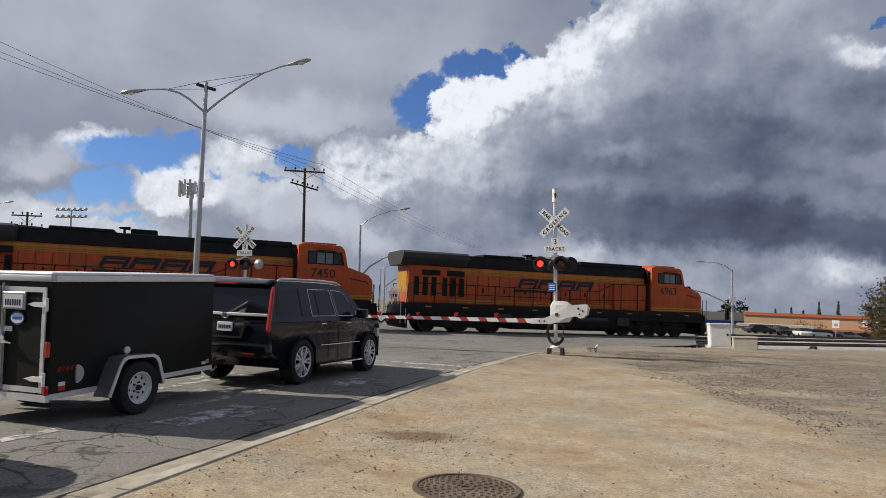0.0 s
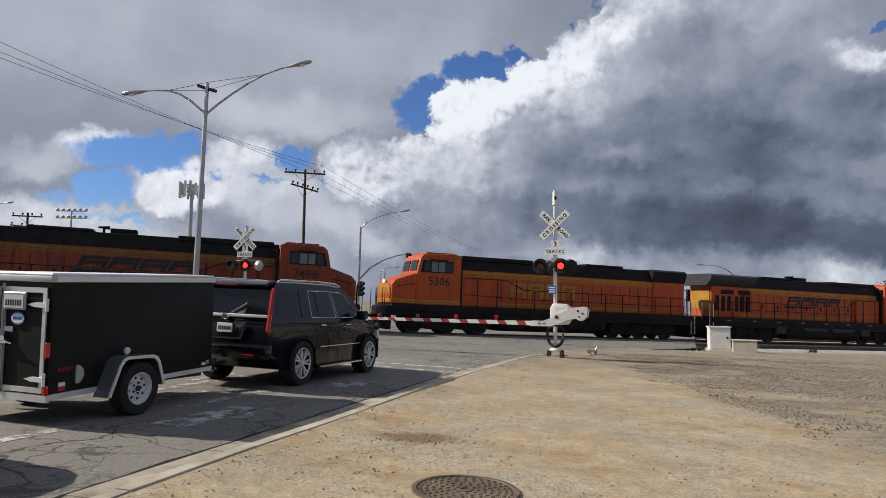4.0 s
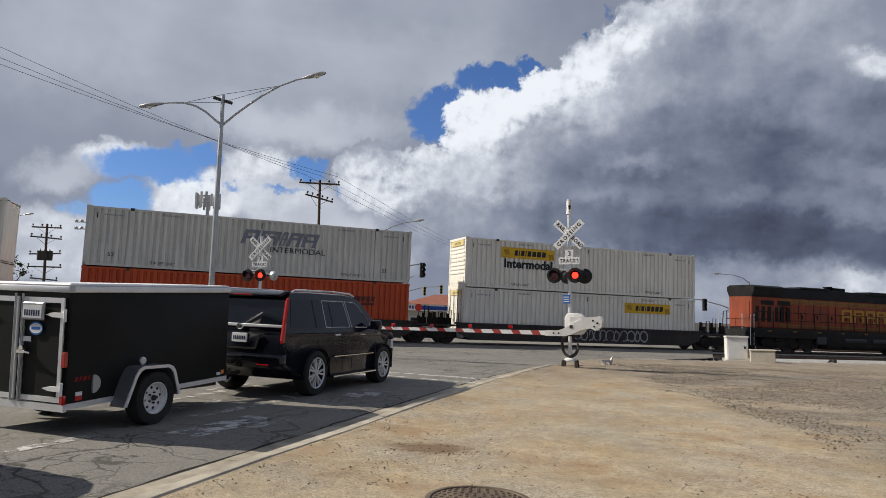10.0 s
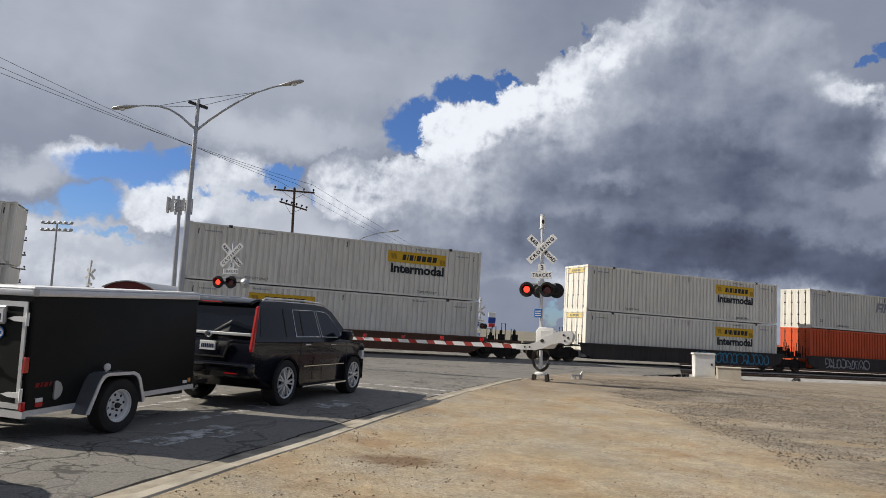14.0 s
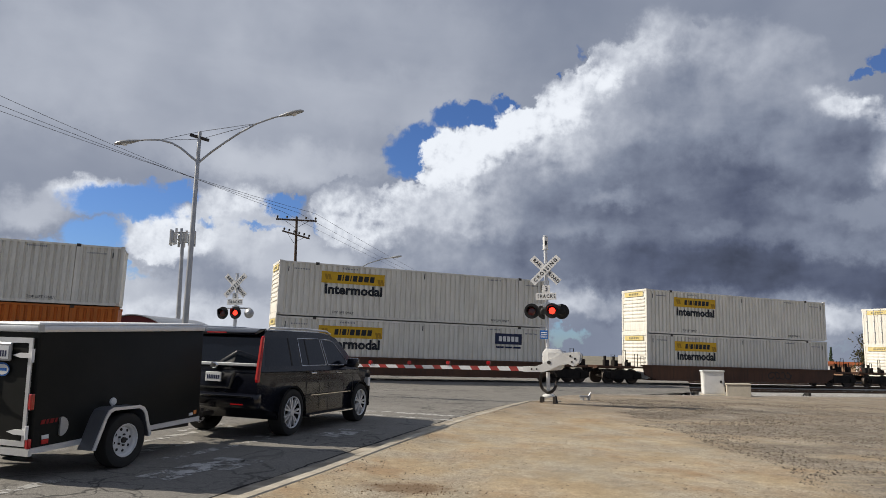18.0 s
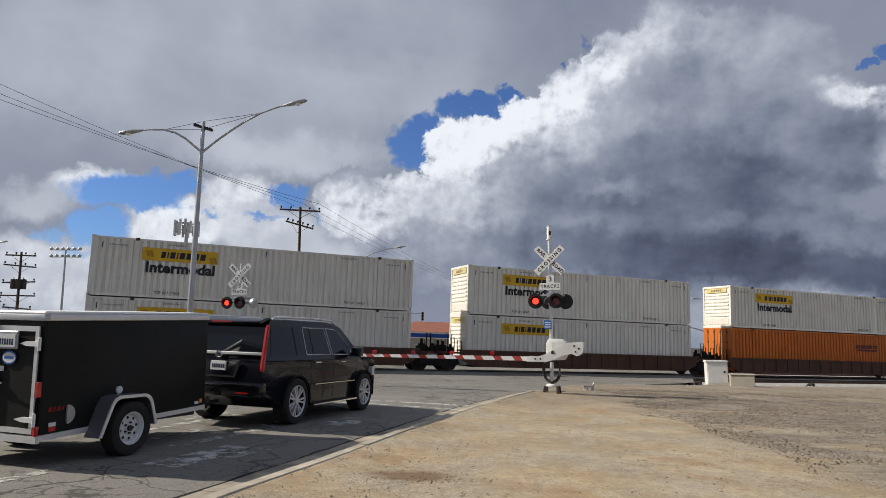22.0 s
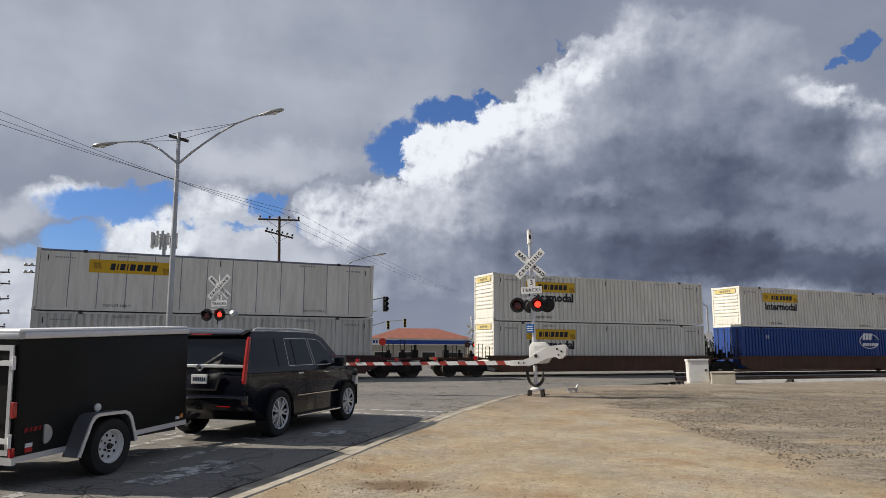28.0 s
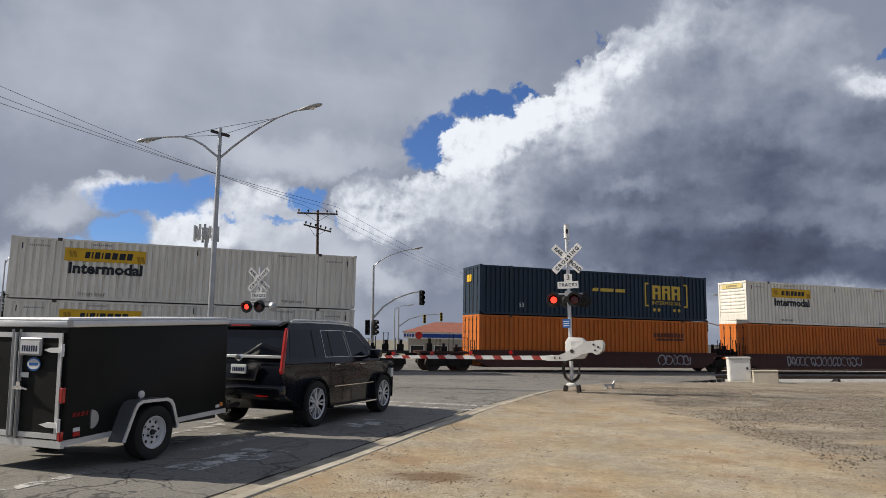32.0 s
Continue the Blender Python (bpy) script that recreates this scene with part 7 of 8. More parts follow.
M_BOXORANGE = surf("container_orange", (0.58, 0.155, 0.022), 0.55, var=0.12, scale=0.6, dirt=(0.26, 0.10, 0.04), dirt_amt=0.45, streak=True, rand=0.25)
M_BOXRED = surf("container_red_orange", (0.56, 0.085, 0.025), 0.55, var=0.1, scale=0.6, dirt=(0.28, 0.07, 0.04), dirt_amt=0.4, streak=True)
M_BOXNAVY = surf("container_navy", (0.018, 0.036, 0.062), 0.5, var=0.15, scale=0.6, dirt=(0.05, 0.06, 0.07), dirt_amt=0.4, streak=True)
M_BOXBLUE = surf("container_blue", (0.022, 0.065, 0.26), 0.5, var=0.12, scale=0.6, dirt=(0.06, 0.08, 0.16), dirt_amt=0.4, streak=True)
M_LOGOYELLOW = surf("logo_yellow", (0.68, 0.41, 0.022), 0.5, var=0.08, dirt=(0.42, 0.27, 0.04), dirt_amt=0.3)
# end logo: sunlight washing it out is put into the paler, weathered yellow
M_LOGOSUNLIT = surf("sun_bleached_yellow", (0.66, 0.53, 0.20), 0.6, var=0.2, scale=4, dirt=(0.60, 0.54, 0.38), dirt_amt=0.6)
M_INK = surf("container_ink", (0.02, 0.024, 0.03), 0.55, var=0.1, bump=0.02)
# its bars, paled likewise for the sun on the container's end
M_SUNLITINK = surf("bleached_ink", (0.25, 0.22, 0.13), 0.6, var=0.2)
M_INKGREY = surf("grey_ink", (0.20, 0.21, 0.25), 0.5, var=0.15, bump=0.02)
M_INKYELLOW = surf("yellow_ink", (0.60, 0.42, 0.07), 0.5, var=0.1, bump=0.02)
M_INKBROWN = surf("brown_ink", (0.10, 0.03, 0.02), 0.5, var=0.1, bump=0.02)
M_WELLBROWN = surf("well_car_brown", (0.115, 0.058, 0.035), 0.75, var=0.3, scale=0.7, dirt=(0.055, 0.042, 0.033), dirt_amt=0.6, streak=True)
M_WELLDARK = surf("well_car_black", (0.04, 0.036, 0.035), 0.75, var=0.35, scale=0.7, dirt=(0.085, 0.06, 0.045), dirt_amt=0.5, streak=True)
M_WELLRED = surf("well_car_maroon", (0.085, 0.035, 0.030), 0.75, var=0.3, scale=0.7, dirt=(0.05, 0.04, 0.035), dirt_amt=0.6, streak=True)
M_GRAFWHITE = surf("graffiti_white", (0.36, 0.36, 0.37), 0.7, var=0.3, scale=3)
M_GRAFBLUE = surf("graffiti_blue", (0.05, 0.24, 0.38), 0.7, var=0.3, scale=3)

BOX_L, BOX_W, BOX_H = 16.15, 2.59, 2.90
CACHE = {}


def cached(key, make):
    if key not in CACHE:
        CACHE[key] = make()
    return CACHE[key]


def corrugated(x0, x1, z0, z1, y, pitch, depth, sign):
    """A ribbed side sheet: runs of (x, y) extruded upwards."""
    bm = bm_new()
    k = round((x1 - x0) / pitch)
    p = (x1 - x0) / k
    line = []
    for i in range(k):
        a = x0 + i * p
        line += [(a, y), (a + p * 0.52, y), (a + p * 0.62, y - sign * depth), (a + p * 0.90, y - sign * depth)]
    line.append((x1, y))
    lo = [bm.verts.new((x, yy, z0)) for x, yy in line]
    hi = [bm.verts.new((x, yy, z1)) for x, yy in line]
    for i in range(len(line) - 1):
        bm.faces.new((lo[i], lo[i + 1], hi[i + 1], hi[i]))
    return bm


def container_meshes(mat, smooth_side, end):
    L, W, H = BOX_L / 2, BOX_W / 2, BOX_H
    out = []

    def keep(name, bm, m=mat):
        out.append((name, mesh_of(name, bm, m, 0)))

    for sign in (-1, 1):
        if smooth_side:
            for i in range(13):
                bm = bm_new()
                a, b = -L + 0.16 + i * (2 * L - 0.32) / 13, -L + 0.16 + (i + 1) * (2 * L - 0.32) / 13
                y0, y1 = sorted((sign * (W - 0.06), sign * (W - 0.004)))
                box(bm, a + 0.006, b - 0.006, y0, y1, 0.16, H - 0.13)
                keep("side_panel", bm)
            for i in range(1, 13):
                a = -L + 0.16 + i * (2 * L - 0.32) / 13
                bm = bm_new()
                y0, y1 = sorted((sign * (W - 0.03), sign * (W - 0.001)))
                box(bm, a - 0.018, a + 0.018, y0, y1, 0.17, H - 0.14)
                keep("panel_seam", bm, M_INKGREY)
        else:
            keep("side_panel", corrugated(-L + 0.14, L - 0.14, 0.15, H - 0.12, sign * (W - 0.006), 0.30, 0.075, sign))
        y0, y1 = sorted((sign * (W - 0.12), sign * W))
        bm = bm_new()
        box(bm, -L, L, y0, y1, H - 0.13, H - 0.035)
        keep("top_rail", bm, M_INKGREY if smooth_side else mat)
        bm = bm_new()
        box(bm, -L + 0.15, L - 0.15, y0, y1, 0.045, 0.17)
        keep("bottom_rail", bm)
        for x in (-L, L - 0.15, -6.10 - 0.07, 6.10 - 0.07):
            bm = bm_new()
            post = abs(x) > 7
            box(bm, x, x + (0.15 if post else 0.12), y0, y1 + (0.002 if sign > 0 else 0) - (0.002 if sign < 0 else 0), 0.17, H - 0.13)
            keep("corner_post" if post else "lifting_post", bm)
            bm = bm_new()
            yy = (y0 - 0.004, y1) if sign < 0 else (y0, y1 + 0.004)
            box(bm, x - 0.012, x + 0.17, yy[0], yy[1], H - 0.14, H)
            keep("corner_casting", bm, M_DARKSTEEL if not post else mat)
    bm = bm_new()
    box(bm, -L + 0.02, L - 0.02, -W + 0.1, W - 0.1, H - 0.05, H - 0.02)
    box(bm, -L + 0.02, L - 0.02, -W + 0.1, W - 0.1, 0.05, 0.15)
    keep("roof_and_floor", bm)
    bm = bm_new()
    box(bm, L - 0.05, L - 0.01, -W + 0.1, W - 0.1, 0.1, H - 0.1)
    keep("leading_end", bm)
    if end == "ribs":
        bm = bm_new()
        box(bm, -L + 0.03, -L + 0.05, -W + 0.1, W - 0.1, 0.1, H - 0.1)
        keep("end_wall", bm)
        for i in range(7):
            z0 = 0.75 + i * 0.24
            bm = bm_new()
            prism(bm, [(-L + 0.035, z0), (-L - 0.012, z0 + 0.04), (-L - 0.012, z0 + 0.13), (-L + 0.035, z0 + 0.17)], -W + 0.2, W - 0.2, "y")
            keep("end_rib", bm)
        bm = bm_new()
        box(bm, -L + 0.0, -L + 0.029, -W + 0.22, W - 0.22, 0.22, 0.66)
        keep("end_plate", bm)
    else:
        for y0, y1 in ((-W + 0.13, -0.01), (0.01, W - 0.13)):
            bm = bm_new()
            box(bm, -L + 0.012, -L + 0.05, y0, y1, 0.15, H - 0.13)
            keep("door", bm)
            for y in (y0 + 0.28, y1 - 0.28):
                bm = bm_new()
                cyl(bm, (-L - 0.012, y, 0.1), (-L - 0.012, y, H - 0.08), 0.02, seg=6)
                for z in (0.3, 1.0, 1.9, 2.6):
                    box(bm, -L - 0.03, -L + 0.012, y - 0.06, y + 0.06, z - 0.04, z + 0.04)
                keep("lock_rod", bm, M_DARKSTEEL if mat is not M_BOXWHITE else M_GALV)
    bm = bm_new()
    box(bm, -L - 0.01, -L + 0.05, -W, W, H - 0.14, H - 0.008)
    keep("end_header", bm)
    bm = bm_new()
    box(bm, -L - 0.01, -L + 0.05, -W, W, 0, 0.14)
    keep("end_sill", bm)
    return out


FACE = pose(0, 0, 0, 90)


def on_side(x, z, proud=0.004):
    return pose(x, -BOX_W / 2 - proud, z, 90)


def plate(w, h, t=0.006):
    bm = bm_new()
    box(bm, -w / 2, w / 2, -h / 2, h / 2, -0.004, t)
    return bm


def big_word(name, parent, mat, m, widths, h, gap, slant, thick=0.26, label=""):
    """A trade mark as plain slanted hollow blocks, each a part of its own; thick is the stroke's share of the height."""
    total = sum(widths) + gap * (len(widths) - 1)
    x = -total / 2
    for i, w in enumerate(widths):
        bm = bm_new()
        k = min(h * thick, w * 0.34)
        z0 = h * (0.06 if i % 2 else -0.04)
        for a0, a1, b0, b1 in ((x, x + k, -h / 2, h / 2), (x + w - k, x + w, -h / 2, h / 2), (x + k, x + w - k, h / 2 - k * 0.8, h / 2),
                               (x + k, x + w - k, z0 - k * 0.35, z0 + k * 0.35)):
            prism(bm, [(a0 + slant * b0, b0), (a1 + slant * b0, b0), (a1 + slant * b1, b1), (a0 + slant * b1, b1)], -0.002, 0.004, "z")
        part(name, bm, mat, parent, label, m=m)
        x += w + gap


def yellow_sign(c, x, z, w, word):
    p = part("logo_panel", cached(("lp", w), lambda: mesh_of("logo_panel", plate(w, 0.62), M_LOGOYELLOW)), None, c, "yellow advertising panel", m=on_side(x, z))
    part("logo_word", cached(("lb", w), lambda: mesh_of("logo_word", bars([0.20, 0.06, 0.22, 0.06, 0.24, 0.24, 0.26, 0.24], 0.31, 0.075, 0.12), M_INK)), None, p, "dark bars", m=pose(w * 0.04, 0, 0.008))
    part("logo_scroll", cached(("ls", w), lambda: mesh_of("logo_scroll", bars([0.14, 0.14], 0.3, 0.03, -0.3), surf("scroll_brown", (0.38, 0.22, 0.02), 0.5))), None, p, "small brown scroll", m=pose(-w * 0.40, 0.02, 0.008))
    part("logo_scroll", CACHE[("ls", w)], None, p, "small brown scroll", m=pose(w * 0.44, -0.12, 0.008))
    if word:
        part("lettering", cached("intermodal", lambda: letters("Intermodal", 0.70, M_INK, bold=0.026, width=1.04)), None, c, "dark heading", m=on_side(x + 0.05, z - 0.66))


def small_marks(c, marks):
    top = cached("toplift", lambda: letters("TOP LIFT ONLY", 0.17, M_INK))
    for x in ((-4.4, 5.0) if marks else ()):
        part("stencil", top, None, c, "small stencilled words", m=on_side(x - 0.2, 0.30))
    b = cached("serial", lambda: mesh_of("serial_code", bars([0.04] * 10, 0.07, 0.045), M_INKGREY))
    for x, z in ((6.9, 2.5), (-6.9, 2.5), (-4.3, 2.66), (4.4, 2.66)):
        tagged(part("serial_code", b, None, c, m=on_side(x, z)), kind="stuff")
    t = cached("tick", lambda: mesh_of("side_mark", bars([0.045], 0.28, 0.05), M_INK))
    for x in (-7.6, 0.0, 7.6):
        part("side_mark", t, None, c, "", m=on_side(x, 2.45 if x else 2.55))


def container(look_name, s0, z, end="ribs", logo=None, bottom=False):
    """One 53-foot container. s0: where its leading end stands at the start."""
    mats = {"white": M_BOXWHITE, "grey": M_BOXGREY, "orange": M_BOXORANGE, "red": M_BOXRED, "navy": M_BOXNAVY, "blue": M_BOXBLUE, "panel": M_BOXWHITE}
    words = {"white": "white ribbed steel", "grey": "pale grey ribbed steel", "orange": "orange ribbed steel", "red": "red-orange ribbed steel", "navy": "dark navy ribbed steel", "blue": "deep blue ribbed steel", "panel": "white smooth-panelled"}
    label = words[look_name] + " freight container " + ("in a rail car well" if bottom else "stacked on another container")
    c = thing("freight_container", along(s0 - BOX_L / 2, TRACK_OFF, z), label, "container", "containers on the train")
    for name, me in cached(("box", look_name, end), lambda: container_meshes(mats[look_name], look_name == "panel", end)):
        part(name, me, None, c)
    if look_name in ("white", "panel"):
        if logo is not None:
            yellow_sign(c, logo[0], 2.16, logo[1], logo[2])
        small_marks(c, True)
        p = part("end_logo", cached("endlogo", lambda: mesh_of("end_logo", plate(1.9 if end == "ribs" else 1.5, 0.30), M_LOGOSUNLIT)), None, c, "yellow panel", m=pose(-BOX_L / 2 - 0.016, 0, 2.58, 90, 0, -90))
        part("logo_word", cached("endbars", lambda: mesh_of("logo_word", bars([0.1, 0.1, 0.13, 0.13, 0.13, 0.13], 0.14, 0.05), M_SUNLITINK)), None, p, "dark bars", m=pose(0, 0, 0.008))
    elif look_name == "grey":
        if logo == "mark":
            big_word("mark_block", c, M_INKGREY, on_side(1.0, 1.95), [0.75, 0.95, 0.28, 0.65, 0.75], 0.72, 0.10, 0.35, 0.26, "grey slanted block")
            part("lettering", cached("intermodal_caps", lambda: letters("INTERMODAL", 0.40, M_INK, width=1.15)), None, c, "black capitals", m=on_side(1.9, 1.35))
        else:
            big_word("mark_block", c, M_INKNAVY, on_side(1.0, 1.70), [0.75, 0.95, 0.28, 0.65, 0.75], 0.95, 0.10, 0.35, 0.30, "navy slanted block")
        small_marks(c, logo == "mark")
        part("lettering", cached("fiftythree", lambda: letters("53", 0.3, M_INK)), None, c, "", m=on_side(-6.9, 0.6))
        part("lettering", CACHE["fiftythree"], None, c, "", m=on_side(6.6, 0.6))
    elif look_name in ("orange", "red"):
        part("trade_mark", cached("maker_mark", lambda: mesh_of("trade_mark", bars([0.2] * 9, 0.27, 0.06, 0.15), M_INKBROWN)), None, c, "dark slanted bars", m=on_side(5.0, 1.95 if bottom else 2.0))
        part("trade_bar", cached("maker_bar", lambda: mesh_of("trade_bar", bars([1.3, 0.7], 0.13, 0.08), M_INKBROWN)), None, c, "", m=on_side(5.1, 1.68))
    elif look_name == "navy":
        big_word("mark_block", c, M_INKYELLOW, on_side(4.9, 1.75), [0.62, 0.62, 0.66], 0.9, 0.12, 0.0, 0.30, "yellow block")
        part("lettering", cached("intermodal_yellow", lambda: letters("INTERMODAL", 0.33, M_INKYELLOW, width=1.1)), None, c, "yellow capitals", m=on_side(4.9, 1.08))

        def bracket():
            bm = bm_new()
            for x0, x1, z0, z1 in ((0.20, 0.30, -0.75, 0.75), (0.0, 0.20, 0.65, 0.75), (0.0, 0.20, -0.75, -0.65)):
                box(bm, x0, x1, z0, z1, -0.002, 0.004)
            return mesh_of("bracket", bm, M_INKYELLOW)

        def dot():
            bm = bm_new()
            cyl(bm, (0, 0, -0.002), (0, 0, 0.004), 0.11, seg=10)
            return mesh_of("dot", bm, M_INKYELLOW)
        part("bracket", cached("bracket", bracket), None, c, "yellow bracket", m=on_side(6.25, 1.6))
        part("bracket", CACHE["bracket"], None, c, "yellow bracket", m=on_side(3.55, 1.6) @ pose(0, 0, 0.002, 0, 180))
        for x in (-0.95, -0.6, 0.6, 0.95):
            part("dot", cached("dot", dot), None, c, m=on_side(4.9 + x, 0.65))
        part("slogan", cached("slogan", lambda: mesh_of("slogan", bars([0.42, 0.95, 0.7], 0.2, 0.14, 0.2), M_INKYELLOW)), None, c, "thin yellow bars", m=on_side(0.6, 1.75))
        part("lettering", cached("fiftythree_w", lambda: letters("53", 0.34, M_SIGNWHITE)), None, c, "", m=on_side(-5.4, 0.62))
        part("end_label", cached("endlab", lambda: mesh_of("end_label", plate(0.7, 0.42), M_LOGOYELLOW)), None, c, "yellow label", m=pose(-BOX_L / 2 - 0.016, 0.3, 2.2, 90, 0, -90))
    elif look_name == "blue":
        part("lettering", cached("fiftythree_w", lambda: letters("53", 0.34, M_SIGNWHITE)), None, c, "", m=on_side(-5.6, 2.2))
        part("trade_mark", cached("white_mark", lambda: mesh_of("trade_mark", bars([0.3, 0.3, 0.3], 0.5, 0.06, 0.2), M_SIGNWHITE)), None, c, "white blocks", m=on_side(5.0, 2.35))
        part("trade_bar", cached("white_bar", lambda: mesh_of("trade_bar", bars([0.2] * 7, 0.22, 0.05, 0.0), M_SIGNWHITE)), None, c, "", m=on_side(5.3, 1.75))

        def ring():
            bm = bm_new()
            tube(bm, [(0.95 * math.cos(a) * (1.15), 0.55 * math.sin(a), 0.003) for a in [0.2 + i * 0.25 for i in range(24)]], 0.035, 5)
            return mesh_of("ring", bm, M_SIGNWHITE)
        part("trade_ring", cached("white_ring", ring), None, c, "white ring", m=on_side(5.2, 2.0))
    TRAIN.append((c, s0 - BOX_L / 2, TRACK_OFF, z, 0))
    return c


def extra_mark(c, kind):
    if kind == "navy_panel":
        part("trade_panel", mesh_of("trade_panel", plate(1.75, 0.62), M_INKNAVY), None, c, "navy panel with white bars", m=on_side(5.4, 2.15))
        part("trade_word", mesh_of("trade_word", bars([0.2] * 5, 0.3, 0.07), M_SIGNWHITE), None, c, "white bars", m=on_side(5.4, 2.15, 0.012))
        part("trade_bar", mesh_of("trade_bar", bars([0.5, 0.5, 0.5], 0.1, 0.06), M_INKNAVY), None, c, "", m=on_side(5.4, 1.66))


def graffiti(parent, x0, x1, z0, z1, y, mat, seed):
    """Looping sprayed strokes, as flat ribbons."""
    rnd = random.Random(seed)
    bm = bm_new()
    x = x0
    while x < x1:
        w = rnd.uniform(0.35, 0.6)
        pts, a = [], rnd.uniform(0, 6.28)
        turn = rnd.choice((-1, 1))
        for i in range(14):
            a += turn * rnd.uniform(0.2, 0.75)
            pts.append((x + w * (0.5 + 0.5 * math.cos(a)) + i * 0.012, z0 + (z1 - z0) * (0.5 + 0.46 * math.sin(a * rnd.choice((1, 1, 0.9))))))
        r = rnd.uniform(0.025, 0.05)
        for (ax, az), (bx, bz) in zip(pts, pts[1:]):
            dx, dz = bx - ax, bz - az
            l = math.hypot(dx, dz) or 1
            px, pz = -dz / l * r, dx / l * r
            vs = [bm.verts.new((qx, y, qz)) for qx, qz in ((ax + px, az + pz), (bx + px, bz + pz), (bx - px, bz - pz), (ax - px, az - pz))]
            bm.faces.new(vs)
        x += w * 1.02
    return part("sprayed_tag", bm, mat, parent, "sprayed looping tag")


def truck_meshes(axles, r, spacing):
    half = spacing * (axles - 1) / 2
    bm = bm_new()
    for sg in (-1, 1):
        y0, y1 = sorted((sg * 0.98, sg * 1.14))
        prism(bm, [(-half - 0.45, 0.42), (-half - 0.2, 0.30), (half + 0.2, 0.30), (half + 0.45, 0.42), (half + 0.4, 0.72), (half * 0.5, 0.86), (-half * 0.5, 0.86), (-half - 0.4, 0.72)], y0, y1, "y")
        for i in range(axles):
            x = -half + i * spacing
            box(bm, x - 0.17, x + 0.17, min(y0, y1) - 0.05, max(y0, y1) + 0.05, 0.36, 0.68)
        for x in (-0.25, 0, 0.25):
            cyl(bm, (x, sg * 1.06, 0.38), (x, sg * 1.06, 0.70), 0.09, seg=8)
    if axles == 3:
        for sg in (-1, 1):
            y0, y1 = sorted((sg * 1.0, sg * 1.16))
            prism(bm, [(-half - 0.6, 0.62), (-half - 0.35, 0.95), (-half + 0.5, 1.05), (half - 0.5, 1.05), (half + 0.35, 0.95), (half + 0.6, 0.62), (half + 0.5, 0.56), (-half - 0.5, 0.56)], y0, y1, "y")
            for x in (-half + spacing / 2, half - spacing / 2):
                box(bm, x - 0.35, x + 0.35, y0 - 0.04, y1 + 0.04, 0.28, 0.62)
                cyl(bm, (x - 0.5, sg * 1.2, 0.85), (x + 0.1, sg * 1.2, 0.85), 0.12, seg=10)
        box(bm, -half - 0.5, half + 0.5, -0.6, 0.6, 0.4, 1.1)
    box(bm, -0.3, 0.3, -1.0, 1.0, 0.55, 0.85)
    frame_me = mesh_of("side_frame", bm, M_GRIMY, 30)
    bm = bm_new()
    for sg in (-1, 1):
        m = pose(0, sg * 0.70, r, 90 if sg < 0 else -90)
        lathe(bm, [(0.0, 0.08), (0.10, 0.08), (0.12, 0.05), (r * 0.72, 0.02), (r * 0.82, 0.06), (r, 0.06), (r + 0.005, -0.06), (r + 0.03, -0.07), (r + 0.03, -0.09), (0, -0.09)], m, 20)
    cyl(bm, (0, -0.7, r), (0, 0.7, r), 0.09, seg=8)
    return frame_me, mesh_of("wheelset", bm, M_WHEEL, 35)


def truck(parent, x, axles, r, spacing):
    fr, wh = cached(("truck", axles), lambda: truck_meshes(axles, r, spacing))
    part("side_frame", fr, None, parent, "grimy truck frame", m=pose(x, 0, 0))
    for i in range(axles):
        part("wheelset", wh, None, parent, "steel wheels", m=pose(x - spacing * (axles - 1) / 2 + i * spacing, 0, 0))


def well_unit(car, xc, mat, ribbed):
    def sides():
        out = []
        for sg in (-1, 1):
            bm = bm_new()
            y0, y1 = sorted((sg * 1.33, sg * 1.43))
            prism(bm, [(-8.5, 1.18), (-8.35, 0.62), (-7.6, 0.32), (7.6, 0.32), (8.35, 0.62), (8.5, 1.18)], y0, y1, "y")
            ya, yb = sorted((sg * 1.30, sg * 1.50))
            box(bm, -8.6, 8.6, ya, yb, 1.14, 1.24)
            box(bm, -7.6, 7.6, ya, yb, 0.28, 0.36)
            if ribbed:
                for i in range(15):
                    x = -7.4 + i * 14.8 / 14
                    a, b = sorted((sg * 1.42, sg * 1.50))
                    box(bm, x - 0.05, x + 0.05, a, b, 0.36, 1.14)
            out.append(mesh_of("well_side", bm, mat, 0))
        for i in range(6):
            bm = bm_new()
            x = -7.5 + i * 3.0
            box(bm, x - 0.25, x + 0.25, -1.33, 1.33, 0.27, 0.36)
            out.append(mesh_of("floor_beam", bm, mat, 0))
        return out
    for me in cached(("well", mat.name, ribbed), sides):
        part(me.name.split(".")[0], me, None, car, m=pose(xc, 0, 0))


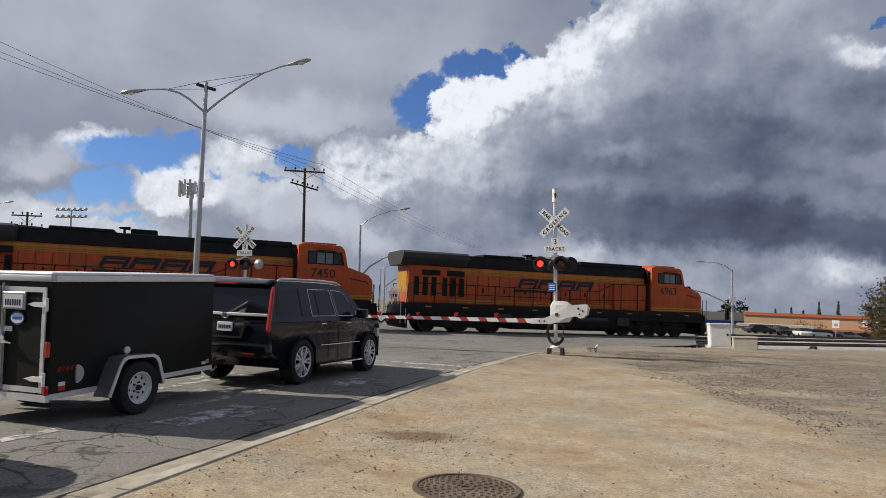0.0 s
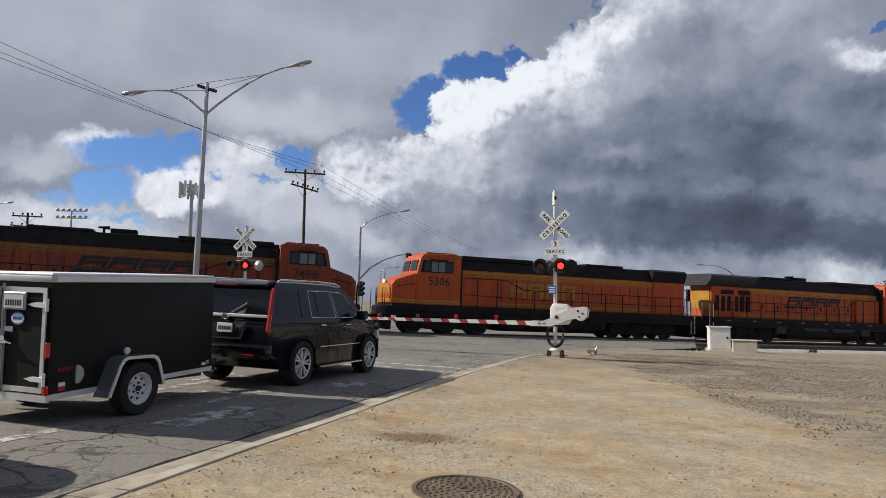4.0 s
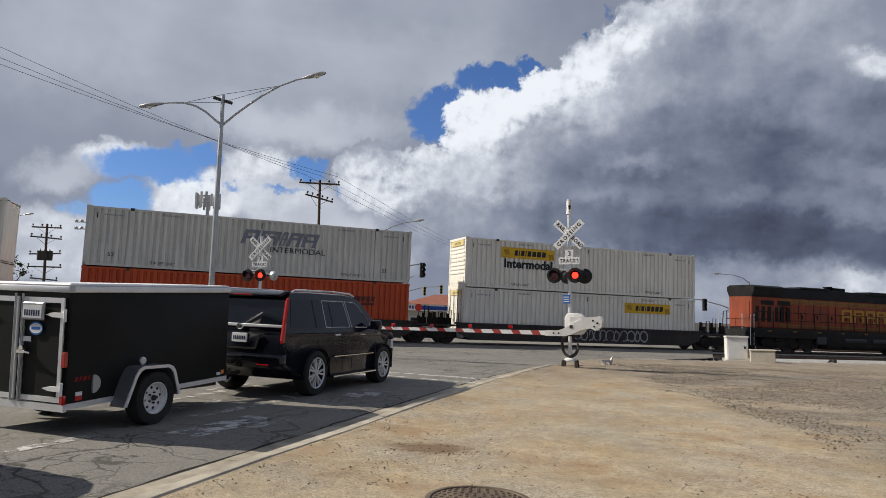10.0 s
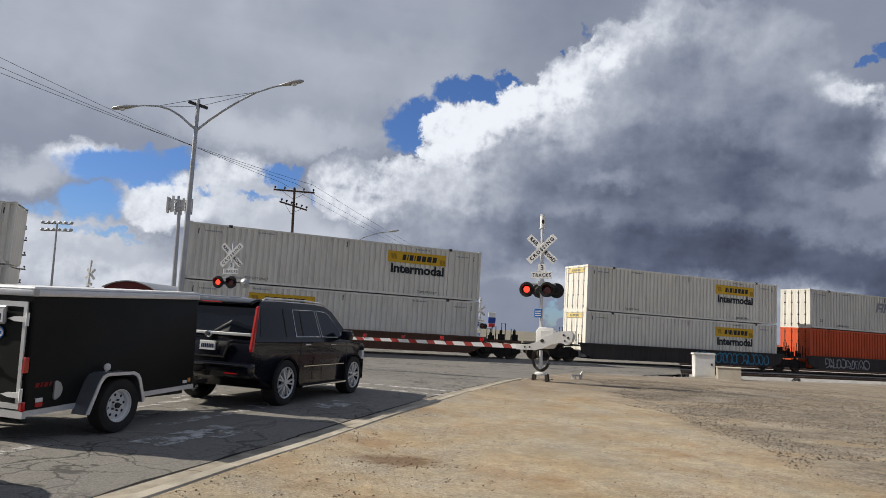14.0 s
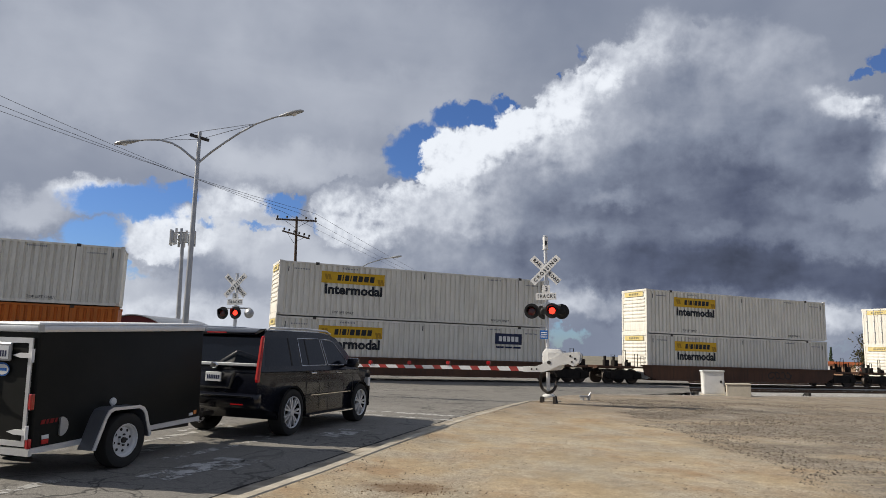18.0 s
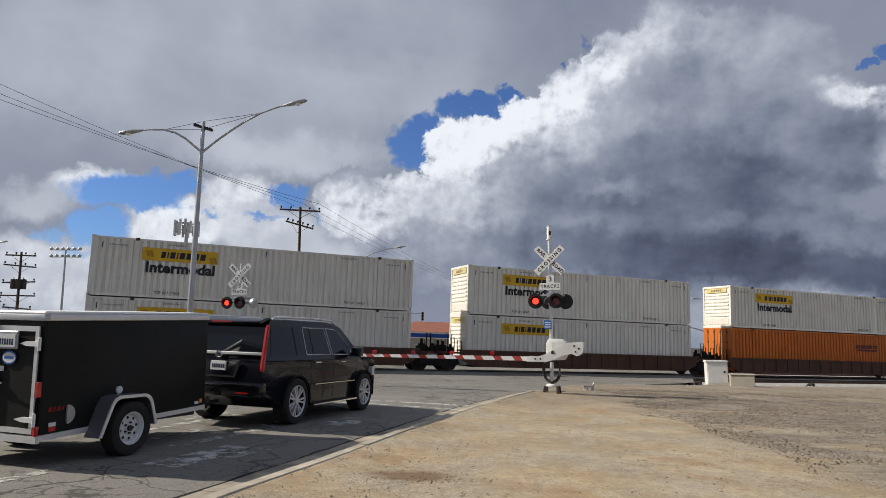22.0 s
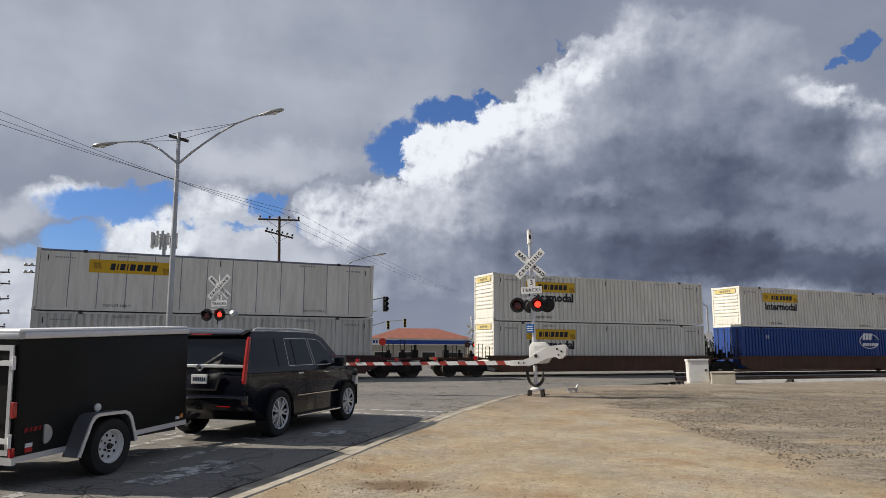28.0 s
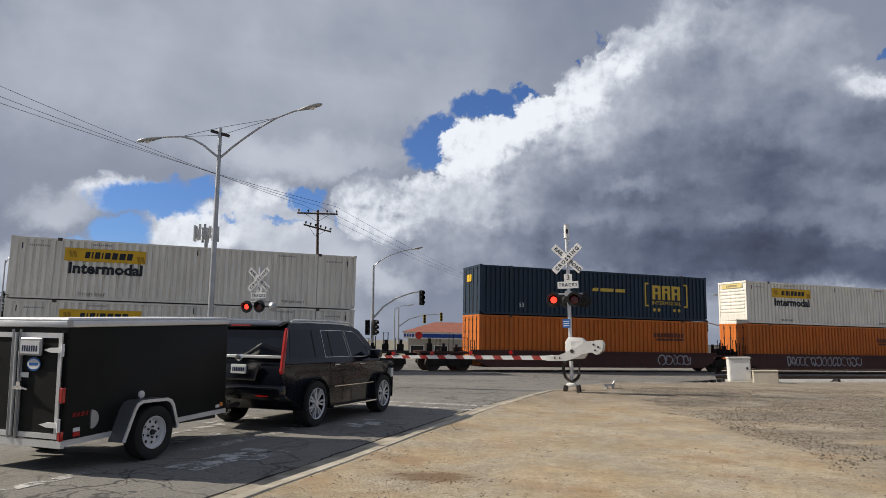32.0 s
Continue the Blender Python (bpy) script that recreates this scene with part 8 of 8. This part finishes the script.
def well_end(car, x0, sg, mat, length):
    """The deck over a truck, with its brake gear, posts and grab irons; sg says which way it reaches."""
    bm = bm_new()
    a, b = sorted((x0, x0 + sg * length))
    box(bm, a, b, -0.55, 0.55, 0.95, 1.12)
    prism(bm, [(x0, -1.45), (x0 + sg * 0.7, -1.2), (x0 + sg * length * 0.8, -0.9), (x0 + sg * length, -0.6), (x0 + sg * length, 0.6), (x0 + sg * length * 0.8, 0.9), (x0 + sg * 0.7, 1.2), (x0, 1.45)], 1.0, 1.1, "z")
    part("end_deck", bm, mat, car)
    rnd = random.Random(int(abs(x0) * 10) + 3)
    for i in range(3):
        bm = bm_new()
        x = x0 + sg * length * (0.25 + 0.28 * i)
        y = rnd.uniform(-1.0, -0.5)
        h = rnd.uniform(0.35, 0.75)
        box(bm, x - 0.16, x + 0.16, y - 0.12, y + 0.12, 1.1, 1.1 + h * 0.6)
        cyl(bm, (x + 0.1, y + 0.25, 1.1), (x + 0.1, y + 0.25, 1.1 + h), 0.09, seg=8)
        part("brake_gear", bm, M_GRIMY, car, "brake cylinder and piping")
    for x, y, h in ((x0 + sg * 0.15, -1.38, 1.75), (x0 + sg * 0.55, -1.25, 1.9), (x0 + sg * length * 0.7, -0.85, 1.8), (x0 + sg * length * 0.45, -1.0, 2.1)):
        bm = bm_new()
        tube(bm, [(x, y, 1.1), (x, y, h), (x + 0.25, y, h), (x + 0.25, y, 1.1)], 0.025, 6)
        part("grab_iron", bm, M_GRIMY, car)


def well_car(nums, mat, ribbed, label, single):
    s_front = {1: -83.17, 2: -102.6, 3: -122.07, 4: -145.67, 5: -169.23, 6: -192.7, 7: -216.23, 8: -235.87, 9: -255.4, 10: -279.04, 11: -298.46, 12: -318.04,
               13: -341.63, 14: -361.15, 15: -380.65, 16: -404.07}
    cs = [s_front[k] - BOX_L / 2 for k in nums]
    mid = sum(cs) / len(cs)
    car = thing("well_car", along(mid, TRACK_OFF, RAIL_Z), label, "rail car", "well cars of the train")
    xs = [c - mid for c in cs]
    for x in xs:
        well_unit(car, x, mat, ribbed)
    for a, b in zip(xs, xs[1:]):
        m = (a + b) / 2
        truck(car, m, 2, 0.46, 1.78)
        well_end(car, a - 8.5, -1, mat, (a - b) / 2 - 8.5 + 0.1)
        well_end(car, b + 8.5, 1, mat, (a - b) / 2 - 8.5 + 0.1)
    for sg, x in ((1, xs[0]), (-1, xs[-1])):
        truck(car, x + sg * 9.75, 2, 0.46, 1.78)
        well_end(car, x + sg * 8.5, sg, mat, 2.9)
        bm = bm_new()
        e = x + sg * 11.4
        box(bm, min(e, e + sg * 0.45), max(e, e + sg * 0.45), -0.12, 0.12, 0.72, 0.98)
        box(bm, min(e + sg * 0.25, e + sg * 0.5), max(e + sg * 0.25, e + sg * 0.5), -0.17, 0.17, 0.7, 1.0)
        part("coupler", bm, M_GRIMY, car)
    TRAIN.append((car, mid, TRACK_OFF, RAIL_Z, 0))
    return car, xs, s_front


BOTTOM_Z, TOP_Z = RAIL_Z + 0.36, RAIL_Z + 0.36 + 2.89


def build_consist():
    L = (-4.1, 3.5, True)
    top_right = (4.1, 3.5, True)
    cars = [((1, 2, 3), M_WELLDARK, False, "dark three-unit articulated well car with sprayed tags"), ((4,), M_WELLBROWN, False, "brown single well car"),
            ((5,), M_WELLBROWN, False, "brown single well car with sprayed tags"), ((6,), M_WELLBROWN, False, "rusty brown single well car"),
            ((7, 8, 9), M_WELLBROWN, True, "brown ribbed three-unit well car"), ((10, 11, 12), M_WELLBROWN, False, "brown three-unit articulated well car"),
            ((13, 14, 15), M_WELLRED, False, "maroon three-unit well car with white sprayed tags"), ((16,), M_WELLDARK, False, "dark single well car")]
    fronts = None
    for nums, mat, ribbed, label in cars:
        car, xs, fronts = well_car(nums, mat, ribbed, label, len(nums) == 1)
        y = -1.436 if not ribbed else -1.51
        if nums[0] == 1:
            graffiti(car, xs[0] - 1, xs[0] + 4, 0.42, 1.12, y, M_GRAFWHITE, 11)
            graffiti(car, xs[1] - 6.8, xs[1] - 2.5, 0.4, 1.12, y, M_GRAFWHITE, 12)
            graffiti(car, xs[1] + 1.5, xs[1] + 5.5, 0.4, 1.12, y, M_GRAFWHITE, 13)
            graffiti(car, xs[2] + 0.5, xs[2] + 7.0, 0.38, 1.13, y, M_GRAFBLUE, 14)
        if nums[0] == 5:
            graffiti(car, xs[0] + 2, xs[0] + 4, 0.5, 1.0, y, M_WELLDARK, 15)
        if nums[0] == 13:
            graffiti(car, xs[0] - 4, xs[0] - 2, 0.45, 1.1, y, M_GRAFWHITE, 16)
            graffiti(car, xs[0] + 3, xs[0] + 5, 0.45, 1.05, y, M_GRAFWHITE, 17)
            graffiti(car, xs[1] - 5, xs[1] + 1.5, 0.45, 1.1, y, M_GRAFWHITE, 18)
            graffiti(car, xs[2] + 4, xs[2] + 6, 0.45, 1.1, y, M_GRAFWHITE, 19)
    # number, upper look, upper end, upper logo, lower look, lower end, lower logo
    loads = [(1, "white", "ribs", L, "white", "doors", (4.4, 3.4, False)), (2, "grey", "doors", "mark", "red", "doors", None), (3, "white", "doors", top_right, "white", "doors", (4.1, 3.4, True)),
             (4, "white", "doors", top_right, "white", "ribs", (-3.2, 3.4, True)), (5, "white", "ribs", L, "white", "ribs", L), (6, "white", "ribs", L, "white", "ribs", L),
             (7, "white", "ribs", L, "orange", "doors", None), (8, "white", "ribs", L, "white", "ribs", (-4.1, 3.5, False)), (9, "white", "ribs", L, "white", "ribs", L),
             (10, "white", "ribs", L, "orange", "ribs", None), (11, "white", "ribs", L, "blue", "doors", None), (12, "white", "ribs", L, "white", "ribs", L),
             (13, "panel", "doors", (-4.1, 3.6, False), "grey", "ribs", "big"), (14, "white", "ribs", L, "orange", "doors", None), (15, "navy", "doors", None, "orange", "doors", None),
             (16, "white", "ribs", L, "white", "ribs", L)]
    for k, ul, ue, ulogo, ll, le, llogo in loads:
        container(ul, fronts[k], TOP_Z, ue, ulogo)
        low = container(ll, fronts[k], BOTTOM_Z, le, llogo, True)
        if k == 6:
            extra_mark(low, "navy_panel")


def locomotive(number, s_mid, style, turn, weathered):
    """A six-axle road locomotive, cab towards its +x end, walkways and hood behind it."""
    og, yellow = (M_ORANGE_DULL, M_YELLOW_DULL) if weathered else (M_ORANGE, M_LOCOYELLOW)
    lo = thing("locomotive", along(s_mid, TRACK_OFF, RAIL_Z) @ pose(0, 0, 0, 0, 0, turn),
               ("weathered " if weathered else "") + "orange and black diesel locomotive with " + ("yellow block mark" if style == 2 else "dark slanted mark"), "locomotive", "locomotives of the train")

    def P(name, bm, mat, label="", smooth=30, m=None):
        return part(name, bm, mat, lo, label, smooth, m)

    bm = bm_new()
    box(bm, -10.4, 10.2, -1.52, 1.52, 1.28, 1.62)
    box(bm, -10.4, 10.2, -1.44, 1.44, 1.0, 1.28)
    P("frame", bm, M_LOCOBLACK, "black underframe and walkway")
    for i in range(9):
        bm = bm_new()
        x = -9.2 + i * 2.25
        box(bm, x, x + 0.35, -1.526, -1.515, 1.40, 1.47)
        P("reflector", bm, yellow)
    bm = bm_new()
    prism(bm, [(-0.92, 1.62), (0.92, 1.62), (0.92, 3.86), (0.72, 4.42), (-0.72, 4.42), (-0.92, 3.86)], -7.6, 6.16, "x")
    soften(bm, 0.03)
    P("hood", bm, og, "orange engine hood")
    bm = bm_new()
    prism(bm, [(-0.94, 3.72), (0.94, 3.72), (0.94, 3.90), (0.74, 4.46), (-0.74, 4.46), (-0.94, 3.90)], -7.7, 6.17, "x")
    soften(bm, 0.03)
    P("hood_top", bm, M_LOCOBLACK, "black hood top")
    # yellow bands with black rules
    for z0, z1 in ((3.36, 3.41), (3.45, 3.50), (3.54, 3.66), (1.70, 1.76), (1.81, 1.90)):
        for sg in (-1, 1):
            bm = bm_new()
            a, b = sorted((sg * 0.915, sg * 0.932))
            box(bm, -7.6, 6.1, a, b, z0, z1)
            P("yellow_band", bm, yellow)
    for i in range(18):
        x = -7.2 + i * 0.7
        for sg in (-1, 1):
            def seam():
                b2 = bm_new()
                box(b2, 0, 0.012, -0.02, 0.02, 2.02, 3.28)
                return mesh_of("hood_door_seam", b2, M_LOCOBLACK, 0)
            P("hood_door_seam", cached("seam", seam), None, m=pose(x, sg * 0.923, 0))
    for i in range(9):
        bm = bm_new()
        x = -6.9 + i * 1.4
        box(bm, x, x + 0.09, -0.965, -0.925, 2.35, 2.6)
        P("door_latch", bm, M_LOCOBLACK)
    # radiator end
    bm = bm_new()
    prism(bm, [(-1.0, 1.62), (1.0, 1.62), (1.05, 3.75), (-1.05, 3.75)], -10.1, -7.6, "x")
    soften(bm, 0.04)
    P("radiator_body", bm, og)
    wing = 1.52 if style == 1 else 1.25
    bm = bm_new()
    prism(bm, [(-1.05, 3.72), (1.05, 3.72), (wing, 4.14), (wing, 4.40), (wing - 0.25, 4.52), (-wing + 0.25, 4.52), (-wing, 4.40), (-wing, 4.14)], -10.6 if style == 1 else -10.1, -6.6 if style == 1 else -7.4, "x")
    soften(bm, 0.02)
    P("radiator_wing", bm, M_LOCOGREY if style == 1 and not weathered else M_LOCOBLACK, "wide radiator housing")
    for i in range(6):
        bm = bm_new()
        x = -9.75 + i * 0.52 + (0.15 if i > 2 else 0)
        box(bm, x, x + 0.30, -1.035, -0.99, 2.05, 3.1)
        P("intake", bm, M_LOCOBLACK, "dark air intake")
    for i in range(2):
        bm = bm_new()
        box(bm, -9.3 + i * 1.5, -8.2 + i * 1.5, -1.075, -1.0, 3.2, 3.5)
        P("intake", bm, M_LOCOBLACK)
    # on unweathered units the yellow stands for orange paint lit by the sun
    bm = bm_new()
    box(bm, -10.14, -10.1, -0.85, 0.85, 2.2, 3.4)
    P("end_panel", bm, og if weathered else yellow, "end door panel")
    # hood fittings
    bm = bm_new()
    box(bm, -5.4, -2.6, -0.8, 0.8, 4.44, 4.60)
    box(bm, 1.2, 5.9, -0.88, 0.88, 4.30, 4.56)
    box(bm, -1.9, -0.7, -0.45, 0.45, 4.44, 4.72)
    soften(bm, 0.04)
    P("roof_hatch", bm, M_LOCOBLACK)
    bm = bm_new()
    cyl(bm, (-2.2, -0.2, 4.45), (-2.2, -0.2, 4.70), 0.06, seg=8)
    for y in (-0.35, -0.2, -0.05):
        cyl(bm, (-2.45, y, 4.74), (-1.95, y, 4.74), 0.03, 0.08, 8)
    P("horn", bm, M_LOCOBLACK)
    # cab and nose
    bm = bm_new()
    prism(bm, [(6.15, 1.62), (8.85, 1.62), (8.85, 3.30), (8.62, 4.28), (8.42, 4.48), (6.5, 4.56), (6.15, 4.42)], -1.48, 1.48, "y")
    soften(bm, 0.07, 2)
    cab = P("cab", bm, og, "orange crew cab")
    bm = bm_new()
    box(bm, 6.3, 8.5, -1.49, 1.49, 4.28, 4.34)
    box(bm, 6.5, 8.2, -1.2, 1.2, 4.50, 4.60)
    part("cab_roof_rib", bm, og, cab)
    for sg in (-1, 1):
        bm = bm_new()
        ya, yb = sorted((sg * 1.40, sg * 1.486))
        prism(bm, [(6.66, 3.44), (8.62, 3.44), (8.46, 4.12), (6.66, 4.12)], ya, yb, "y")
        opening = part("window_surround", bm, M_LOCOBLACK, cab, "black window surround")
        for x0, x1 in ((6.72, 7.10), (7.16, 7.56), (7.62, 7.98), (8.06, 8.46)):
            bm = bm_new()
            ya, yb = sorted((sg * 1.47, sg * 1.491))
            prism(bm, [(x0, 3.50), (x1, 3.50), (x1 - (0.10 if x1 > 8.2 else 0), 4.06), (x0, 4.06)], ya, yb, "y")
            part("cab_window", bm, M_CABREFLECT if 7.1 < x0 < 8 else M_CABGLASS, opening, "side window pane")
        bm = bm_new()
        ya, yb = sorted((sg * 1.48, sg * 1.66))
        prism(bm, [(7.05, 4.15), (8.1, 4.15), (8.1, 4.18), (7.05, 4.18)], ya, yb, "y")
        part("sun_shade", bm, M_LOCOBLACK, cab)
        # solid black block drawn for the shade in the recess behind the cab
        bm = bm_new()
        ya, yb = sorted((sg * 0.9, sg * 1.3))
        box(bm, 6.0, 6.17, ya, yb, 1.62, 4.2)
        part("cab_step_recess", bm, M_LOCOBLACK, cab, "black block for the shaded gap behind the cab")
        for z0, z1 in ((1.70, 1.76), (1.81, 1.90)):
            bm = bm_new()
            ya, yb = sorted((sg * 1.47, sg * 1.492))
            box(bm, 6.2, 8.85, ya, yb, z0, z1)
            part("yellow_band", bm, yellow, cab)
    for y0, y1 in ((-1.25, -0.15), (0.15, 1.25)):
        bm = bm_new()
        prism(bm, [(8.79, 3.55), (8.83, 3.55), (8.70, 4.14), (8.66, 4.14)], y0, y1, "y")
        part("windscreen", bm, M_CABGLASS, cab, "dark windscreen")
    bm = bm_new()
    prism(bm, [(8.8, 1.62), (10.25, 1.62), (10.25, 2.72), (10.0, 3.0), (8.8, 3.40)], -1.47, 1.47, "y")
    soften(bm, 0.12, 2)
    nose = P("nose", bm, og, "short sloping nose")
    for z0, z1 in ((1.70, 1.76), (1.81, 1.90)):
        bm = bm_new()
        box(bm, 8.85, 10.27, -1.482, 1.482, z0, z1)
        part("yellow_band", bm, yellow, nose)
    if style == 2:
        bm = bm_new()
        box(bm, 10.24, 10.262, -1.0, 1.0, 2.2, 2.75)
        part("nose_panel", bm, yellow, nose, "yellow nose panel")
    bm = bm_new()
    box(bm, 10.22, 10.30, -0.25, 0.25, 2.78, 2.98)
    part("headlight", bm, M_SIGNWHITE, nose)
    # number and mark on both sides
    num = letters(number, 0.66, M_INK, width=1.0, bold=0.004)
    for sg in (-1, 1):
        facing = pose(7.5, -1.492, 2.95, 90) if sg < 0 else pose(7.5, 1.492, 2.95, 90, 0, 180)
        part("road_number", num, None, cab, "dark road number", m=facing)
        mk = M_INK if style == 1 else M_LOCOYELLOW
        mx, mz = (-0.5, 3.02) if style == 1 else (0.5, 2.70)
        facing = pose(mx, -0.952, mz, 90) if sg < 0 else pose(mx, 0.952, mz, 90, 0, 180)
        big_word("mark_block", lo, mk, facing, [1.2, 1.25, 1.2, 1.1] if style == 1 else [1.05, 1.05, 0.95, 0.95], 0.56 if style == 1 else 0.92, 0.12 if style == 1 else 0.16, 0.5 if style == 1 else 0.0, 0.34 if style == 1 else 0.24,
                 "slanted dark block" if style == 1 else "yellow block")
        if style == 1:
            bm = bm_new()
            prism(bm, [(-3.0, -0.56), (-0.6, -0.52), (0.6, -0.40), (-2.9, -0.38)], -0.002, 0.004, "z")
            part("mark_underline", bm, mk, lo, "dark swoosh", m=facing)
    # handrails
    for sg in (-1, 1):
        for i in range(13):
            bm = bm_new()
            x = -9.9 + i * 1.25
            cyl(bm, (x, sg * 1.46, 1.6), (x, sg * 1.46, 2.72 if i < 10 else 3.25), 0.032, seg=6)
            P("handrail_post", bm, M_LOCOBLACK)
        bm = bm_new()
        tube(bm, [(-10.3, sg * 1.46, 1.6), (-10.2, sg * 1.46, 2.68), (-9.9, sg * 1.46, 2.72), (2.1, sg * 1.46, 2.72), (3.3, sg * 1.46, 3.25), (5.9, sg * 1.46, 3.25)], 0.028, 6)
        tube(bm, [(8.95, sg * 1.49, 2.78), (9.9, sg * 1.49, 2.62), (10.35, sg * 1.3, 1.9)], 0.02, 6)
        P("handrail", bm, M_LOCOBLACK)
        bm = bm_new()
        tube(bm, [(-9.9, sg * 1.46, 2.18), (2.1, sg * 1.46, 2.18), (5.9, sg * 1.46, 2.3)], 0.022, 6)
        P("mid_rail", bm, M_LOCOBLACK)
    # wider cabinet behind the cab
    bm = bm_new()
    box(bm, 3.6, 6.1, -1.12, 1.12, 1.62, 3.34)
    soften(bm, 0.03)
    P("electrical_cabinet", bm, og, "orange cabinet behind the cab")
    for x in (-4.7, 3.6):
        bm = bm_new()
        box(bm, x, x + 0.9, -1.49, -1.30, 0.62, 1.16)
        soften(bm, 0.03)
        P("battery_box", bm, M_LOCOGREY, "dull grey equipment box")
    # underneath
    bm = bm_new()
    prism(bm, [(-1.25, 0.28), (1.25, 0.28), (1.48, 0.52), (1.48, 1.14), (-1.48, 1.14), (-1.48, 0.52)], -3.7, 3.5, "x")
    soften(bm, 0.06)
    P("fuel_tank", bm, M_GRIMY, "dark fuel tank")
    for x in (-2.2, 0.6):
        bm = bm_new()
        cyl(bm, (x, -1.42, 0.95), (x + 2.2, -1.42, 0.95), 0.16, seg=12)
        P("air_reservoir", bm, M_LOCOGREY)
    for x in (-6.75, 6.65):
        truck(lo, x, 3, 0.53, 2.05)
    for sg in (-1, 1):
        x = 10.2 * sg
        bm = bm_new()
        prism(bm, [(x, 0.22), (x + sg * 0.25, 0.22), (x + sg * 0.42, 0.5), (x + sg * 0.3, 1.5), (x, 1.5)], -1.45, 1.45, "y")
        P("pilot", bm, M_LOCOBLACK, "black end plate")
        for k in range(4):
            for sy in (-1, 1):
                bm = bm_new()
                a, b = sorted((sy * 1.1, sy * 1.5))
                xa, xb = sorted((x + sg * 0.05, x + sg * 0.42))
                box(bm, xa, xb, a, b, 0.4 + k * 0.3, 0.44 + k * 0.3)
                P("step", bm, M_GRIMY)
        bm = bm_new()
        xa, xb = sorted((x + sg * 0.3, x + sg * 0.98))
        box(bm, xa, xb, -0.14, 0.14, 0.70, 0.98)
        P("coupler", bm, M_GRIMY)
        for sy in (-1, 1):
            bm = bm_new()
            for dx in (0.12, 0.42):
                cyl(bm, (x + sg * dx, sy * 1.46, 0.45), (x + sg * dx, sy * 1.46, 2.5), 0.022, seg=6)
            cyl(bm, (x + sg * 0.3, sy * 0.6, 1.5), (x + sg * 0.3, sy * 0.6, 2.55), 0.025, seg=6)
            P("step_rail", bm, M_ALU if sg < 0 else M_LOCOBLACK)
        for y in (-0.7, -0.45, 0.45, 0.7):
            bm = bm_new()
            tube(bm, [(x + sg * 0.4, y, 1.0), (x + sg * 0.65, y, 0.6), (x + sg * 0.85, y * 1.1, 0.42)], 0.03, 6)
            P("air_hose", bm, M_RUBBER)
    TRAIN.append((lo, s_mid, TRACK_OFF, RAIL_Z, turn))


for spec in (("6963", 21.87, 1, 0, False), ("7450", -0.62, 1, 0, False), ("5306", -23.11, 2, 180, False), ("7498", -45.60, 1, 0, True), ("4664", -68.09, 2, 0, True)):
    locomotive(*spec)
build_consist()


# ---- what moves ----


def motions():
    for ob, s0, off, z, turn in TRAIN:
        rows = []
        for i in range(33):
            t = 1.0 * i
            rows.append((t, along(s0 + run(t), off, z) @ pose(0, 0, 0, 0, 0, turn)))
        walk(ob, rows)
    for lens, first in FLASHERS:
        rows = [(0.0, pose(0, 0, 0.012 if first == 0 else -0.05))]
        k = 0
        while FLASH_START + k * FLASH_HALF < 31.9:
            t = FLASH_START + k * FLASH_HALF + (0.15 if k % 2 else 0.0)
            on = (k % 2 == 0) == (first == 1)
            rows += [(t - 0.034, pose(0, 0, -0.05 if on else 0.012)), (t, pose(0, 0, 0.012 if on else -0.05))]
            k += 1
        rows.append((32.0, rows[-1][1]))
        walk(lens, rows)


motions()
